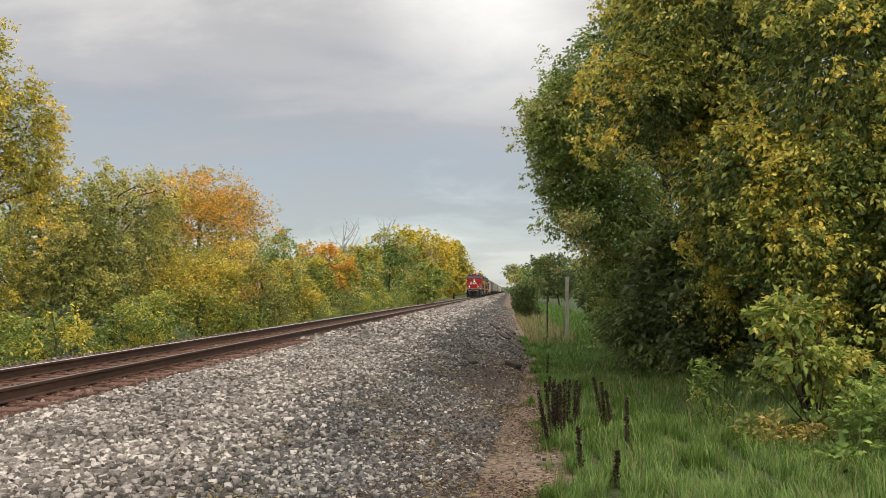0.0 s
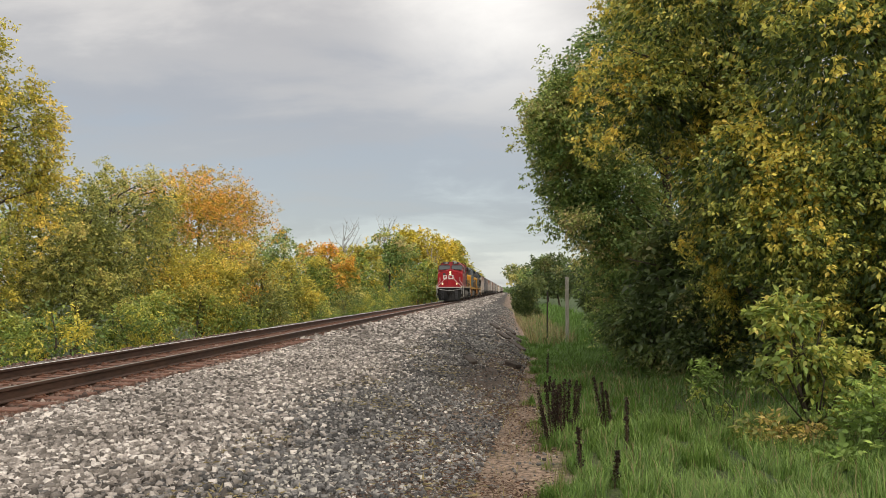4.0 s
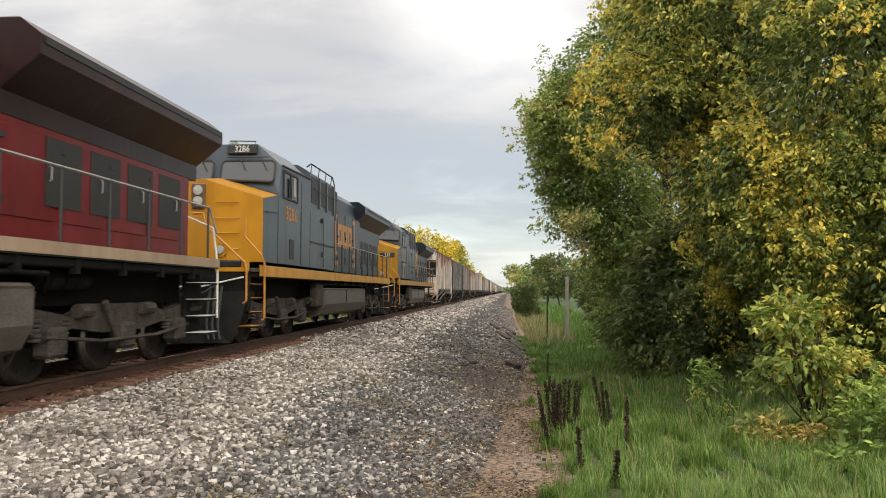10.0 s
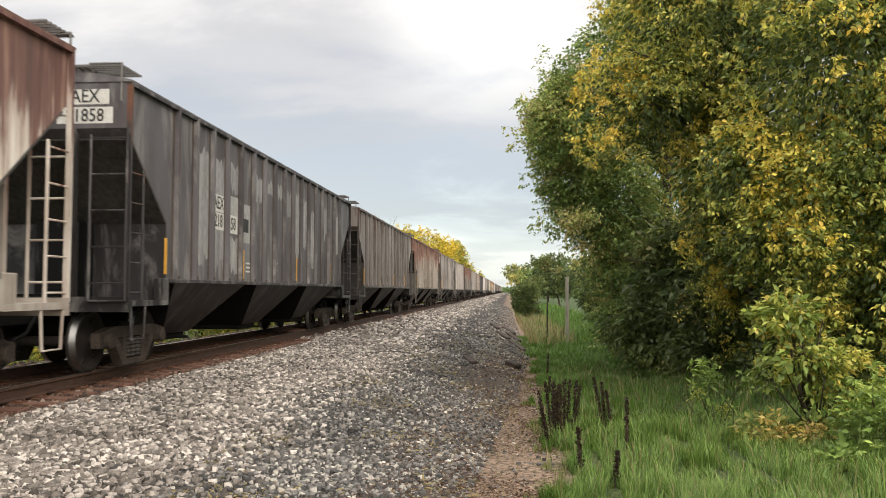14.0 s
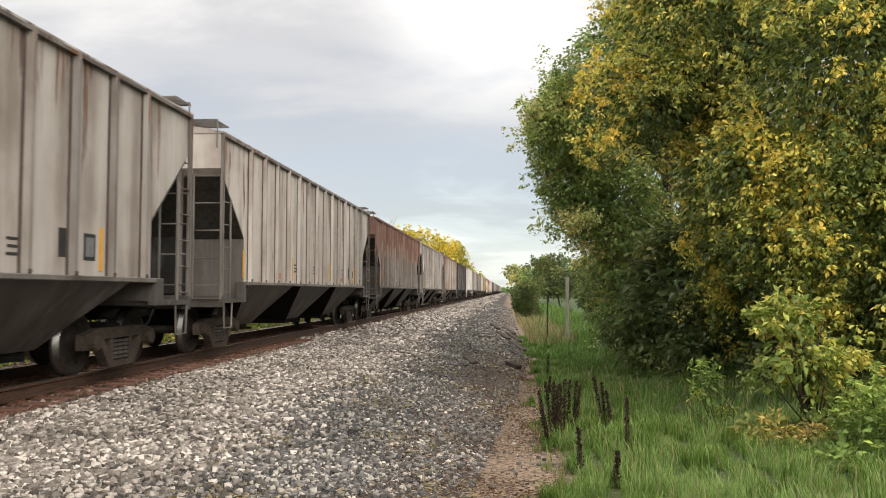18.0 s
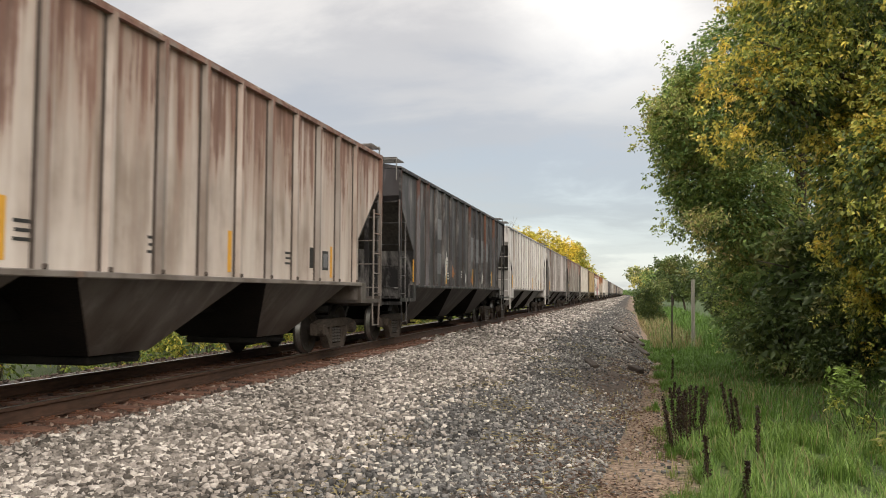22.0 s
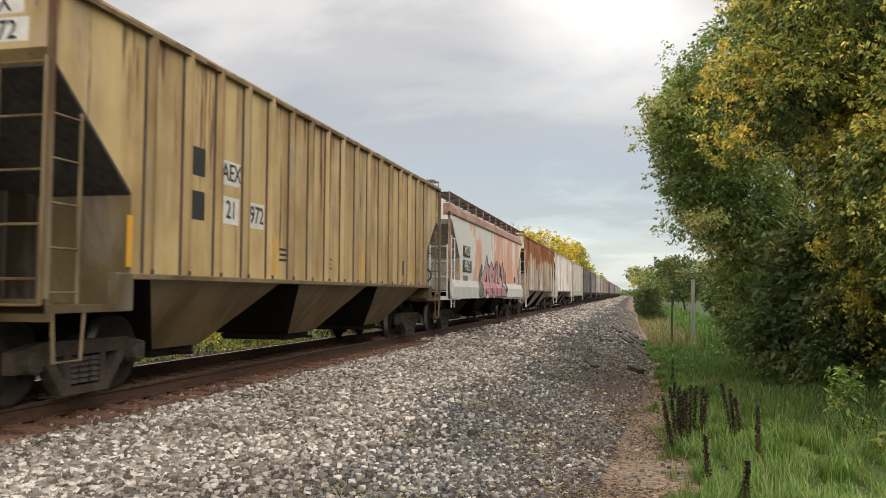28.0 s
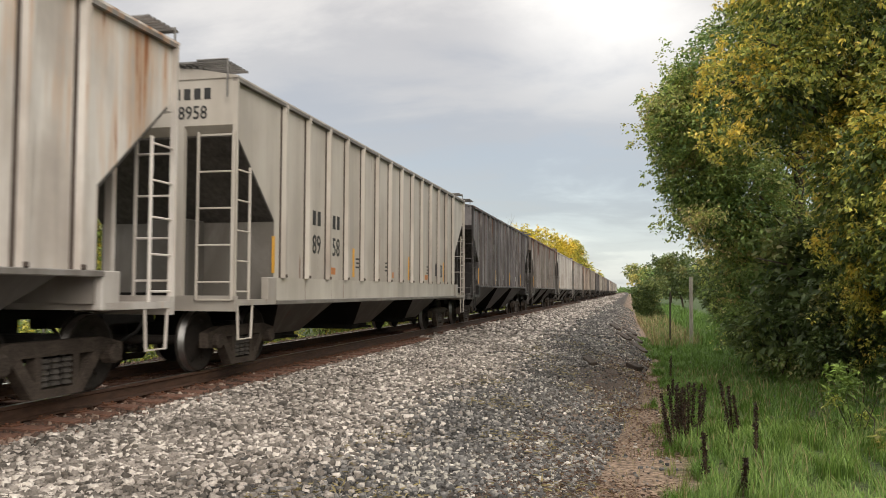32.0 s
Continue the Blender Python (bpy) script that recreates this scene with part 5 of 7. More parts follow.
def smooth_hopper():
    """A covered hopper with plain bowed sides and a heavy side sill."""
    car = empty("hopper_car")
    L, W, zt = CAR_L, CAR_W, 4.15
    body = prismed([(0, 3.68), (L, 3.68), (L, 3.5), (L - 1.3, 2.35), (L - 1.22, 1.3), (1.22, 1.3), (1.3, 2.35), (0, 3.5)], -1.585, 1.585)
    part("body", body, PATCHED, car, "grey-white side with patches of faded orange primer")
    roof = prismed([(-1.57, 3.66), (1.57, 3.66), (1.48, 3.95), (1.15, 4.14), (0.6, 4.3), (-0.6, 4.3), (-1.15, 4.14), (-1.48, 3.95)], 0.004, L - 0.004, "y")
    part("roof", roof, PATCHED, car)
    for y, d in ((0.0, 1), (L, -1)):
        sheet = prismed([(y + d * 0.15, 3.39), (y + d * 1.285, 2.34), (y + d * 1.205, 1.32), (y + d * 1.18, 1.32), (y + d * 1.26, 2.33), (y + d * 0.13, 3.35)], -1.572, 1.572)
        part("slope_sheet", sheet, PALEEND, car, "pale grey end slope sheet")
        part("end_stiffener", boxed(-0.4, 0.4, min(y + d * 0.75, y + d * 1.22), max(y + d * 0.75, y + d * 1.22), 1.1, 2.4, 0.02), PALEEND, car)
    for s in (-1, 1):
        part("side_sill", prismed([(s * 1.45, 1.62), (s * 1.588, 1.62), (s * 1.655, 1.4), (s * 1.655, 1.02), (s * 1.45, 1.02)][::s], 0.0, L, "y"), WHITEPAINT, car, "white flared side sill")
        rail = prismed([(s * 1.3, 3.62), (s * 1.605, 3.62), (s * 1.635, 3.65), (s * 1.635, 3.71), (s * 1.605, 3.74), (s * 1.58, 3.88), (s * 1.5, 4.0), (s * 1.3, 4.0)][::s], 0.0, L, "y")
        part("top_rail", rail, RUSTYTOP, car, "stepped rusty pink-brown top rail")
    for i in range(3):
        y0 = 2.2 + i * 4.15
        bay = part("hopper_bay", hopper_bay(y0, y0 + 3.9, 1.32, 0.45, 1.3, 0.75, GRIME_SHADE), None, car)
        part("outlet_gate", boxed(-0.9, 0.9, y0 + 1.3, y0 + 2.6, 0.28, 0.45, 0.02), GRIME_SHADE, bay)
    for e, (y, d) in enumerate(((0.0, 1), (L, -1))):
        for s in (-1, 1):
            part("corner_post", boxed(s * 1.5 - 0.04, s * 1.5 + 0.04, min(y, y + d * 0.09), max(y, y + d * 0.09), 1.1, 3.75), RUSTYTOP, car)
            part("side_ladder", ladder(s * 1.55, y + d * 0.14, s * 1.55, y + d * 0.6, 0.75, 3.0, 7), WHITEPAINT, car)
        rung_ladder(car, "end_ladder", 1.45, 0.9, y - d * 0.03, 1.0, 2.7, 4, WHITEPAINT)
        part("end_platform", boxed(-1.6, 1.6, min(y, y + d * 1.3), max(y, y + d * 1.3), 0.98, 1.1), WHITEPAINT, car)
        part("coupler", COUPLER, None, car, at=pose(0, y - d * 0.1, 0, 0, 0, 0 if d > 0 else 180))
    part("brake_wheel", lathe(bmesh.new(), [(0.0, 0.19), (0.02, 0.22), (0.05, 0.22), (0.05, 0.19), (0.0, 0.19)], 16), GRIME_SHADE, car, at=pose(0.75, -0.05, 1.75, 0, 0, -90))
    walkway = bmesh.new()
    for s in (-1, 1):
        for k in range(3):
            box(walkway, s * (0.75 + 0.12 * k) - 0.02, s * (0.75 + 0.12 * k) + 0.02, 0, L, 4.42, 4.46)
        for k in range(9):
            box(walkway, s * (1.02 + 0.06 * k) - 0.012, s * (1.02 + 0.06 * k) + 0.012, 0, L, 4.33, 4.36)
        for i in range(12):
            y = 0.03 + (L - 0.06) * i / 11
            part("walk_post", boxed(s * 1.5 - 0.015, s * 1.5 + 0.015, y - 0.03, y + 0.03, 3.95, 4.37), RUSTYTOP, car)
            box(walkway, min(s * 0.7, s * 1.06), max(s * 0.7, s * 1.06), y - 0.02, y + 0.02, 4.38, 4.42)
            box(walkway, min(s * 1.0, s * 1.52), max(s * 1.0, s * 1.52), y - 0.02, y + 0.02, 4.3, 4.33)
    part("roof_walk", walkway, DARKWALK, car, "dark steel grating walkway along the roof edge")
    for y in (1.37, L - 1.37):
        freight_truck(car, y)
    return car


DARKWALK = surface("dark_rusty_grating", (0.03, 0.024, 0.02), (0.1, 0.075, 0.062), 4.0, 0.7, 0.2)
PALEEND = surface("stained_pale_end_paint", (0.16, 0.14, 0.125), (0.42, 0.4, 0.37), 1.1, 0.7, 0, 0.1, (1, 1, 0.4))


def patched_material():
    m, gr, sh = material("faded_orange_patched_paint")
    at = gr.node("ShaderNodeTexCoord").outputs["Object"]
    blot = gr.noise(gr.mapped(at, (1, 0.85, 0.42)), 1.0, 5.0, 0.55, 0.25)
    fine = gr.noise(gr.mapped(at, (1, 6, 0.5)), 3.0, 4.0)
    along = gr.node("ShaderNodeSeparateXYZ")
    gr.link(at, along.inputs[0])
    blot = gr.math("ADD", blot, gr.math("MULTIPLY_ADD", along.outputs[1], 0.009, -0.055))
    tone = gr.ramp(blot, [(0.42, (0.7, 0.7, 0.67)), (0.50, (0.76, 0.73, 0.68)), (0.55, (0.74, 0.5, 0.41)), (0.6, (0.72, 0.4, 0.29)), (0.75, (0.66, 0.33, 0.23))])
    gr.link(gr.mix(gr.ramp(fine, [(0.32, 0.16), (0.5, 0.0)]), tone, (0.16, 0.11, 0.09)), sh.inputs["Base Color"])
    sh.inputs["Roughness"].default_value = 0.6
    return m


PATCHED = patched_material()
RUSTYTOP = surface("rusty_pink_brown_steel", (0.2, 0.11, 0.085), (0.46, 0.3, 0.24), 1.2, 0.75, 0, 0.1, (1, 0.8, 0.8), 6.0)
RIBBED, DENSE, SMOOTH = ribbed_hopper(), ribbed_hopper(17), smooth_hopper()
STRIP = bm_mesh("reflective_strip", boxed(CAR_W - 0.072, CAR_W - 0.064, -0.05, 0.05, 1.47, 2.05), YELLOWTAPE)

CREAM, WHITE, GREY, TAN, DARK = (0.54, 0.49, 0.41), (0.62, 0.60, 0.55), (0.36, 0.335, 0.30), (0.40, 0.34, 0.28), (0.125, 0.115, 0.11)
# colour, rust, number, label, spread of yellow strips
CARS = [
    ((0.68, 0.63, 0.55), 0.7, "828990", "cream covered hopper car streaked with brown rust"),
    ((0.125, 0.118, 0.118), 0.10, "21858", "charcoal covered hopper car with smeared grey paint"),
    ((0.27, 0.245, 0.23), 0.30, "", "dull grey-brown covered hopper car with dark streaks"),
    (CREAM, 0.66, "", "cream covered hopper car with reddish rust along the top"),
    ((0.46, 0.43, 0.40), 0.28, "9746", "light grey covered hopper car with dark streaks"),
    ((0.56, 0.52, 0.48), 0.26, "", "tan-white covered hopper car with brown streaks"),
    ((0.3, 0.27, 0.25), 0.85, "", "rusty brown covered hopper car fading to grey below"),
    ((0.62, 0.59, 0.56), 0.28, "27562", "pale grey covered hopper car with rust streaks"),
    ((0.64, 0.55, 0.48), 0.36, "", "beige-brown covered hopper car with dirty streaks"),
    ((0.06, 0.057, 0.058), 0.10, "", "black covered hopper car with small graffiti tags"),
    ((0.66, 0.645, 0.625), 0.08, "", "pale grey covered hopper car with faint streaks"),
    ((0.54, 0.51, 0.49), 0.22, "75", "grey-beige covered hopper car with worn paint"),
    ((0.40, 0.385, 0.34), 0.42, "", "grey-tan covered hopper car stained brown along the top"),
    ((0.60, 0.57, 0.48), 0.16, "", "cream-white covered hopper car"),
    ((0.56, 0.43, 0.215), 0.24, "21972", "mustard yellow covered hopper car with black squares"),
    ("smooth", 0, "49632", "smooth-sided grey hopper car patched with faded orange"),
    ((0.68, 0.6, 0.46), 1.0, "475211", "cream covered hopper car heavily rusted orange-brown on top"),
    ((0.68, 0.66, 0.62), 0.2, "482138", "off-white covered hopper car with light rust"),
    ((0.52, 0.48, 0.41), 0.0, "8958", "plain beige-grey covered hopper car"),
    ((0.16, 0.15, 0.145), 0.25, "", "dark grey covered hopper car"),
    ((0.30, 0.28, 0.26), 0.50, "", "grey covered hopper car with brown streaks"),
    ((0.58, 0.56, 0.52), 0.10, "", "white covered hopper car"),
    ((0.45, 0.42, 0.38), 0.30, "", "light grey covered hopper car with streaks"),
    ((0.50, 0.40, 0.30), 0.40, "", "tan covered hopper car with rust"),
]
rnd = random.Random(12)
while len(CARS) < 38:
    k = rnd.choice(((WHITE, "pale grey"), (CREAM, "cream"), (GREY, "dull grey"), (TAN, "tan"), (DARK, "dark grey")))
    CARS.append((k[0], rnd.uniform(0.05, 0.6), "", k[1] + " covered hopper car far back in the train"))


def block(x, y0, y1, z0, z1, thick=0.006):
    return boxed(x, x + thick, y0, y1, z0, z1)


def strokes(seed, width, height, count, mat_thick=0.03):
    """A spray-painted tag: one loose line scribbled over a rectangle, in (y, z) on a side wall."""
    r = random.Random(seed)
    n = count * 9
    a, b, c = r.uniform(0, 6.28), r.uniform(0.8, 1.25), r.uniform(0.25, 0.4)
    pts = []
    for k in range(n):
        u = k / (n - 1)
        turn = a + u * count * 4.6
        pts.append((width * (0.1 + 0.8 * u) + width / count * 0.55 * math.cos(turn * b), height * (0.5 + (0.3 + c * 0.4 * math.sin(turn * 0.37)) * math.sin(turn))))
    bm = ribbon(bmesh.new(), pts, mat_thick, False)
    ex = bmesh.ops.extrude_face_region(bm, geom=bm.faces[:])["geom"]
    bmesh.ops.translate(bm, vec=(0.003, 0, 0), verts=[v for v in ex if isinstance(v, bmesh.types.BMVert)])
    return bm


CHALK = surface("chalky_smeared_white", (0.2, 0.2, 0.2), (0.55, 0.55, 0.54), 1.3, 0.7, 0, 0.1, (1, 2, 0.5))
BLUE = surface("blue_sign_paint", (0.03, 0.06, 0.25), (0.05, 0.09, 0.34), 6.0, 0.5)
PINK = surface("pink_spray_paint", (0.5, 0.25, 0.26), (0.66, 0.38, 0.39), 3.0, 0.7)
ORANGEMARK = surface("orange_decal", (0.42, 0.16, 0.05), (0.55, 0.23, 0.08), 6.0, 0.6)
PATCHGREY = surface("painted_over_patch", (0.11, 0.115, 0.125), (0.26, 0.26, 0.27), 3.0, 0.7, 0, 0.1, (1, 3, 0.5))
SMEARED = surface("worn_pale_grey_paint", (0.15, 0.15, 0.155), (0.46, 0.45, 0.45), 1.1, 0.65, 0, 0.1, (1, 4, 0.45))
DATA = bmesh.new()
for k, (w0, w1) in enumerate(((0.0, 0.34), (0.02, 0.3), (0.0, 0.36))):
    box(DATA, CAR_W - 0.07, CAR_W - 0.066, w0, w1, 1.62 + k * 0.085, 1.655 + k * 0.085)
DATA = bm_mesh("stencilled_data", DATA, BLACKPAINT)
DATA_W = DATA.copy()
DATA_W.materials.clear()
DATA_W.materials.append(WHITEPAINT)


def decal(car, name, y0, y1, z0, z1, mat, label="", proud=0.004, x=CAR_W - 0.07):
    return part(name, boxed(x, x + proud, y0, y1, z0, z1), mat, car, label)


def tag(car, seed, y, z, w, h, n, mat, thick=0.03, x=CAR_W - 0.066):
    return part("graffiti", strokes(seed, w, h, n, thick), mat, car, "spray-painted graffiti tag", Matrix.Translation((x, y, z)))


def smear(car, y, low, high, seed):
    """Worn-through pale paint on one side panel, ragged at both ends."""
    r = random.Random(seed + 300)
    ys = [y - 0.29 + 0.58 * k / 7 for k in range(8)]
    bm = bmesh.new()
    top = [bm.verts.new((CAR_W - 0.068, a, high + r.uniform(-0.12, 0.1))) for a in ys]
    foot = [bm.verts.new((CAR_W - 0.068, a, low + r.uniform(0, 0.35) * min(1.0, high - low))) for a in ys]
    for k in range(7):
        bm.faces.new((foot[k], foot[k + 1], top[k + 1], top[k]))
    return part("paint_patch", bm, SMEARED, car, "ragged patch of pale worn paint")


def flare(z):
    """How far out the smooth car's side stands at height z."""
    return 1.586 if z > 1.62 else 1.655 if z < 1.4 else 1.588 + (1.62 - z) / 0.22 * 0.067


def laid_on(bm, off):
    """Bend flat shapes in (y, z) over the smooth car's side."""
    for z in (1.62, 1.4):
        bmesh.ops.bisect_plane(bm, geom=bm.verts[:] + bm.edges[:] + bm.faces[:], plane_co=(0, 0, z), plane_no=(0, 0, 1))
    for f in bm.faces:
        f.material_index = 1 if f.calc_center_median().z < 1.62 else 0
    for v in bm.verts:
        v.co.x = flare(v.co.z) + off
    return bm


def sprayed(car, name, outline, off, mats, label):
    bm = bmesh.new()
    bm.faces.new([bm.verts.new((0.0, a, b)) for a, b in outline])
    me = bm_mesh(name, laid_on(bm, off), mats[0])
    me.materials.append(mats[-1])
    return part(name, me, None, car, label)


def ribbon(bm, points, width, closed):
    """A flat mitred line through points in (y, z)."""
    pts = [Vector(p) for p in points]
    n = len(pts)
    rows = []
    for k, p in enumerate(pts):
        before = (p - pts[k - 1]).normalized() if closed or k else (pts[1] - p).normalized()
        after = (pts[(k + 1) % n] - p).normalized() if closed or k < n - 1 else before
        normal = Vector((-(before + after).y, (before + after).x))
        normal = normal.normalized() if normal.length > 0.2 else Vector((-before.y, before.x))
        stretch = 1 / max(0.45, abs(normal.dot(Vector((-before.y, before.x)))))
        rows.append([bm.verts.new((0.0, *(p + normal * width / 2 * e * stretch))) for e in (-1, 1)])
    for a, b in zip(rows, rows[1:] + rows[:1] if closed else rows[1:]):
        bm.faces.new((a[0], b[0], b[1], a[1]))
    return bm


def edge_line(car, outline, width, off, mat):
    """The sprayed line round a letter."""
    me = bm_mesh("graffiti", laid_on(ribbon(bmesh.new(), outline, width, True), off), mat)
    me.materials.append(mat)
    return part("graffiti", me, None, car, "dark sprayed outline")


DEEPPINK = surface("deep_pink_spray_paint", (0.46, 0.17, 0.2), (0.62, 0.3, 0.33), 1.6, 0.7)
GRAFFITI = (
    [(4.35, 1.1), (4.62, 1.75), (5.15, 2.25), (5.3, 2.1), (5.02, 1.62), (5.3, 1.2), (4.85, 1.05)],
    [(5.1, 1.04), (5.35, 1.7), (5.25, 1.85), (5.9, 2.2), (6.3, 2.66), (6.5, 2.3), (6.95, 2.2), (6.75, 1.8), (7.2, 1.05), (6.5, 1.04), (6.35, 1.2), (5.95, 1.22), (5.8, 1.04)],
    [(6.85, 1.04), (6.95, 1.7), (6.8, 2.1), (7.35, 2.42), (7.95, 2.1), (8.3, 2.42), (8.45, 2.15), (8.1, 1.75), (8.6, 1.06), (7.9, 1.04), (7.75, 1.25), (7.5, 1.04)],
    [(8.35, 1.04), (8.3, 1.8), (8.6, 2.1), (8.7, 2.55), (9.0, 2.2), (8.95, 1.62), (9.25, 1.56), (9.4, 2.46), (9.75, 2.2), (9.8, 1.3), (9.55, 1.06)],
    [(9.55, 1.06), (9.6, 1.9), (9.9, 2.1), (10.2, 2.5), (10.62, 2.1), (10.5, 1.7), (10.2, 1.55), (10.75, 1.3), (11.0, 1.06)],
    [(10.85, 1.5), (11.0, 2.15), (11.2, 1.7), (11.35, 1.3), (11.1, 1.2)])
GRAFFITI_HOLES = ([(5.98, 1.62), (6.22, 2.02), (6.4, 1.62)], [(5.6, 1.25), (5.95, 1.12), (6.1, 1.2), (5.85, 1.32)], [(8.2, 1.2), (8.45, 1.45), (8.4, 1.12)], [(7.35, 1.8), (7.55, 2.05), (7.7, 1.85)], [(9.95, 1.75), (10.1, 2.05), (10.25, 1.8)], [(7.2, 1.15), (7.35, 1.5), (7.42, 1.15)])
GRAFFITI_SHINE = ([(5.3, 1.15), (5.45, 1.6), (5.5, 1.55), (5.4, 1.14)], [(8.62, 1.4), (8.66, 2.1), (8.72, 2.1), (8.7, 1.4)], [(7.02, 1.15), (7.08, 1.9), (7.14, 1.9), (7.09, 1.15)], [(9.85, 1.15), (9.88, 1.7), (9.94, 1.7), (9.92, 1.15)])


def car_details(cars):
    """What sets single cars apart: signs, patches, graffiti."""
    for i, car in enumerate(cars[:24]):
        if i == 15:
            continue
        r = random.Random(i * 7)
        pale = CARS[i][0][0] > 0.2
        for y in (5.45, 7.5 + r.uniform(-0.1, 0.1), 11.5):
            part("stencilled_data", DATA if pale else DATA_W, None, car, "small stencilled data lines", pose(0, y, r.uniform(-0.05, 0.1)))
        decal(car, "placard", 12.55, 12.85, 1.62, 1.98, BLACKPAINT, "black square placard")
        p = decal(car, "placard", 13.15, 13.45, 1.6, 1.95, WHITEPAINT if i % 2 else BLACKPAINT, "small square placard")
        part("placard_face", boxed(CAR_W - 0.066, CAR_W - 0.063, 13.2, 13.4, 1.65, 1.9), BLACKPAINT if i % 2 else PATCHGREY, p)
        if i in (5, 10, 17, 18):
            for y in (3.9, 7.9, 11.3):
                decal(car, "orange_decal", y, y + 0.34, 1.5, 1.63, ORANGEMARK, "small orange rectangle")
    c = cars[1]
    for z, text in ((2.86, "AEX"), (2.52, "218")):
        decal(c, "white_panel", 3.49, 4.1, z - 0.16, z + 0.16, WHITEPAINT, "scuffed white plate on the side", 0.004)
        part("number", words(text, 0.24, BLACKPAINT), None, c, "black stencilled owner mark and number", Matrix.Translation((CAR_W - 0.064, 3.8, z)) @ SIDE)
    decal(c, "white_panel", 4.36, 4.9, 2.34, 2.7, WHITEPAINT, "white plate fading into smeared paint", 0.004)
    part("number", words("58", 0.24, BLACKPAINT), None, c, "black stencilled digits", Matrix.Translation((CAR_W - 0.064, 4.64, 2.52)) @ SIDE)
    decal(c, "white_panel", 4.36, 4.92, 2.7, 3.08, CHALK, "chalky white smear", 0.0035)
    decal(c, "paint_patch", 5.16, 5.7, 1.5, 2.2, PATCHGREY, "dull patch of grey paint", 0.003)
    decal(c, "white_panel", 5.16, 5.7, 2.2, 3.0, CHALK, "chalky white panel")
    decal(c, "black_square", 5.18, 5.6, 2.42, 2.7, BLACKPAINT, "black painted square", 0.006)
    for k, low, high in ((0, 1.6, 3.75), (1, 1.5, 3.7), (2, 3.1, 3.75), (2, 1.5, 2.3), (4, 3.1, 3.7), (5, 3.3, 3.72), (6, 3.35, 3.72), (7, 2.8, 3.7), (8, 2.0, 3.7), (9, 2.2, 3.6), (10, 1.75, 3.4), (12, 2.6, 3.65), (14, 2.3, 3.6)):
        smear(c, 2.98 + 0.819 * k, low, high, k)
    c = cars[6]
    tag(c, 31, 6.4, 1.6, 0.9, 0.7, 5, WHITEPAINT)
    c = cars[9]
    tag(c, 41, 4.9, 1.5, 0.62, 1.0, 7, WHITEPAINT, 0.045)
    tag(c, 42, 5.95, 1.6, 0.5, 0.5, 6, ORANGEMARK, 0.024)
    tag(c, 43, 7.95, 1.5, 0.5, 0.38, 7, WHITEPAINT, 0.03)
    tag(c, 44, 9.1, 1.5, 0.5, 0.3, 6, ORANGEMARK, 0.02)
    tag(c, 45, 11.3, 1.5, 0.4, 0.5, 6, WHITEPAINT, 0.02)
    for y, z, w, h in ((3.9, 2.75, 0.72, 0.6), (3.9, 1.75, 0.72, 0.6), (8.92, 2.3, 0.78, 0.85), (9.93, 2.3, 0.78, 0.85), (10.94, 2.35, 0.78, 0.8), (11.95, 2.4, 0.78, 0.7)):
        decal(c, "paint_patch", y, y + w, z, z + h, PATCHGREY, "patch of pale grey paint", 0.003)
    c = cars[14]
    for z in (2.13, 2.70):
        decal(c, "black_square", 2.68, 3.06, z, z + 0.37, BLACKPAINT, "black painted square")
    for y, two in ((3.8, "21"), (4.62, "972")):
        decal(c, "white_panel", y - 0.24, y + 0.24, 2.14, 2.52, WHITEPAINT, "white number plate", 0.003)
        part("number", words(two, 0.25, BLACKPAINT), None, c, "black digits of the car number", Matrix.Translation((CAR_W - 0.065, y, 2.33)) @ SIDE)
    decal(c, "white_panel", 3.54, 4.06, 2.68, 3.02, WHITEPAINT, "white plate with the owner mark", 0.003)
    part("reporting_mark", words("AEX", 0.24, BLACKPAINT), None, c, "black owner mark", Matrix.Translation((CAR_W - 0.065, 3.8, 2.85)) @ SIDE)
    c = cars[16]
    b = decal(c, "sign", 8.2, 8.62, 2.75, 3.15, BLUE, "blue and white company sign")
    decal(c, "sign", 8.2, 8.62, 3.16, 3.5, WHITEPAINT, "white top of the company sign")
    tag(c, 51, 5.6, 1.55, 0.7, 0.5, 5, ORANGEMARK, 0.02)
    tag(c, 52, 11.6, 1.55, 1.1, 0.45, 7, BLACKPAINT, 0.035)
    # the smooth-sided car: panels, number and the big graffiti
    c = cars[15]
    x = 1.585
    decal(c, "black_panel", 1.8, 2.9, 2.42, 2.78, BLACKPAINT, "black lettering panel", 0.03, x - 0.005)
    part("reporting_mark", words("ACFX", 0.28, WHITEPAINT), None, c, "white owner mark on a black panel", Matrix.Translation((x + 0.028, 2.35, 2.6)) @ SIDE)
    decal(c, "black_panel", 1.72, 3.2, 1.9, 2.3, BLACKPAINT, "black number panel", 0.03, x - 0.015)
    part("number", words("49632", 0.34, WHITEPAINT), None, c, "white car number on a black panel", Matrix.Translation((x + 0.02, 2.46, 2.1)) @ SIDE)
    decal(c, "painted_patch", 1.75, 2.6, 1.46, 1.78, PATCHGREY, "olive painted-over patch", 0.02, 1.57)
    holder = decal(c, "placard_holder", 13.76, 14.34, 1.66, 2.02, WHITEPAINT, "white placard frame", 0.012, 1.584)
    for y0 in (13.81, 14.07):
        part("placard", boxed(1.595, 1.6, y0, y0 + 0.22, 1.7, 1.98), BLACKPAINT, holder)
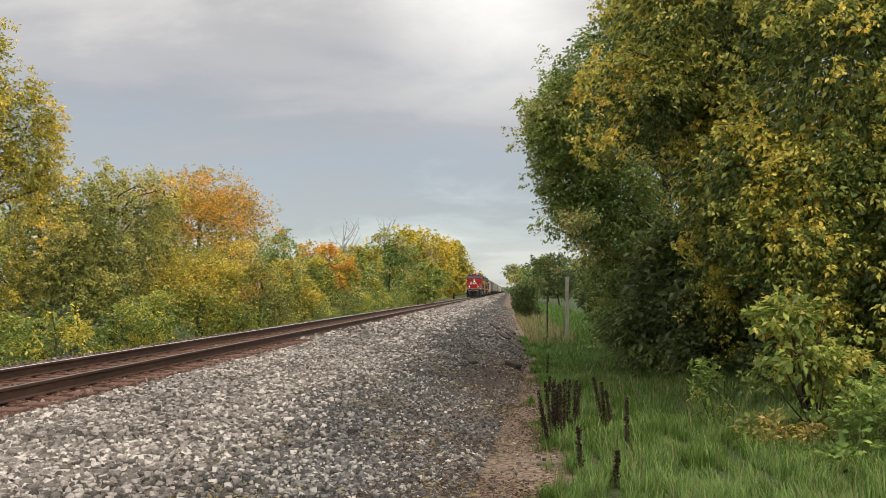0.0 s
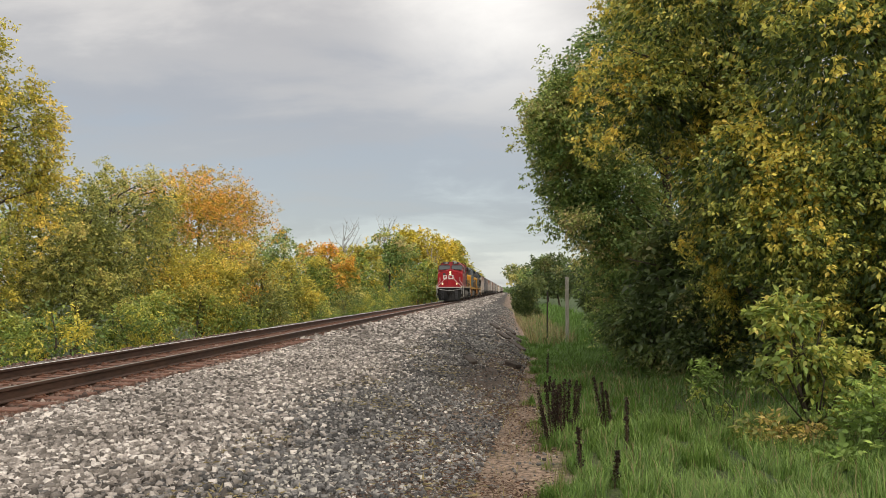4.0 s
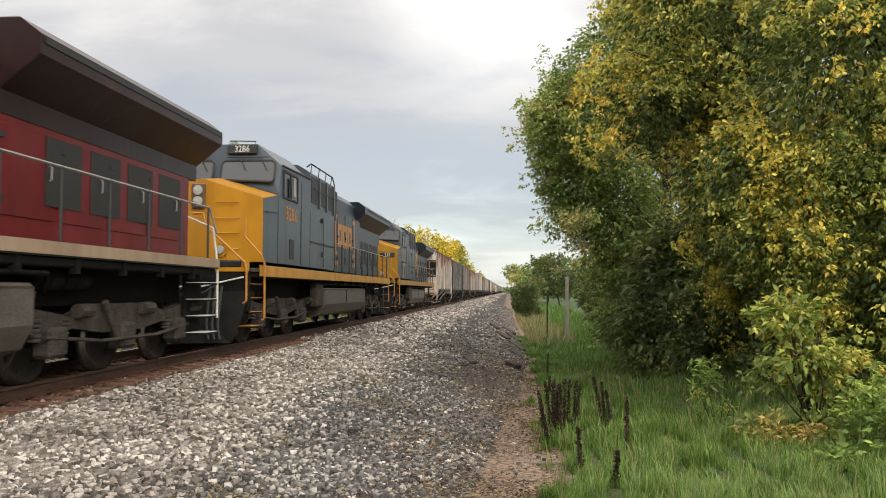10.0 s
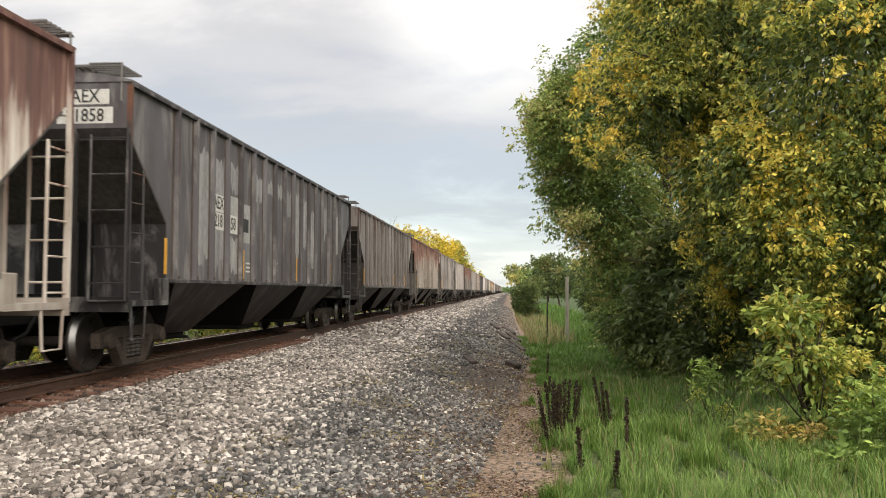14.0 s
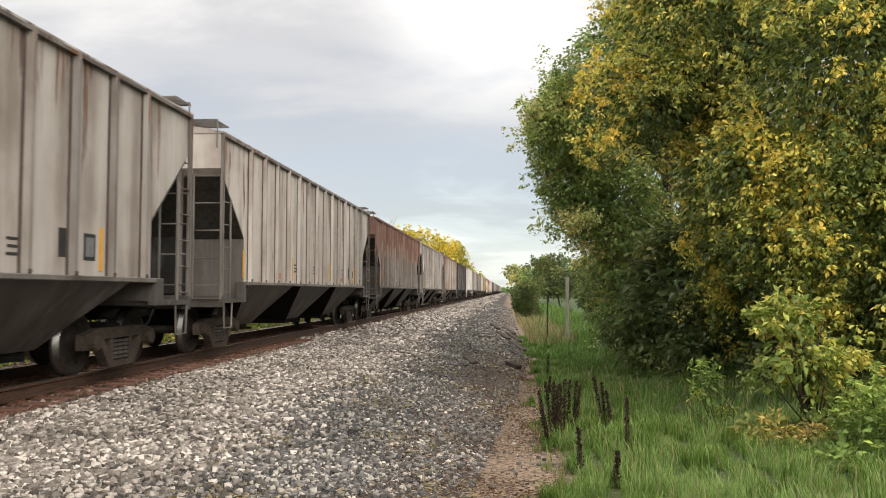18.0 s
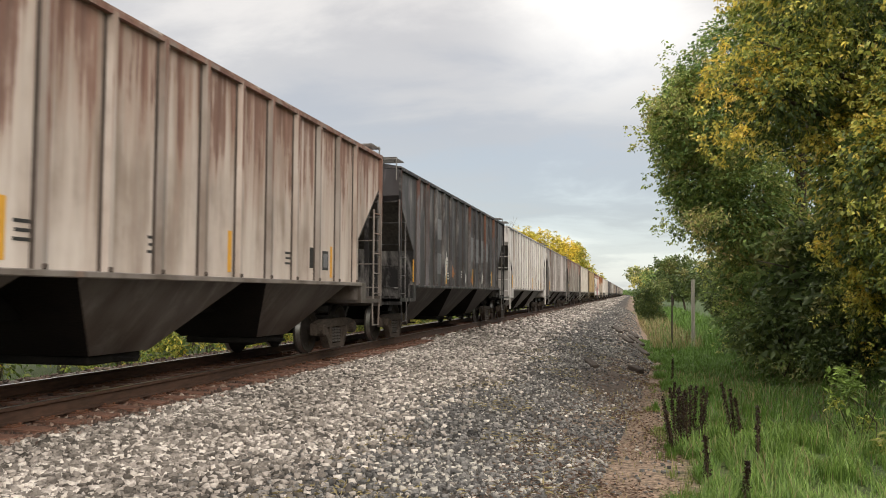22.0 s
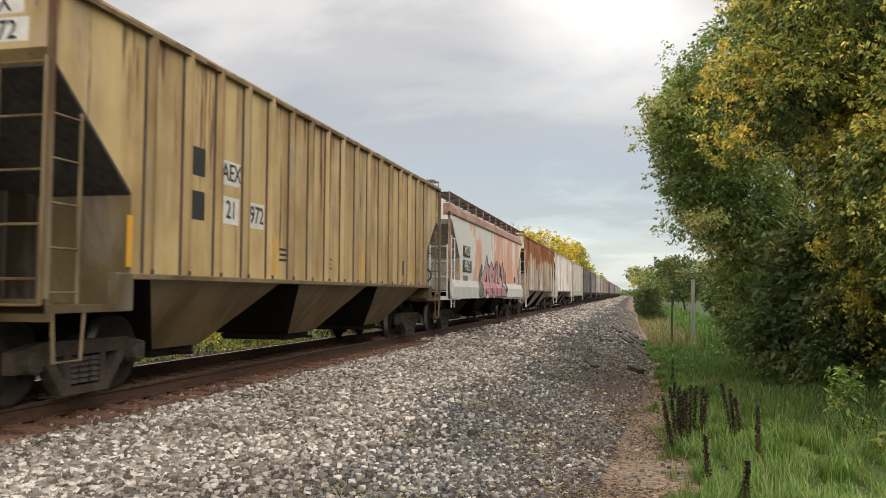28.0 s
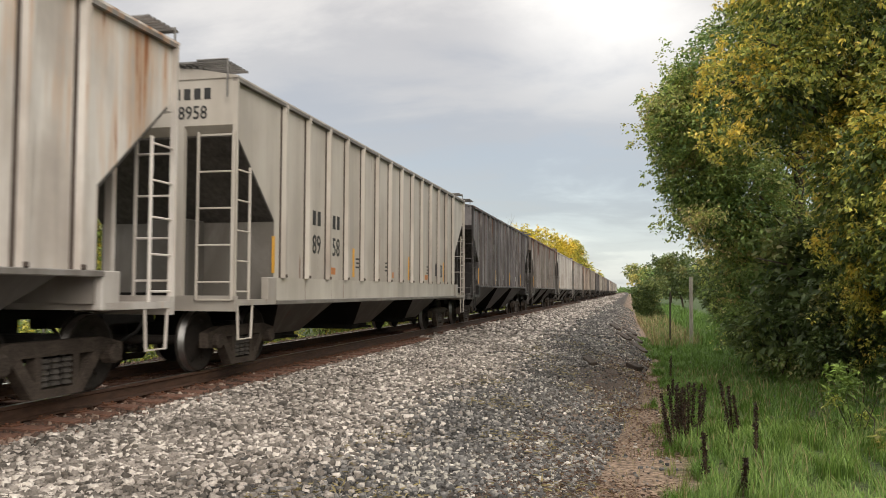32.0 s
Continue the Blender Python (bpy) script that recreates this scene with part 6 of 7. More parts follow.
    for shape, mat, off in (([(14.84, 1.63), (15.02, 1.63), (15.34, 2.4), (15.16, 2.4)], BLACKPAINT, 0.003), ([(14.88, 1.66), (14.99, 1.66), (15.3, 2.37), (15.19, 2.37)], ORANGEMARK, 0.006)):
        sprayed(c, "orange_strip", shape, off, (mat,), "orange strip edged in black")
    for shape in GRAFFITI:
        sprayed(c, "graffiti_shadow", [(a + 0.13, b + 0.06) for a, b in shape], 0.004, (BLACKPAINT,), "dark shadow of a sprayed letter")
    for k, shape in enumerate(GRAFFITI):
        solid = k not in (0, len(GRAFFITI) - 1)
        sprayed(c, "graffiti_fill", shape, 0.007 + 0.001 * (k % 2), (PINK, DEEPPINK) if solid else (PATCHGREY,), "pink sprayed letter shape")
        edge_line(c, shape, 0.05, 0.011, BLACKPAINT)
    for shape in GRAFFITI_HOLES:
        sprayed(c, "graffiti_gap", shape, 0.0125, (BLACKPAINT,), "dark gap inside a sprayed letter")
    for shape in GRAFFITI_SHINE:
        sprayed(c, "graffiti_highlight", shape, 0.0125, (WHITEPAINT,), "white sprayed highlight")
    decal(c, "reflective_strip", 1.2, 1.32, 1.5, 2.1, YELLOWTAPE, "", 0.03, 1.56)


RUST_KIND = {0: PAINT_RED, 12: PAINT_BROWN, 16: PAINT_ORANGE, 3: PAINT_BROWN, 6: PAINT_BROWN, 8: PAINT_BROWN, 1: PAINT_DARK, 9: PAINT_DARK, 19: PAINT_DARK,  17: PAINT_ORANGE}
BAY_SHADE = {0: 0.6, 1: 0.12, 2: 0.08, 9: 0.2, 13: 0.5, 14: 0.35, 16: 0.55, 17: 0.14}        # share of paint colour left on the shaded chutes' sides
END_WALL_SHADE = {0: 0.85, 7: 0.6, 10: 0.6, 16: 0.6, 17: 0.5, 18: 0.3}      # and on the end walls, darkened for the gap's shade
OWNER = {0: ("FU", "RX"), 16: ("DJ", "TX"), 17: ("MO", "CX")}
END_OWNER = {0: "FURX", 1: "AEX", 14: "AEX"}
# Ribs darker than their panels, for dirt and for their shadow lines.
RIB_SHADES = ((0.5, 0.62, 0.75, 0.85), (0.7, 0.8, 0.92), (0.62, 0.75, 0.88), (0.55, 0.7, 0.9))
EVEN_RIBS = (10, 13, 17, 18)
LIT_ENDS = (0, 10, 16, 17, 18)


def build_cars():
    first = {"plain": RIBBED, "smooth": SMOOTH, "dense": DENSE}
    used, bare, made = set(), [], []
    for k, (colour, *_) in enumerate(CARS):
        kind = "smooth" if colour == "smooth" else "dense" if k in (1, 6, 14, 17) else "plain"
        bare.append(copy_thing(first[kind], pose(0, 0, 0)) if kind in used else first[kind])
        used.add(kind)
    wall = CAR_W - 0.07
    for i, (colour, rust, number, label) in enumerate(CARS):
        smooth = colour == "smooth"
        if not smooth and i != 14:
            mean = sum(colour) / 3
            colour = tuple(0.62 * c + 0.38 * mean for c in colour)
        car = bare[i]
        tagged(car, label, "hopper car", "hopper cars of the train")
        made.append(car)
        MOVING.append((car, 234.0 + 18.17 * i))
        car_random = random.Random(i)
        ink = WHITEPAINT if not smooth and colour[0] < 0.2 else BLACKPAINT
        if not smooth:
            for ob in car.children_recursive:
                if ob.type == "MESH" and ob.data.materials and ob.data.materials[0] == PAINT:
                    kind = ob.name.split(".")[0]
                    dim = BAY_SHADE.get(i, 0.15) if ob.name.startswith("hopper_bay") else END_WALL_SHADE.get(i, 0.25) if ob.name.startswith(("slope", "end_wall")) else 1.0
                    jitter = car_random.uniform(0.92, 1.06)
                    if ob.name.startswith("rib"):
                        jitter = car_random.choice((0.95, 1.0, 1.05) if i in EVEN_RIBS else RIB_SHADES[i % 4])
                        more = car_random.choice((0.0, 0.0, 0.05, 0.2))
                        if i == 9 and car_random.random() < 0.35:
                            more, jitter = 0.75, 2.2
                    else:
                        more = 0.0
                    # Car ends darkened for the shaded gap; posts and ladders also rust more.
                    if kind in ("corner_post", "side_ladder", "end_post", "stirrup_step", "end_ladder", "rung") and i not in LIT_ENDS:
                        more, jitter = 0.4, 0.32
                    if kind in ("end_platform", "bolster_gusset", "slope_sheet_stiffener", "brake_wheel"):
                        jitter = 0.7 if i in LIT_ENDS else 0.16
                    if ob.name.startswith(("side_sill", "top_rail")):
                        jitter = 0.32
                    warm = (1.015, 1.0, 1.0) if colour[0] > 0.2 else (1.0, 0.985, 1.07)
                    if i in RUST_KIND and kind != "hopper_bay":
                        ob.material_slots[0].link = "OBJECT"
                        ob.material_slots[0].material = RUST_KIND[i]
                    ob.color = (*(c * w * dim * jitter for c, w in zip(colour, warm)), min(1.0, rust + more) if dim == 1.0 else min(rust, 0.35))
        if i < 24 and not smooth:
            for y in (1.42, 5.3, 9.6, 13.6):
                part("reflective_strip", STRIP, None, car, "orange-yellow reflective strip", pose(0, y, 0))
        if i == 18:
            skirt = part("side_skirt", boxed(CAR_W - 0.11, CAR_W - 0.066, 1.3, CAR_L - 1.3, 1.0, 1.4), PAINT, car)
            skirt.color = (*colour, rust)
            for ob in car.children:
                if ob.name.startswith("side_sill"):
                    ob.location.z -= 0.36
        if number and not smooth:
            x = (1.602 if smooth else wall) + 0.004
            size = 3 if i == 17 else (1 if len(number) == 2 else 2)
            pairs = [number[max(0, k - size):k] for k in range(len(number), 0, -size)][::-1]
            for k, two in enumerate(pairs):
                y = 2.25 + 1.0077 * (k + (1 if len(pairs) < 3 or i == 14 else 0)) if i not in (11, 17) else (2.98 + 0.819 * k if i == 17 else 2.3 + 0.75 * k)
                if i in (1, 14):
                    continue
                if i == 16 and k:
                    part("white_panel", block(wall, y - 0.36, y + 0.36, 1.78, 2.72 if k < 2 else 2.24, 0.003), WHITEPAINT, car, "white lettering panel")
                    part("grey_panel", block(wall, y - 0.36, y + 0.36, 2.73 if k < 2 else 2.25, 3.1 if k else 3.0, 0.002), SILVER, car, "old number painted over in grey")
                part("number", words(two, 0.34 if size < 3 else 0.26, ink), None, car, "stencilled digits of the car number", Matrix.Translation((x, y, 2.0)) @ SIDE)
                if k < 2 and i in OWNER:
                    part("reporting_mark", words(OWNER[i][k], 0.34 if size < 3 else 0.26, ink), None, car, "stencilled owner mark", Matrix.Translation((x, y, 2.49)) @ SIDE)
                elif k < 2:
                    for u in (-0.19, 0.04):
                        part("reporting_mark", block(x - 0.003, y + u, y + u + 0.14, 2.36, 2.62), ink, car, "stencilled owner mark as a plain bar")
            if i in (1, 14):
                for z0, z1, w in ((3.62, 3.86, 0.42), (3.9, 4.12, 0.36)):
                    part("end_plate", boxed(0.9 - w, 0.9 + w, -0.003, 0.001, z0, z1), WHITEPAINT, car, "white plate on the end wall")
            if i in (0, 16):
                part("end_panel", boxed(-wall + 0.01, wall - 0.01, -0.004, 0.001, 3.56, 4.2), PAINT, car, "pale end panel with light rust").color = (0.6, 0.54, 0.43, 0.25) if i else (0.6, 0.57, 0.51, 0.4)
            if i in (16, 17):
                part("end_plate", boxed(0.93, 1.43, -0.008, -0.003, 3.72, 4.08), WHITEPAINT, car, "white plate on the end wall")
                part("end_number", words(number, 0.115, BLACKPAINT), None, car, at=Matrix.Translation((1.18, -0.01, 3.81)) @ FRONT)
                part("end_mark", words("".join(OWNER[i]), 0.125, BLACKPAINT), None, car, at=Matrix.Translation((1.18, -0.01, 3.98)) @ FRONT)
                continue
            part("end_number", words(number, 0.19, BLACKPAINT if i in (1, 14) else ink), None, car, at=Matrix.Translation((0.9, -0.006, 3.73)) @ FRONT)
            if i in END_OWNER:
                part("end_mark", words(END_OWNER[i], 0.19, BLACKPAINT if i in (1, 14) else ink), None, car, at=Matrix.Translation((0.9, -0.006, 4.01)) @ FRONT)
                continue
            for u in range(4):
                part("end_mark", boxed(0.6 + u * 0.16, 0.7 + u * 0.16, -0.007, -0.002, 3.93, 4.09), ink, car)
    return made


ALL_CARS = build_cars()
car_details(ALL_CARS)


def locomotive(body, nose_c, hood_c, stripe_c, lit, number, label, rails_mat, tall=False, low_boards=False):
    """A wide-cab six-axle diesel; the foot of the nose is the origin, the hood trails along +y."""
    car = tagged(empty("locomotive"), label, "locomotive", "locomotives at the head of the train")

    def painted(name, bm, colour, lab="", parent=None, at=None):
        ob = part(name, bm, PAINT_L, parent or car, lab, at)
        ob.color = (*colour, 0.02)
        return ob

    # nose
    bm = bmesh.new()
    f0 = [(-1.5, 1.86), (1.5, 1.86), (1.5, 3.3), (0.14, 3.74), (-0.14, 3.74), (-1.5, 3.3)]
    f1 = [(-1.5, 1.86), (1.5, 1.86), (1.5, 3.5), (0.14, 3.92), (-0.14, 3.92), (-1.5, 3.5)]
    a, b = [bm.verts.new((x, 0.0, z)) for x, z in f0], [bm.verts.new((x, 1.2, z)) for x, z in f1]
    for j in range(6):
        bm.faces.new((a[j], a[(j + 1) % 6], b[(j + 1) % 6], b[j]))
    bm.faces.new(a[::-1]), bm.faces.new(b)
    painted("nose", bm, nose_c)
    for s in (-1, 1):
        side = prismed([(0.012, 1.86), (1.2, 1.86), (1.2, 3.49), (0.012, 3.29)], min(s * 1.495, s * 1.508), max(s * 1.495, s * 1.508))
        painted("nose_side", side, body)
    # cab
    bm = bmesh.new()
    def ring(y, z1, z2, w=1.52):
        return [bm.verts.new(p) for p in ((-w, y, 1.86), (w, y, 1.86), (w, y, z1), (0.92, y, z2), (-0.92, y, z2), (-w, y, z1))]
    rs = [ring(1.18, 3.55, 3.72), ring(1.42, 4.24, 4.78), ring(4.3, 4.28, 4.82), ring(4.35, 4.24, 4.78)]
    for r0, r1 in zip(rs, rs[1:]):
        for j in range(6):
            bm.faces.new((r0[j], r0[(j + 1) % 6], r1[(j + 1) % 6], r1[j]))
    bm.faces.new(rs[0][::-1]), bm.faces.new(rs[-1])
    cab = painted("cab", bm, body)
    lean = math.degrees(math.atan2(0.24, 0.8))
    for s in (-1, 1):
        m = pose(s * 0.74, 1.205, 4.1, -lean)
        pane = [(u * s, w) for u, w in ((-0.62, -0.17), (-0.56, -0.23), (0.6, -0.29), (0.66, -0.23), (0.66, 0.16), (0.58, 0.24), (-0.56, 0.24), (-0.62, 0.18))]
        part("windshield", prismed(pane, -0.012, 0.03, "y"), GLASS, cab, "dark windshield pane", m)
        fr = bmesh.new()
        for (u0, w0), (u1, w1) in zip(pane, pane[1:] + pane[:1]):
            tube(fr, [(u0 * 1.03, -0.012, w0 * 1.06), (u1 * 1.03, -0.012, w1 * 1.06)], 0.026, 6)
        part("windshield_gasket", fr, BLACKPAINT, cab, at=m)
        part("sun_visor", tubed([(-0.5 * s, -0.06, 0.33), (0.5 * s, -0.06, 0.33)], 0.016, 5), BLACKPAINT, cab, at=m)
        for u in (-0.2, 0.32):
            part("wiper", tubed([(u, -0.05, 0.3), (u + 0.16, -0.06, 0.0)], 0.013, 5), BLACKPAINT, cab, at=m)
        bx, by, bz = (s * 0.98, -0.03, 3.0) if low_boards else (s * 0.58, 1.28, 4.635)
        brd = part("number_board", boxed(bx - 0.36, bx + 0.36, by, by + 0.22, bz - 0.115, bz + 0.115, 0.02), BLACKPAINT, cab, "black number board with white numerals")
        part("road_number", words(number, 0.155, WHITEPAINT), None, brd, at=Matrix.Translation((bx, by - 0.004, bz)) @ FRONT)
        for y0, y1 in ((1.62, 2.2), (2.3, 2.9)):
            x = s * 1.522
            part("side_window", boxed(min(x, x + s * 0.012), max(x, x + s * 0.012), y0, y1, 3.46, 4.1, 0.01), DARKGLASS, cab)
            fr = bmesh.new()
            for u0, u1, z0, z1 in ((y0 - 0.05, y1 + 0.05, 4.12, 4.17), (y0 - 0.05, y1 + 0.05, 3.47, 3.52), (y0 - 0.05, y0, 3.52, 4.12), (y1, y1 + 0.05, 3.52, 4.12)):
                box(fr, min(x, x + s * 0.03), max(x, x + s * 0.03), u0, u1, z0, z1)
            part("window_frame", fr, BLACKPAINT, cab)
        part("mirror", boxed(s * 1.62 - 0.02, s * 1.62 + 0.02, 2.2, 2.38, 3.55, 4.05, 0.02), SILVER, cab)
        part("cab_vent", boxed(s * 1.525 - 0.01, s * 1.525 + 0.01, 2.2, 2.6, 2.0, 2.5), BLACKPAINT, cab)
        part("side_number", words(number, 0.34, rails_mat), None, cab, at=(Matrix.Translation((1.526, 2.36, 3.12)) @ SIDE @ Matrix.Diagonal((1.35, 1, 1, 1))) if s > 0 else (Matrix.Translation((-1.526, 2.6, 3.05)) @ Matrix.Rotation(math.pi, 4, "Z") @ SIDE))
    part("horn", tubed([(0.2, 2.3, 4.74), (0.2, 2.0, 4.86), (0.2, 1.8, 4.86)], 0.05, 8, 0.09), SILVER, cab)
    # equipment section behind the cab, black plates standing for the shade inside its louvres
    eq = painted("equipment_cab", prismed([(-1.5, 1.86), (1.5, 1.86), (1.5, 4.5), (1.15, 4.72), (-1.15, 4.72), (-1.5, 4.5)], 4.36, 7.6, "y"), body)
    for s in (-1, 1):
        for k in range(3):
            y = 4.55 + k * 0.98
            part("louvre", boxed(s * 1.503 - 0.01, s * 1.503 + 0.01, y, y + 0.84, 3.68, 4.42), BLACKPAINT, eq)
            part("louvre_post", boxed(s * 1.52 - 0.025, s * 1.52 + 0.025, y + 0.84, y + 0.96, 3.58, 4.48), PAINT_L, eq).color = (*body, 0.1)
        part("louvre_rail", tubed([(s * 1.62, 4.4, 4.05), (s * 1.62, 7.5, 4.05)], 0.018, 5), BLACKPAINT, eq)
        part("roof_handrail", tubed([(s * 1.4, 4.4, 4.66), (s * 1.5, 4.5, 4.76), (s * 1.5, 7.3, 4.76), (s * 1.52, 7.55, 4.5), (s * 1.3, 7.75, 3.4), (s * 1.1, 7.8, 2.9)], 0.022, 6), BLACKPAINT, eq)
        for y in (4.6, 5.5, 6.4, 7.2):
            part("rail_post", tubed([(s * 1.46, y, 4.48), (s * 1.5, y, 4.76)], 0.014, 5), BLACKPAINT, eq)
        part("door_seam", boxed(s * 1.505 - 0.012, s * 1.505 + 0.012, 4.45, 7.5, 2.55, 2.6), BLACKPAINT, eq)
    for s in (-1, 1):
        for y in (3.3, 4.33, 6.0, 7.58):
            part("panel_seam", boxed(s * 1.52 - 0.004, s * 1.52 + 0.006, y, y + 0.03, 1.9, 3.4) if s > 0 else boxed(-1.526, -1.516, y, y + 0.03, 1.9, 3.4), BLACKPAINT, eq)
        for z in (2.2, 3.2):
            part("door_latch", boxed(s * 1.53 - 0.02, s * 1.53 + 0.02, 5.8, 5.9, z, z + 0.14, 0.005), BLACKPAINT, eq)
    # long hood
    hw, ht = (1.22, 4.62) if tall else (1.05, 4.28)
    hood = painted("long_hood", prismed([(-1.05, 1.86), (1.05, 1.86), (1.05, 4.1), (0.75, 4.34), (-0.75, 4.34), (-1.05, 4.1)], 13.6, 19.2, "y"), hood_c)
    painted("engine_hood", prismed([(-hw, 1.86), (hw, 1.86), (hw, ht - 0.28), (hw - 0.3, ht), (-hw + 0.3, ht), (-hw, ht - 0.28)], 7.6, 13.62, "y"), hood_c)
    for s in (-1, 1):
        for k in range(8):
            y = 8.0 + k * 1.35
            w = hw if y + 1.2 < 13.6 else 1.05
            part("hood_door", boxed(s * w - 0.012, s * w + 0.016, y, y + 1.2, 2.1, 3.9 if y < 12.4 else 3.2, 0.01) if s > 0 else boxed(-w - 0.016, -w + 0.012, y, y + 1.2, 2.1, 3.9 if y < 12.4 else 3.2, 0.01), PAINT_L, hood).color = (*hood_c, 0.03)
        for k in range(4):
            y = 14.4 + k * 1.15
            part("hood_grille", boxed(s * 1.055 - 0.02, s * 1.055 + 0.02, y, y + 0.9, 2.3, 3.2), BLACKPAINT, hood)
    stack = tubed([(0.0, 12.3, ht - 0.1), (0.0, 12.3, ht + 0.22)], 0.42, 14)
    lip = tube(stack, [(0.0, 12.3, ht + 0.16), (0.0, 12.3, ht + 0.24)], 0.46, 14)
    part("exhaust_stack", lip, BLACKPAINT, hood)
    part("blower_housing", prismed([(-1.4, 3.5), (1.4, 3.5), (1.44, 4.4), (1.2, 4.62), (-1.2, 4.62), (-1.44, 4.4)], 7.6, 8.35, "y"), BLACKPAINT, eq)
    part("dynamic_brake_box", boxed(-0.8, 0.8, 8.6, 11.4, ht - 0.06, ht + 0.12, 0.04), PAINT_L, hood).color = (*hood_c, 0.1)
    # flared radiator
    rt = 4.6 if tall else 4.42
    rad = prismed([(-1.06, 3.3), (1.06, 3.3), (1.06, rt - 0.84), (1.56, rt - 0.44), (1.56, rt - 0.2), (1.3, rt), (-1.3, rt), (-1.56, rt - 0.2), (-1.56, rt - 0.44), (-1.06, rt - 0.84)], 12.9 if tall else 13.4, 19.55, "y")
    radiator = painted("radiator", rad, (0.024, 0.009, 0.009) if lit else tuple(c * 0.6 for c in hood_c), "dark flared radiator housing")
    for s in (-1, 1):
        part("radiator_grille", boxed(s * 1.56 - 0.012, s * 1.56 + 0.012, 13.5, 19.5, rt - 0.3, rt - 0.22), BLACKPAINT, radiator)
    # hinges, gutters, roof fittings and conduit
    hinge = bm_mesh("hinge", boxed(-0.012, 0.02, -0.05, 0.05, -0.04, 0.04, 0.006), BLACKPAINT)
    for k in range(8):
        y = 8.0 + k * 1.35
        w = hw if y + 1.2 < 13.6 else 1.05
        for z in (2.3, 3.05):
            part("hinge", hinge, None, hood, at=pose(w + 0.016, y + 0.06, z))
        part("door_handle", tubed([(w + 0.02, y + 1.1, 2.62), (w + 0.05, y + 1.1, 2.64), (w + 0.05, y + 1.1, 2.8), (w + 0.02, y + 1.1, 2.82)], 0.012, 5), SILVER, hood)
    for s in (-1, 1):
        part("rain_gutter", tubed([(s * 1.53, 1.5, 4.26), (s * 1.535, 4.3, 4.3)], 0.022, 5), BLACKPAINT, cab)
        part("roof_grab_rail", tubed([(s * 0.2, 1.5, 4.76), (s * 0.2, 1.5, 4.88), (s * 0.85, 1.5, 4.86), (s * 0.85, 1.5, 4.74)], 0.014, 5), BLACKPAINT, cab)
        part("cab_door_seam", boxed(min(s * 1.519, s * 1.526), max(s * 1.519, s * 1.526), 3.35, 3.38, 1.9, 4.1), BLACKPAINT, cab)
        part("conduit", tubed([(s * 1.4, 5.9, 1.42), (s * 1.42, 13.9, 1.42), (s * 1.2, 14.2, 1.2)], 0.035, 6), GRIME_SHADE, car)
        part("battery_box", boxed(s * 1.3 - 0.12, s * 1.3 + 0.12, 5.7, 6.5, 0.75, 1.45, 0.03), TRUCKGREY, car)
        part("grab_iron", tubed([(s * 1.5, 0.15, 3.0), (s * 1.56, 0.15, 3.0), (s * 1.56, 0.95, 3.05), (s * 1.5, 0.95, 3.05)], 0.013, 5), BLACKPAINT, car)
    part("antenna_dome", lathe(bmesh.new(), [(4.8, 0.0), (4.8, 0.22), (4.9, 0.2), (4.94, 0.0)], 12), SILVER, cab, at=Matrix(((0, 0, 1, 0.3), (0, 1, 0, 3.3), (1, 0, 0, 0), (0, 0, 0, 1))))
    door = bmesh.new()
    for x0, x1, z0, z1 in ((-1.22, -1.2, 1.95, 3.55), (-0.35, -0.33, 1.95, 3.55), (-1.22, -0.33, 3.55, 3.57)):
        box(door, x0, x1, -0.024, 0.0, z0, z1)
    part("nose_door_seam", door, BLACKPAINT, car)
    part("door_handle", tubed([(-0.45, -0.02, 2.5), (-0.45, -0.07, 2.5), (-0.45, -0.07, 2.75), (-0.45, -0.02, 2.75)], 0.014, 5), SILVER, car)
    # frame, deck, stripe, tank
    part("underframe", box(boxed(-1.5, 1.5, -0.9, 19.45, 1.5, 1.62, 0.02), -0.9, 0.9, -0.6, 19.2, 1.0, 1.52), GRIME_SHADE, car)
    part("air_reservoir", tubed([(0.95, 5.9, 1.2), (0.95, 6.55, 1.2)], 0.2, 10), GRIME_SHADE, car)
    # Added dark block that closes the gap under the frame, no real part.
    part("truck_shroud", boxed(-0.75, 0.75, 0.4, 19.0, 0.5, 1.05), GRIME_SHADE, car)
    painted("deck", boxed(-1.54, 1.54, -0.93, 19.5, 1.62, 1.70), (0.03, 0.03, 0.03))
    for s in (-1, 1):
        painted("sill_stripe", boxed(min(s * 1.53, s * 1.56), max(s * 1.53, s * 1.56), -0.3, 19.5, 1.64 if lit else 1.53, 1.8 if lit else 1.78), stripe_c, "dirty painted stripe along the sill")
    painted("front_stripe", boxed(-1.5, 1.5, -0.97, -0.92, 1.62, 1.82), (0.62, 0.6, 0.56) if lit else stripe_c)
    tank = prismed([(-1.05, 0.42), (1.05, 0.42), (1.3, 0.52), (1.44, 0.8), (1.44, 1.24), (1.38, 1.3), (-1.38, 1.3), (-1.44, 1.24), (-1.44, 0.8), (-1.3, 0.52)], 6.6, 13.6, "y")
    part("fuel_tank", tank, TANK, car, "dusty grey fuel tank")
    for k in range(9):
        part("sill_bracket", boxed(1.42, 1.52, 7.9 + k * 1.3, 8.0 + k * 1.3, 1.42, 1.62), GRIME_SHADE, car)
    part("tank_band", boxed(1.36, 1.446, 6.62, 13.58, 1.235, 1.26), TRUCKGREY, car)
    part("tank_seam", boxed(1.43, 1.452, 9.9, 9.96, 0.82, 1.24), GRIME_SHADE, car)
    for k in range(4):
        y = 14.0 + k * 0.35
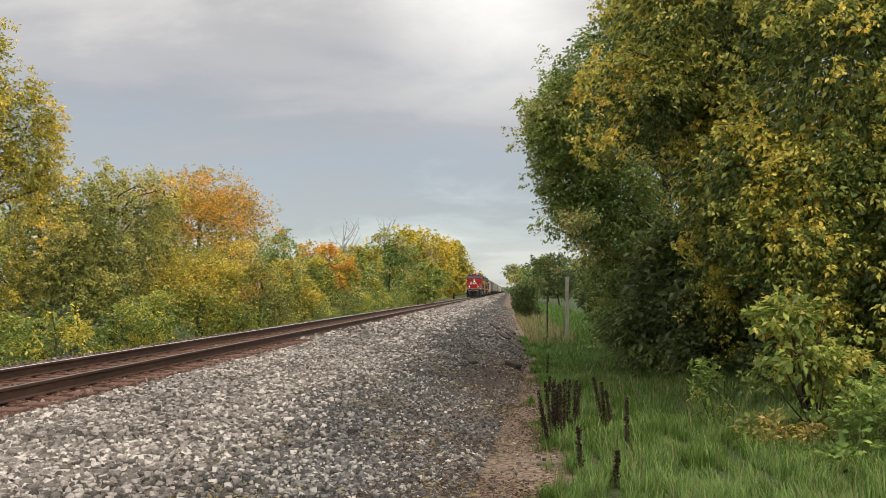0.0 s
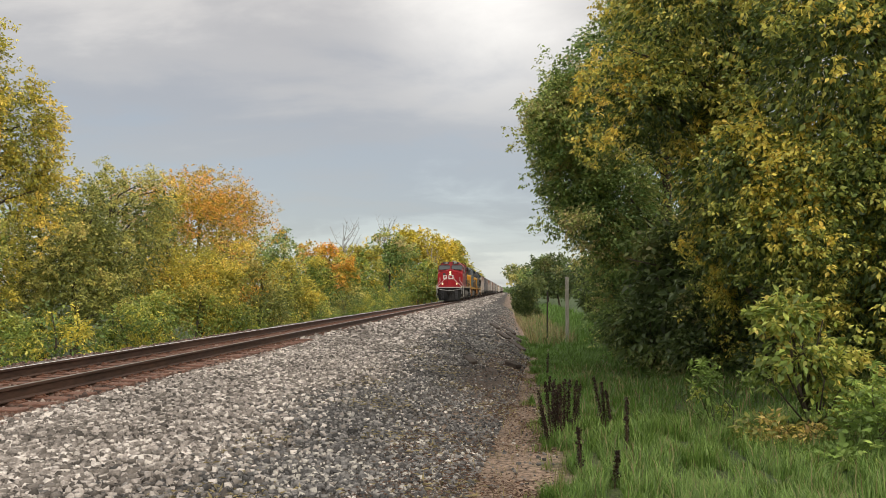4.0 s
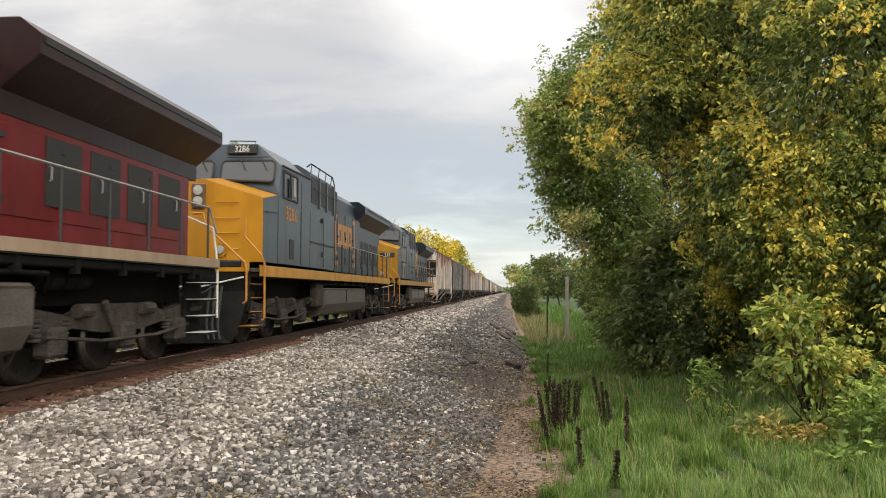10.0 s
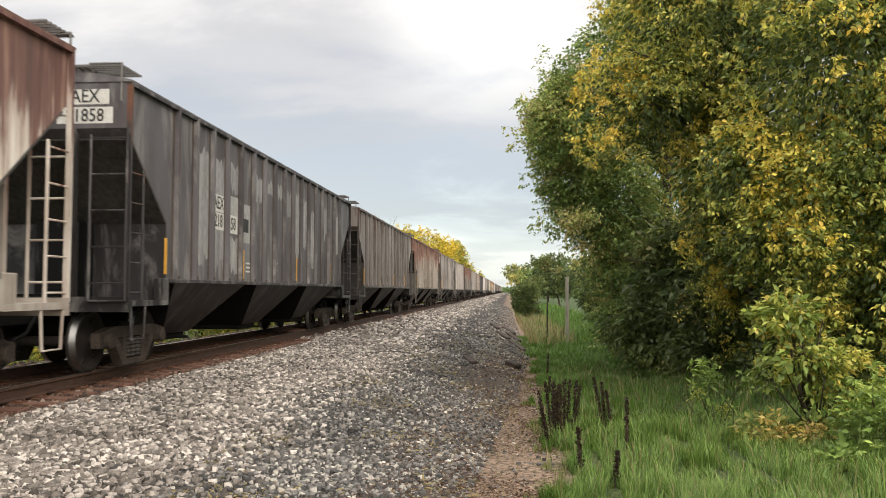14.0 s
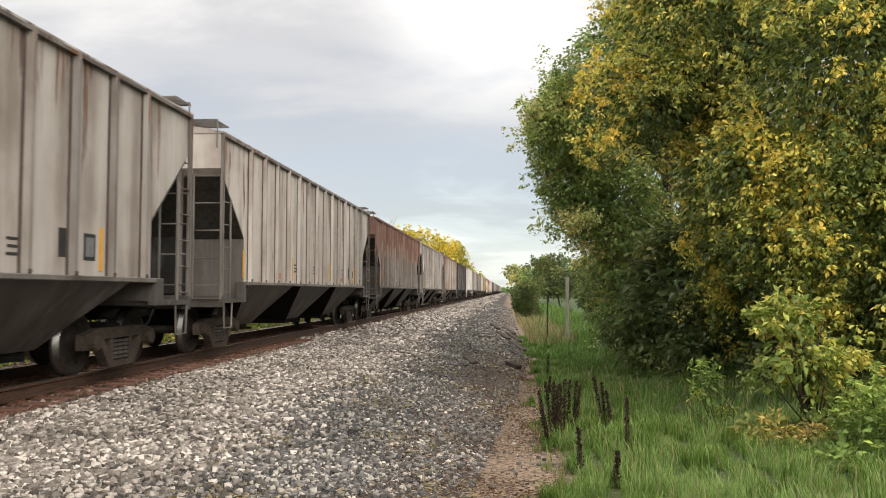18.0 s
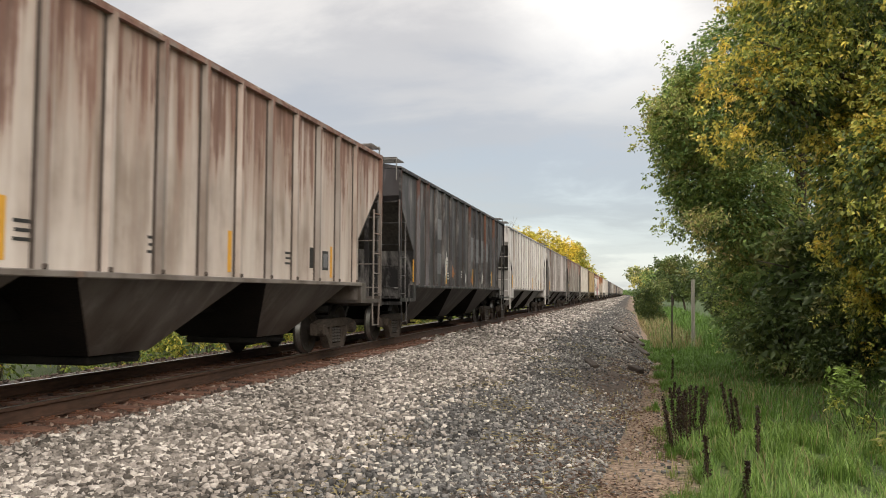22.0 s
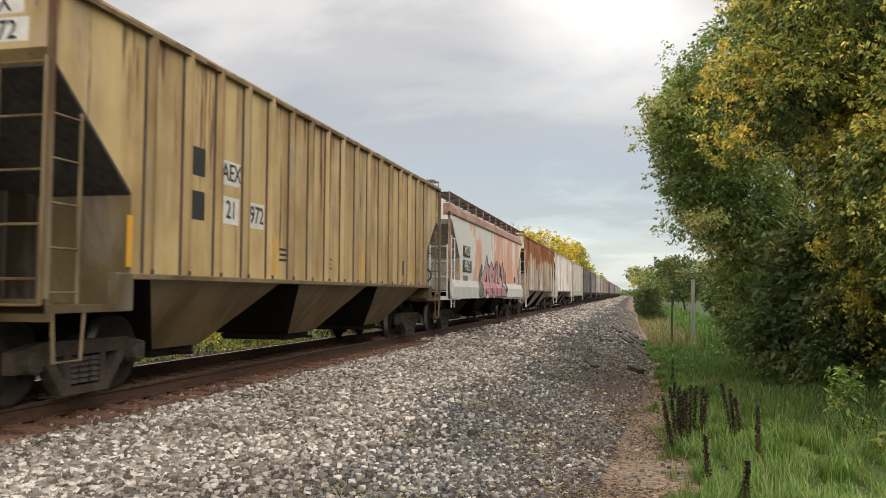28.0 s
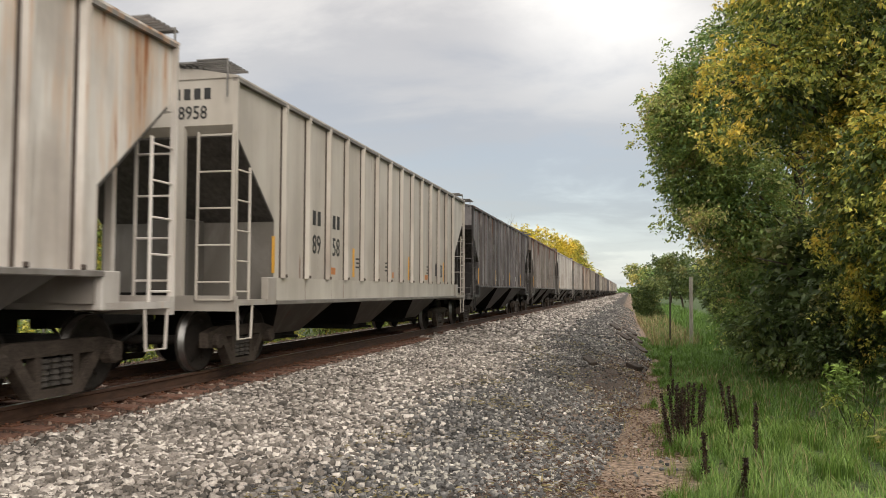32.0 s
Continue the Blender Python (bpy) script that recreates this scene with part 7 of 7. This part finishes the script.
        part("air_tank", tubed([(1.1, y, 1.35), (1.1, y + 0.3, 1.35)], 0.14, 10), GRIME_SHADE, car)
    # pilot and plough
    pilot = part("pilot", boxed(-1.5, 1.5, -0.95, -0.80, 0.75, 1.62, 0.02), GRIME_SHADE, car)
    bm = bmesh.new()
    p0 = [bm.verts.new(p) for p in ((-1.56, -0.97, 1.2), (0, -1.1, 1.2), (1.56, -0.97, 1.2))]
    p1 = [bm.verts.new(p) for p in ((-1.2, -1.2, 0.12), (0, -1.5, 0.12), (1.2, -1.2, 0.12))]
    p2 = [bm.verts.new(v.co + Vector((0, 0.12, 0))) for v in p0]
    p3 = [bm.verts.new(v.co + Vector((0, 0.12, 0))) for v in p1]
    for q0, q1 in ((p0, p1), (p3, p2), (p2, p0), (p1, p3)):
        for j in range(2):
            bm.faces.new((q0[j], q0[j + 1], q1[j + 1], q1[j]))
    bm.faces.new((p0[0], p2[0], p3[0], p1[0])), bm.faces.new((p0[2], p1[2], p3[2], p2[2]))
    part("snow_plough", bm, PLOUGH, pilot, "worn dark steel snow plough")
    part("coupler", COUPLER, None, car, at=pose(0, -1.05, 0.06))
    part("coupler", COUPLER, None, car, at=pose(0, 19.5, 0, 0, 0, 180))
    for x in (-0.98, -0.86, -0.74, 0.7, 0.82, 0.94):
        part("air_hose", tubed([(x, -1.02, 1.3), (x * 1.03, -1.22, 0.95), (x + 0.03, -1.34, 0.5), (x + 0.1, -1.4, 0.2)], 0.03, 6), BLACKPAINT, pilot)
    for x in (-0.95, -0.35, 0.3):
        part("control_cable", tubed([(x, -0.98, 1.52), (x + 0.05, -1.12, 1.3), (x + 0.28, -1.16, 1.16), (x + 0.5, -1.12, 1.3), (x + 0.55, -0.98, 1.5)], 0.022, 6), BLACKPAINT, pilot)
    part("coupler_pocket", boxed(-0.34, 0.34, -1.2, -0.98, 0.62, 1.16, 0.05), GRIME_SHADE, pilot)
    part("uncoupling_lever", tubed([(-1.4, -1.0, 1.5), (-0.5, -1.05, 1.3), (0.5, -1.05, 1.3), (1.4, -1.0, 1.5)], 0.018, 6), WHITEPAINT, pilot)
    # steps at the four corners
    for y, d in ((-0.95, 1), (19.5, -1)):
        for s in (-1, 1):
            st = bmesh.new()
            for k in range(4):
                box(st, min(s * 1.2, s * 1.56), max(s * 1.2, s * 1.56), min(y + d * 0.12, y + d * 0.75), max(y + d * 0.12, y + d * 0.75), 0.42 + k * 0.3, 0.45 + k * 0.3)
            box(st, min(s * 1.16, s * 1.2), max(s * 1.16, s * 1.2), min(y, y + d * 0.8), max(y, y + d * 0.8), 0.4, 1.6)
            well = part("step_well", st, GRIME_SHADE, car)
            for k in range(4):
                part("step_edge", boxed(min(s * 1.22, s * 1.568), max(s * 1.22, s * 1.568), min(y + d * 0.1, y + d * 0.75), max(y + d * 0.1, y + d * 0.75), 0.452 + k * 0.3, 0.462 + k * 0.3), rails_mat, well)
    rail_c = rails_mat
    for s in (-1, 1):
        part("front_handrail", tubed([(s * 0.28, -0.98, 2.86), (s * 0.5, -0.99, 2.86), (s * 0.56, -1.0, 2.6), (s * 1.42, -1.02, 1.82), (s * 1.47, -1.02, 1.65), (s * 1.47, -1.02, 1.0), (s * 1.4, -1.02, 0.94)], 0.026, 6), rail_c, car, "painted front handrail")
        part("step_handrail", tubed([(s * 1.2, -0.3, 2.85), (s * 1.2, -0.3, 2.4), (s * 1.56, -0.27, 2.0), (s * 1.62, -0.22, 1.8), (s * 1.62, -0.2, 0.62), (s * 1.56, -0.2, 0.56)], 0.026, 6), rail_c, car)
        part("walkway_rail", tubed([(s * 1.46, 7.7, 2.75), (s * 1.46, 19.2, 2.75), (s * 1.5, 19.5, 2.3)], 0.02, 6), SILVER, car)
        for k in range(10):
            y = 7.8 + k * 1.26
            part("stanchion", tubed([(s * 1.46, y, 1.68), (s * 1.46, y, 2.76)], 0.022, 5), BLACKPAINT, car)
        part("rear_handrail", tubed([(s * 0.5, 19.5, 2.8), (s * 1.4, 19.55, 2.4), (s * 1.5, 19.55, 1.7), (s * 1.5, 19.55, 0.7)], 0.024, 6), rail_c, car)
    # lamps
    lens = HEADLIGHT if lit else UNLIT
    painted("headlight_housing", boxed(-0.14, 0.18, -0.06, 0.02, 3.06, 3.64, 0.03), (0.16, 0.1, 0.07))
    for z in (3.23, 3.48):
        part("headlight", lathe(bmesh.new(), [(0.0, 0.0), (0.0, 0.11), (0.04, 0.11), (0.05, 0.0)], 16), lens, car, "round headlight", pose(0.02, -0.055, z, 0, 0, -90))
    for s in (-1, 1):
        part("ditch_light_ring", lathe(bmesh.new(), [(0.0, 0.0), (0.0, 0.15), (0.06, 0.15), (0.07, 0.0)], 16), PAINT_L, car, at=pose(s * 0.85, -0.86, 2.08, 0, 0, -90)).color = (*nose_c, 0.1)
        part("ditch_light", lathe(bmesh.new(), [(0.0, 0.0), (0.0, 0.10), (0.04, 0.09), (0.05, 0.0)], 16), lens, car, "round ditch light", pose(s * 0.85, -0.93, 2.08, 0, 0, -90))
    painted("anticlimber", boxed(-1.35, 1.35, -0.99, -0.72, 1.70, 1.86, 0.03), nose_c if lit else (0.03, 0.03, 0.03))
    for s in (-1, 1):
        painted("ditch_light_stand", boxed(s * 0.85 - 0.1, s * 0.85 + 0.1, -0.86, -0.74, 1.7, 2.2, 0.02), nose_c)
    painted("nose_door", boxed(-1.2, -0.35, -0.02, 0.01, 1.95, 3.55, 0.02), nose_c)
    part("nose_door_window", boxed(-0.85, -0.55, -0.03, -0.015, 3.05, 3.4, 0.03), GLASS, car)
    for z in (2.15, 2.5, 2.85, 3.2):
        part("grab_iron", tubed([(0.45, -0.01, z), (0.45, -0.07, z), (0.95, -0.07, z), (0.95, -0.01, z)], 0.013, 5), PAINT_L, car).color = (*nose_c, 0.0)
    # three-axle trucks
    for yc in (2.9, 16.5):
        bm = boxed(-1.0, 1.0, -0.3, 0.3, 0.55, 0.95, 0.03)
        t = part("truck", bm, GRIME_SHADE, car, "grimy three-axle truck", pose(0, yc, 0))
        for s in (-1, 1):
            fr = prismed([(-2.6, 0.72), (-2.4, 0.98), (-1.5, 0.86), (-0.9, 1.02), (0.9, 1.02), (1.5, 0.86), (2.4, 0.98), (2.6, 0.72), (2.2, 0.58), (1.45, 0.7), (0.6, 0.6), (-0.6, 0.6), (-1.45, 0.7), (-2.2, 0.58)], s * 1.05 - 0.08, s * 1.05 + 0.08)
            part("side_frame", fr, TRUCKGREY, t)
            for k in (-1, 0, 1):
                part("axle_box", boxed(s * 1.12 - 0.14, s * 1.12 + 0.14, k * 1.98 - 0.22, k * 1.98 + 0.22, 0.34, 0.74, 0.05), TRUCKGREY, t)
                part("brake_cylinder", tubed([(s * 1.2, k * 1.98 + 0.5, 0.93), (s * 1.2, k * 1.98 + 0.85, 0.93)], 0.1, 8), TRUCKGREY, t)
            part("sand_pipe", tubed([(s * 1.15, -2.4, 1.2), (s * 1.1, -2.6, 0.6), (s * 0.8, -2.5, 0.15)], 0.02, 5), TRUCKGREY, t)
        for s in (-1, 1):
            for k in (-1, 1):
                for u in (-0.34, 0.34):
                    part("spring", SPRING_MESH, None, t, at=pose(s * 1.1, k * 1.98 + u, 0.38))
            part("brake_rod", tubed([(s * 1.24, -2.3, 0.62), (s * 1.26, -0.9, 0.5), (s * 1.26, 0.9, 0.5), (s * 1.24, 2.3, 0.62)], 0.028, 6), TRUCKGREY, t)
            part("shock_absorber", tubed([(s * 1.22, -0.75, 1.05), (s * 1.22, -0.35, 0.5)], 0.05, 8), TRUCKGREY, t)
        for k in (-1, 0, 1):
            part("wheelset", LOCO_WHEELSET, None, t, "worn steel wheels on an axle", pose(0, k * 1.98, LOCO_R))
    return car


PAINT_L = paint_material("locomotive_paint", 0.36, 0.12)
TANK = surface("dusty_tank_paint", (0.052, 0.045, 0.037), (0.13, 0.112, 0.094), 1.6, 0.6, 0.0, 0.1, (1, 1, 2))
PLOUGH = surface("worn_plough_steel", (0.003, 0.003, 0.003), (0.016, 0.0155, 0.015), 0.7, 0.5, 0.0, 0.04, (1, 1, 0.7), 5.0, shine=0.12)
TRUCKGREY = surface("dusty_truck_casting", (0.018, 0.016, 0.014), (0.095, 0.083, 0.072), 3.0, 0.8, 0.0, shine=0.15)
YELLOWLETTER = surface("yellow_lettering_paint", (0.4, 0.17, 0.035), (0.52, 0.24, 0.05), 4.0, 0.5)
RED = (0.31, 0.01, 0.016)
NAVY, SLATE, YEL = (0.012, 0.02, 0.034), (0.056, 0.075, 0.096), (0.5, 0.24, 0.02)
LEAD = locomotive((0.22, 0.015, 0.016), RED, (0.15, 0.01, 0.013), (0.36, 0.27, 0.19), True, "8158", "red wide-cab diesel locomotive with lit headlights", WHITEPAINT)
SECOND = locomotive(SLATE, YEL, NAVY, YEL, False, "3286", "dark blue and yellow diesel locomotive behind the leader", YELLOWLETTER, True)
THIRD = locomotive((0.034, 0.046, 0.06), (0.4, 0.21, 0.025), (0.015, 0.023, 0.035), (0.34, 0.17, 0.03), False, "533", "weathered blue and yellow diesel locomotive next to the first hopper", YELLOWLETTER, low_boards=True)
MOVING += [(LEAD, 167.7), (SECOND, 190.1), (THIRD, 212.75)]


FADEDLETTER = surface("faded_white_lettering", (0.42, 0.33, 0.3), (0.72, 0.64, 0.6), 3.0, 0.6, 0, 0.1, (1, 1.5, 0.6))


def emblems():
    # the leader's nose emblem and side lettering as plain shapes
    bm = bmesh.new()
    for x0, x1, z0, z1 in ((-0.82, -0.7, 2.64, 3.14), (-0.5, -0.38, 2.64, 3.14), (-0.7, -0.5, 3.02, 3.14), (-0.7, -0.5, 2.64, 2.76), (-0.2, -0.08, 2.64, 3.14), (0.28, 0.4, 2.64, 3.14), (-0.08, 0.28, 3.02, 3.14), (-0.08, 0.28, 2.64, 2.76)):
        box(bm, x0, x1, -0.034, -0.022, z0, z1)
    part("nose_emblem", bm, WHITEPAINT, LEAD, "white block emblem on the nose")
    for y0, y1, z in ((8.75, 13.4, 3.3), (9.3, 13.0, 2.62)):
        bm = bmesh.new()
        n = 8 if z > 3 else 7
        for k in range(n):
            y = y0 + (y1 - y0) * k / n
            box(bm, 1.066, 1.072, y, y + (0.42, 0.36, 0.4)[k % 3] * (0.8 if k else 1.0), z - (0.1 if k == 0 else 0), z + (0.5 if k == 0 else 0.4))
        part("hood_lettering", bm, FADEDLETTER, LEAD, "row of white lettering bars")
    for loco, x, letters, wide, foot, tall, ends in ((SECOND, 1.24, (9.42, 10.26, 11.1), 0.9, 2.72, 0.78, (9.0, 12.32)), (THIRD, 1.07, (9.45, 10.5, 11.55), 1.0, 2.6, 1.0, (8.6, 13.0))):
        for y in letters:          # three block shapes
            bm = bmesh.new()
            for n, (y0, y1, z0, z1) in enumerate(((0.0, 0.26, 0.0, 1.0), (0.6, 0.84, 0.0, 1.0), (0.26, 0.6, 0.0, 0.26), (0.26, 0.6, 0.74, 1.0))):
                box(bm, x, x + 0.004 + 0.0008 * n, y + y0 * wide, y + y1 * wide, foot + z0 * tall, foot + z1 * tall)
            part("hood_emblem", bm, YELLOWLETTER, loco, "yellow block emblem on the hood")
        for y, d in zip(ends, (1, -1)):
            bm = boxed(x, x + 0.004, y, y + 0.14, 2.42, 3.8)
            for z in (2.42, 3.66):
                box(bm, x, x + 0.005, min(y, y + d * 0.3), max(y + 0.14, y + 0.14 + d * 0.16), z, z + 0.14)
            part("emblem_bracket", bm, YELLOWLETTER, loco)
            for k in range(2):
                part("emblem_dot", lathe(bmesh.new(), [(0.0, 0.0), (0.0, 0.1), (0.004, 0.1), (0.004, 0.0)], 12), YELLOWLETTER, loco, at=pose(x, y + 0.1 + d * 0.3 * k, 2.15))


emblems()


def cab_cabinet():
    """The bare tan cabinet door and bolt mark on the weathered locomotive's cab side."""
    door = part("cabinet_door", boxed(1.505, 1.532, 2.0, 2.78, 1.92, 2.66, 0.01), TANDOOR, THIRD, "scuffed tan cabinet door")
    part("cabinet_vent", boxed(1.53, 1.537, 2.08, 2.3, 2.1, 2.5), BLACKPAINT, door)
    part("cabinet_seam", boxed(1.53, 1.535, 2.42, 2.45, 1.95, 2.63), BLACKPAINT, door)
    part("dark_panel", boxed(1.505, 1.528, 1.45, 1.95, 2.0, 2.6, 0.01), BLACKPAINT, THIRD)
    part("cabinet_hood", boxed(1.505, 1.56, 1.4, 2.8, 2.68, 2.74, 0.01), BLACKPAINT, THIRD)
    bm = bmesh.new()
    for pts in ([(1.98, 2.8), (2.42, 2.86), (2.3, 2.9), (2.06, 2.88)], [(2.3, 2.76), (2.72, 2.84), (2.66, 2.87), (2.2, 2.83)]):
        bm.faces.new([bm.verts.new((1.5265, a, b)) for a, b in pts])
    part("bolt_mark", bm, YELLOWLETTER, THIRD, "small yellow bolt mark under the number")


TANDOOR = surface("scuffed_tan_paint", (0.2, 0.15, 0.085), (0.4, 0.32, 0.2), 2.2, 0.6, 0, 0.1, (1, 1, 0.5))
cab_cabinet()


def motions():
    """The train rolls towards -y at an even speed, and its wheels turn with it."""
    for thing, start in MOVING:
        walk(thing, [(t, pose(0, start - SPEED * t, 0)) for t in (0.0, 16.0, 32.0)])
    shared = {}
    for thing, start in MOVING:
        for ob in thing.children_recursive:
            if not ob.name.startswith("wheelset"):
                continue
            radius = ob.location.z
            key = (round(ob.location.y, 2), round(radius, 3))
            if key not in shared:
                turn = math.degrees(SPEED / radius)
                walk(ob, [(n / FPS, pose(0, key[0], radius, turn * n / FPS)) for n in range(0, int(32 * FPS) + 1)])
                shared[key] = ob.animation_data
            else:
                ob.rotation_mode = "QUATERNION"
                keys = ob.animation_data_create()
                keys.action = shared[key].action
                keys.action_slot = shared[key].action_slot


motions()
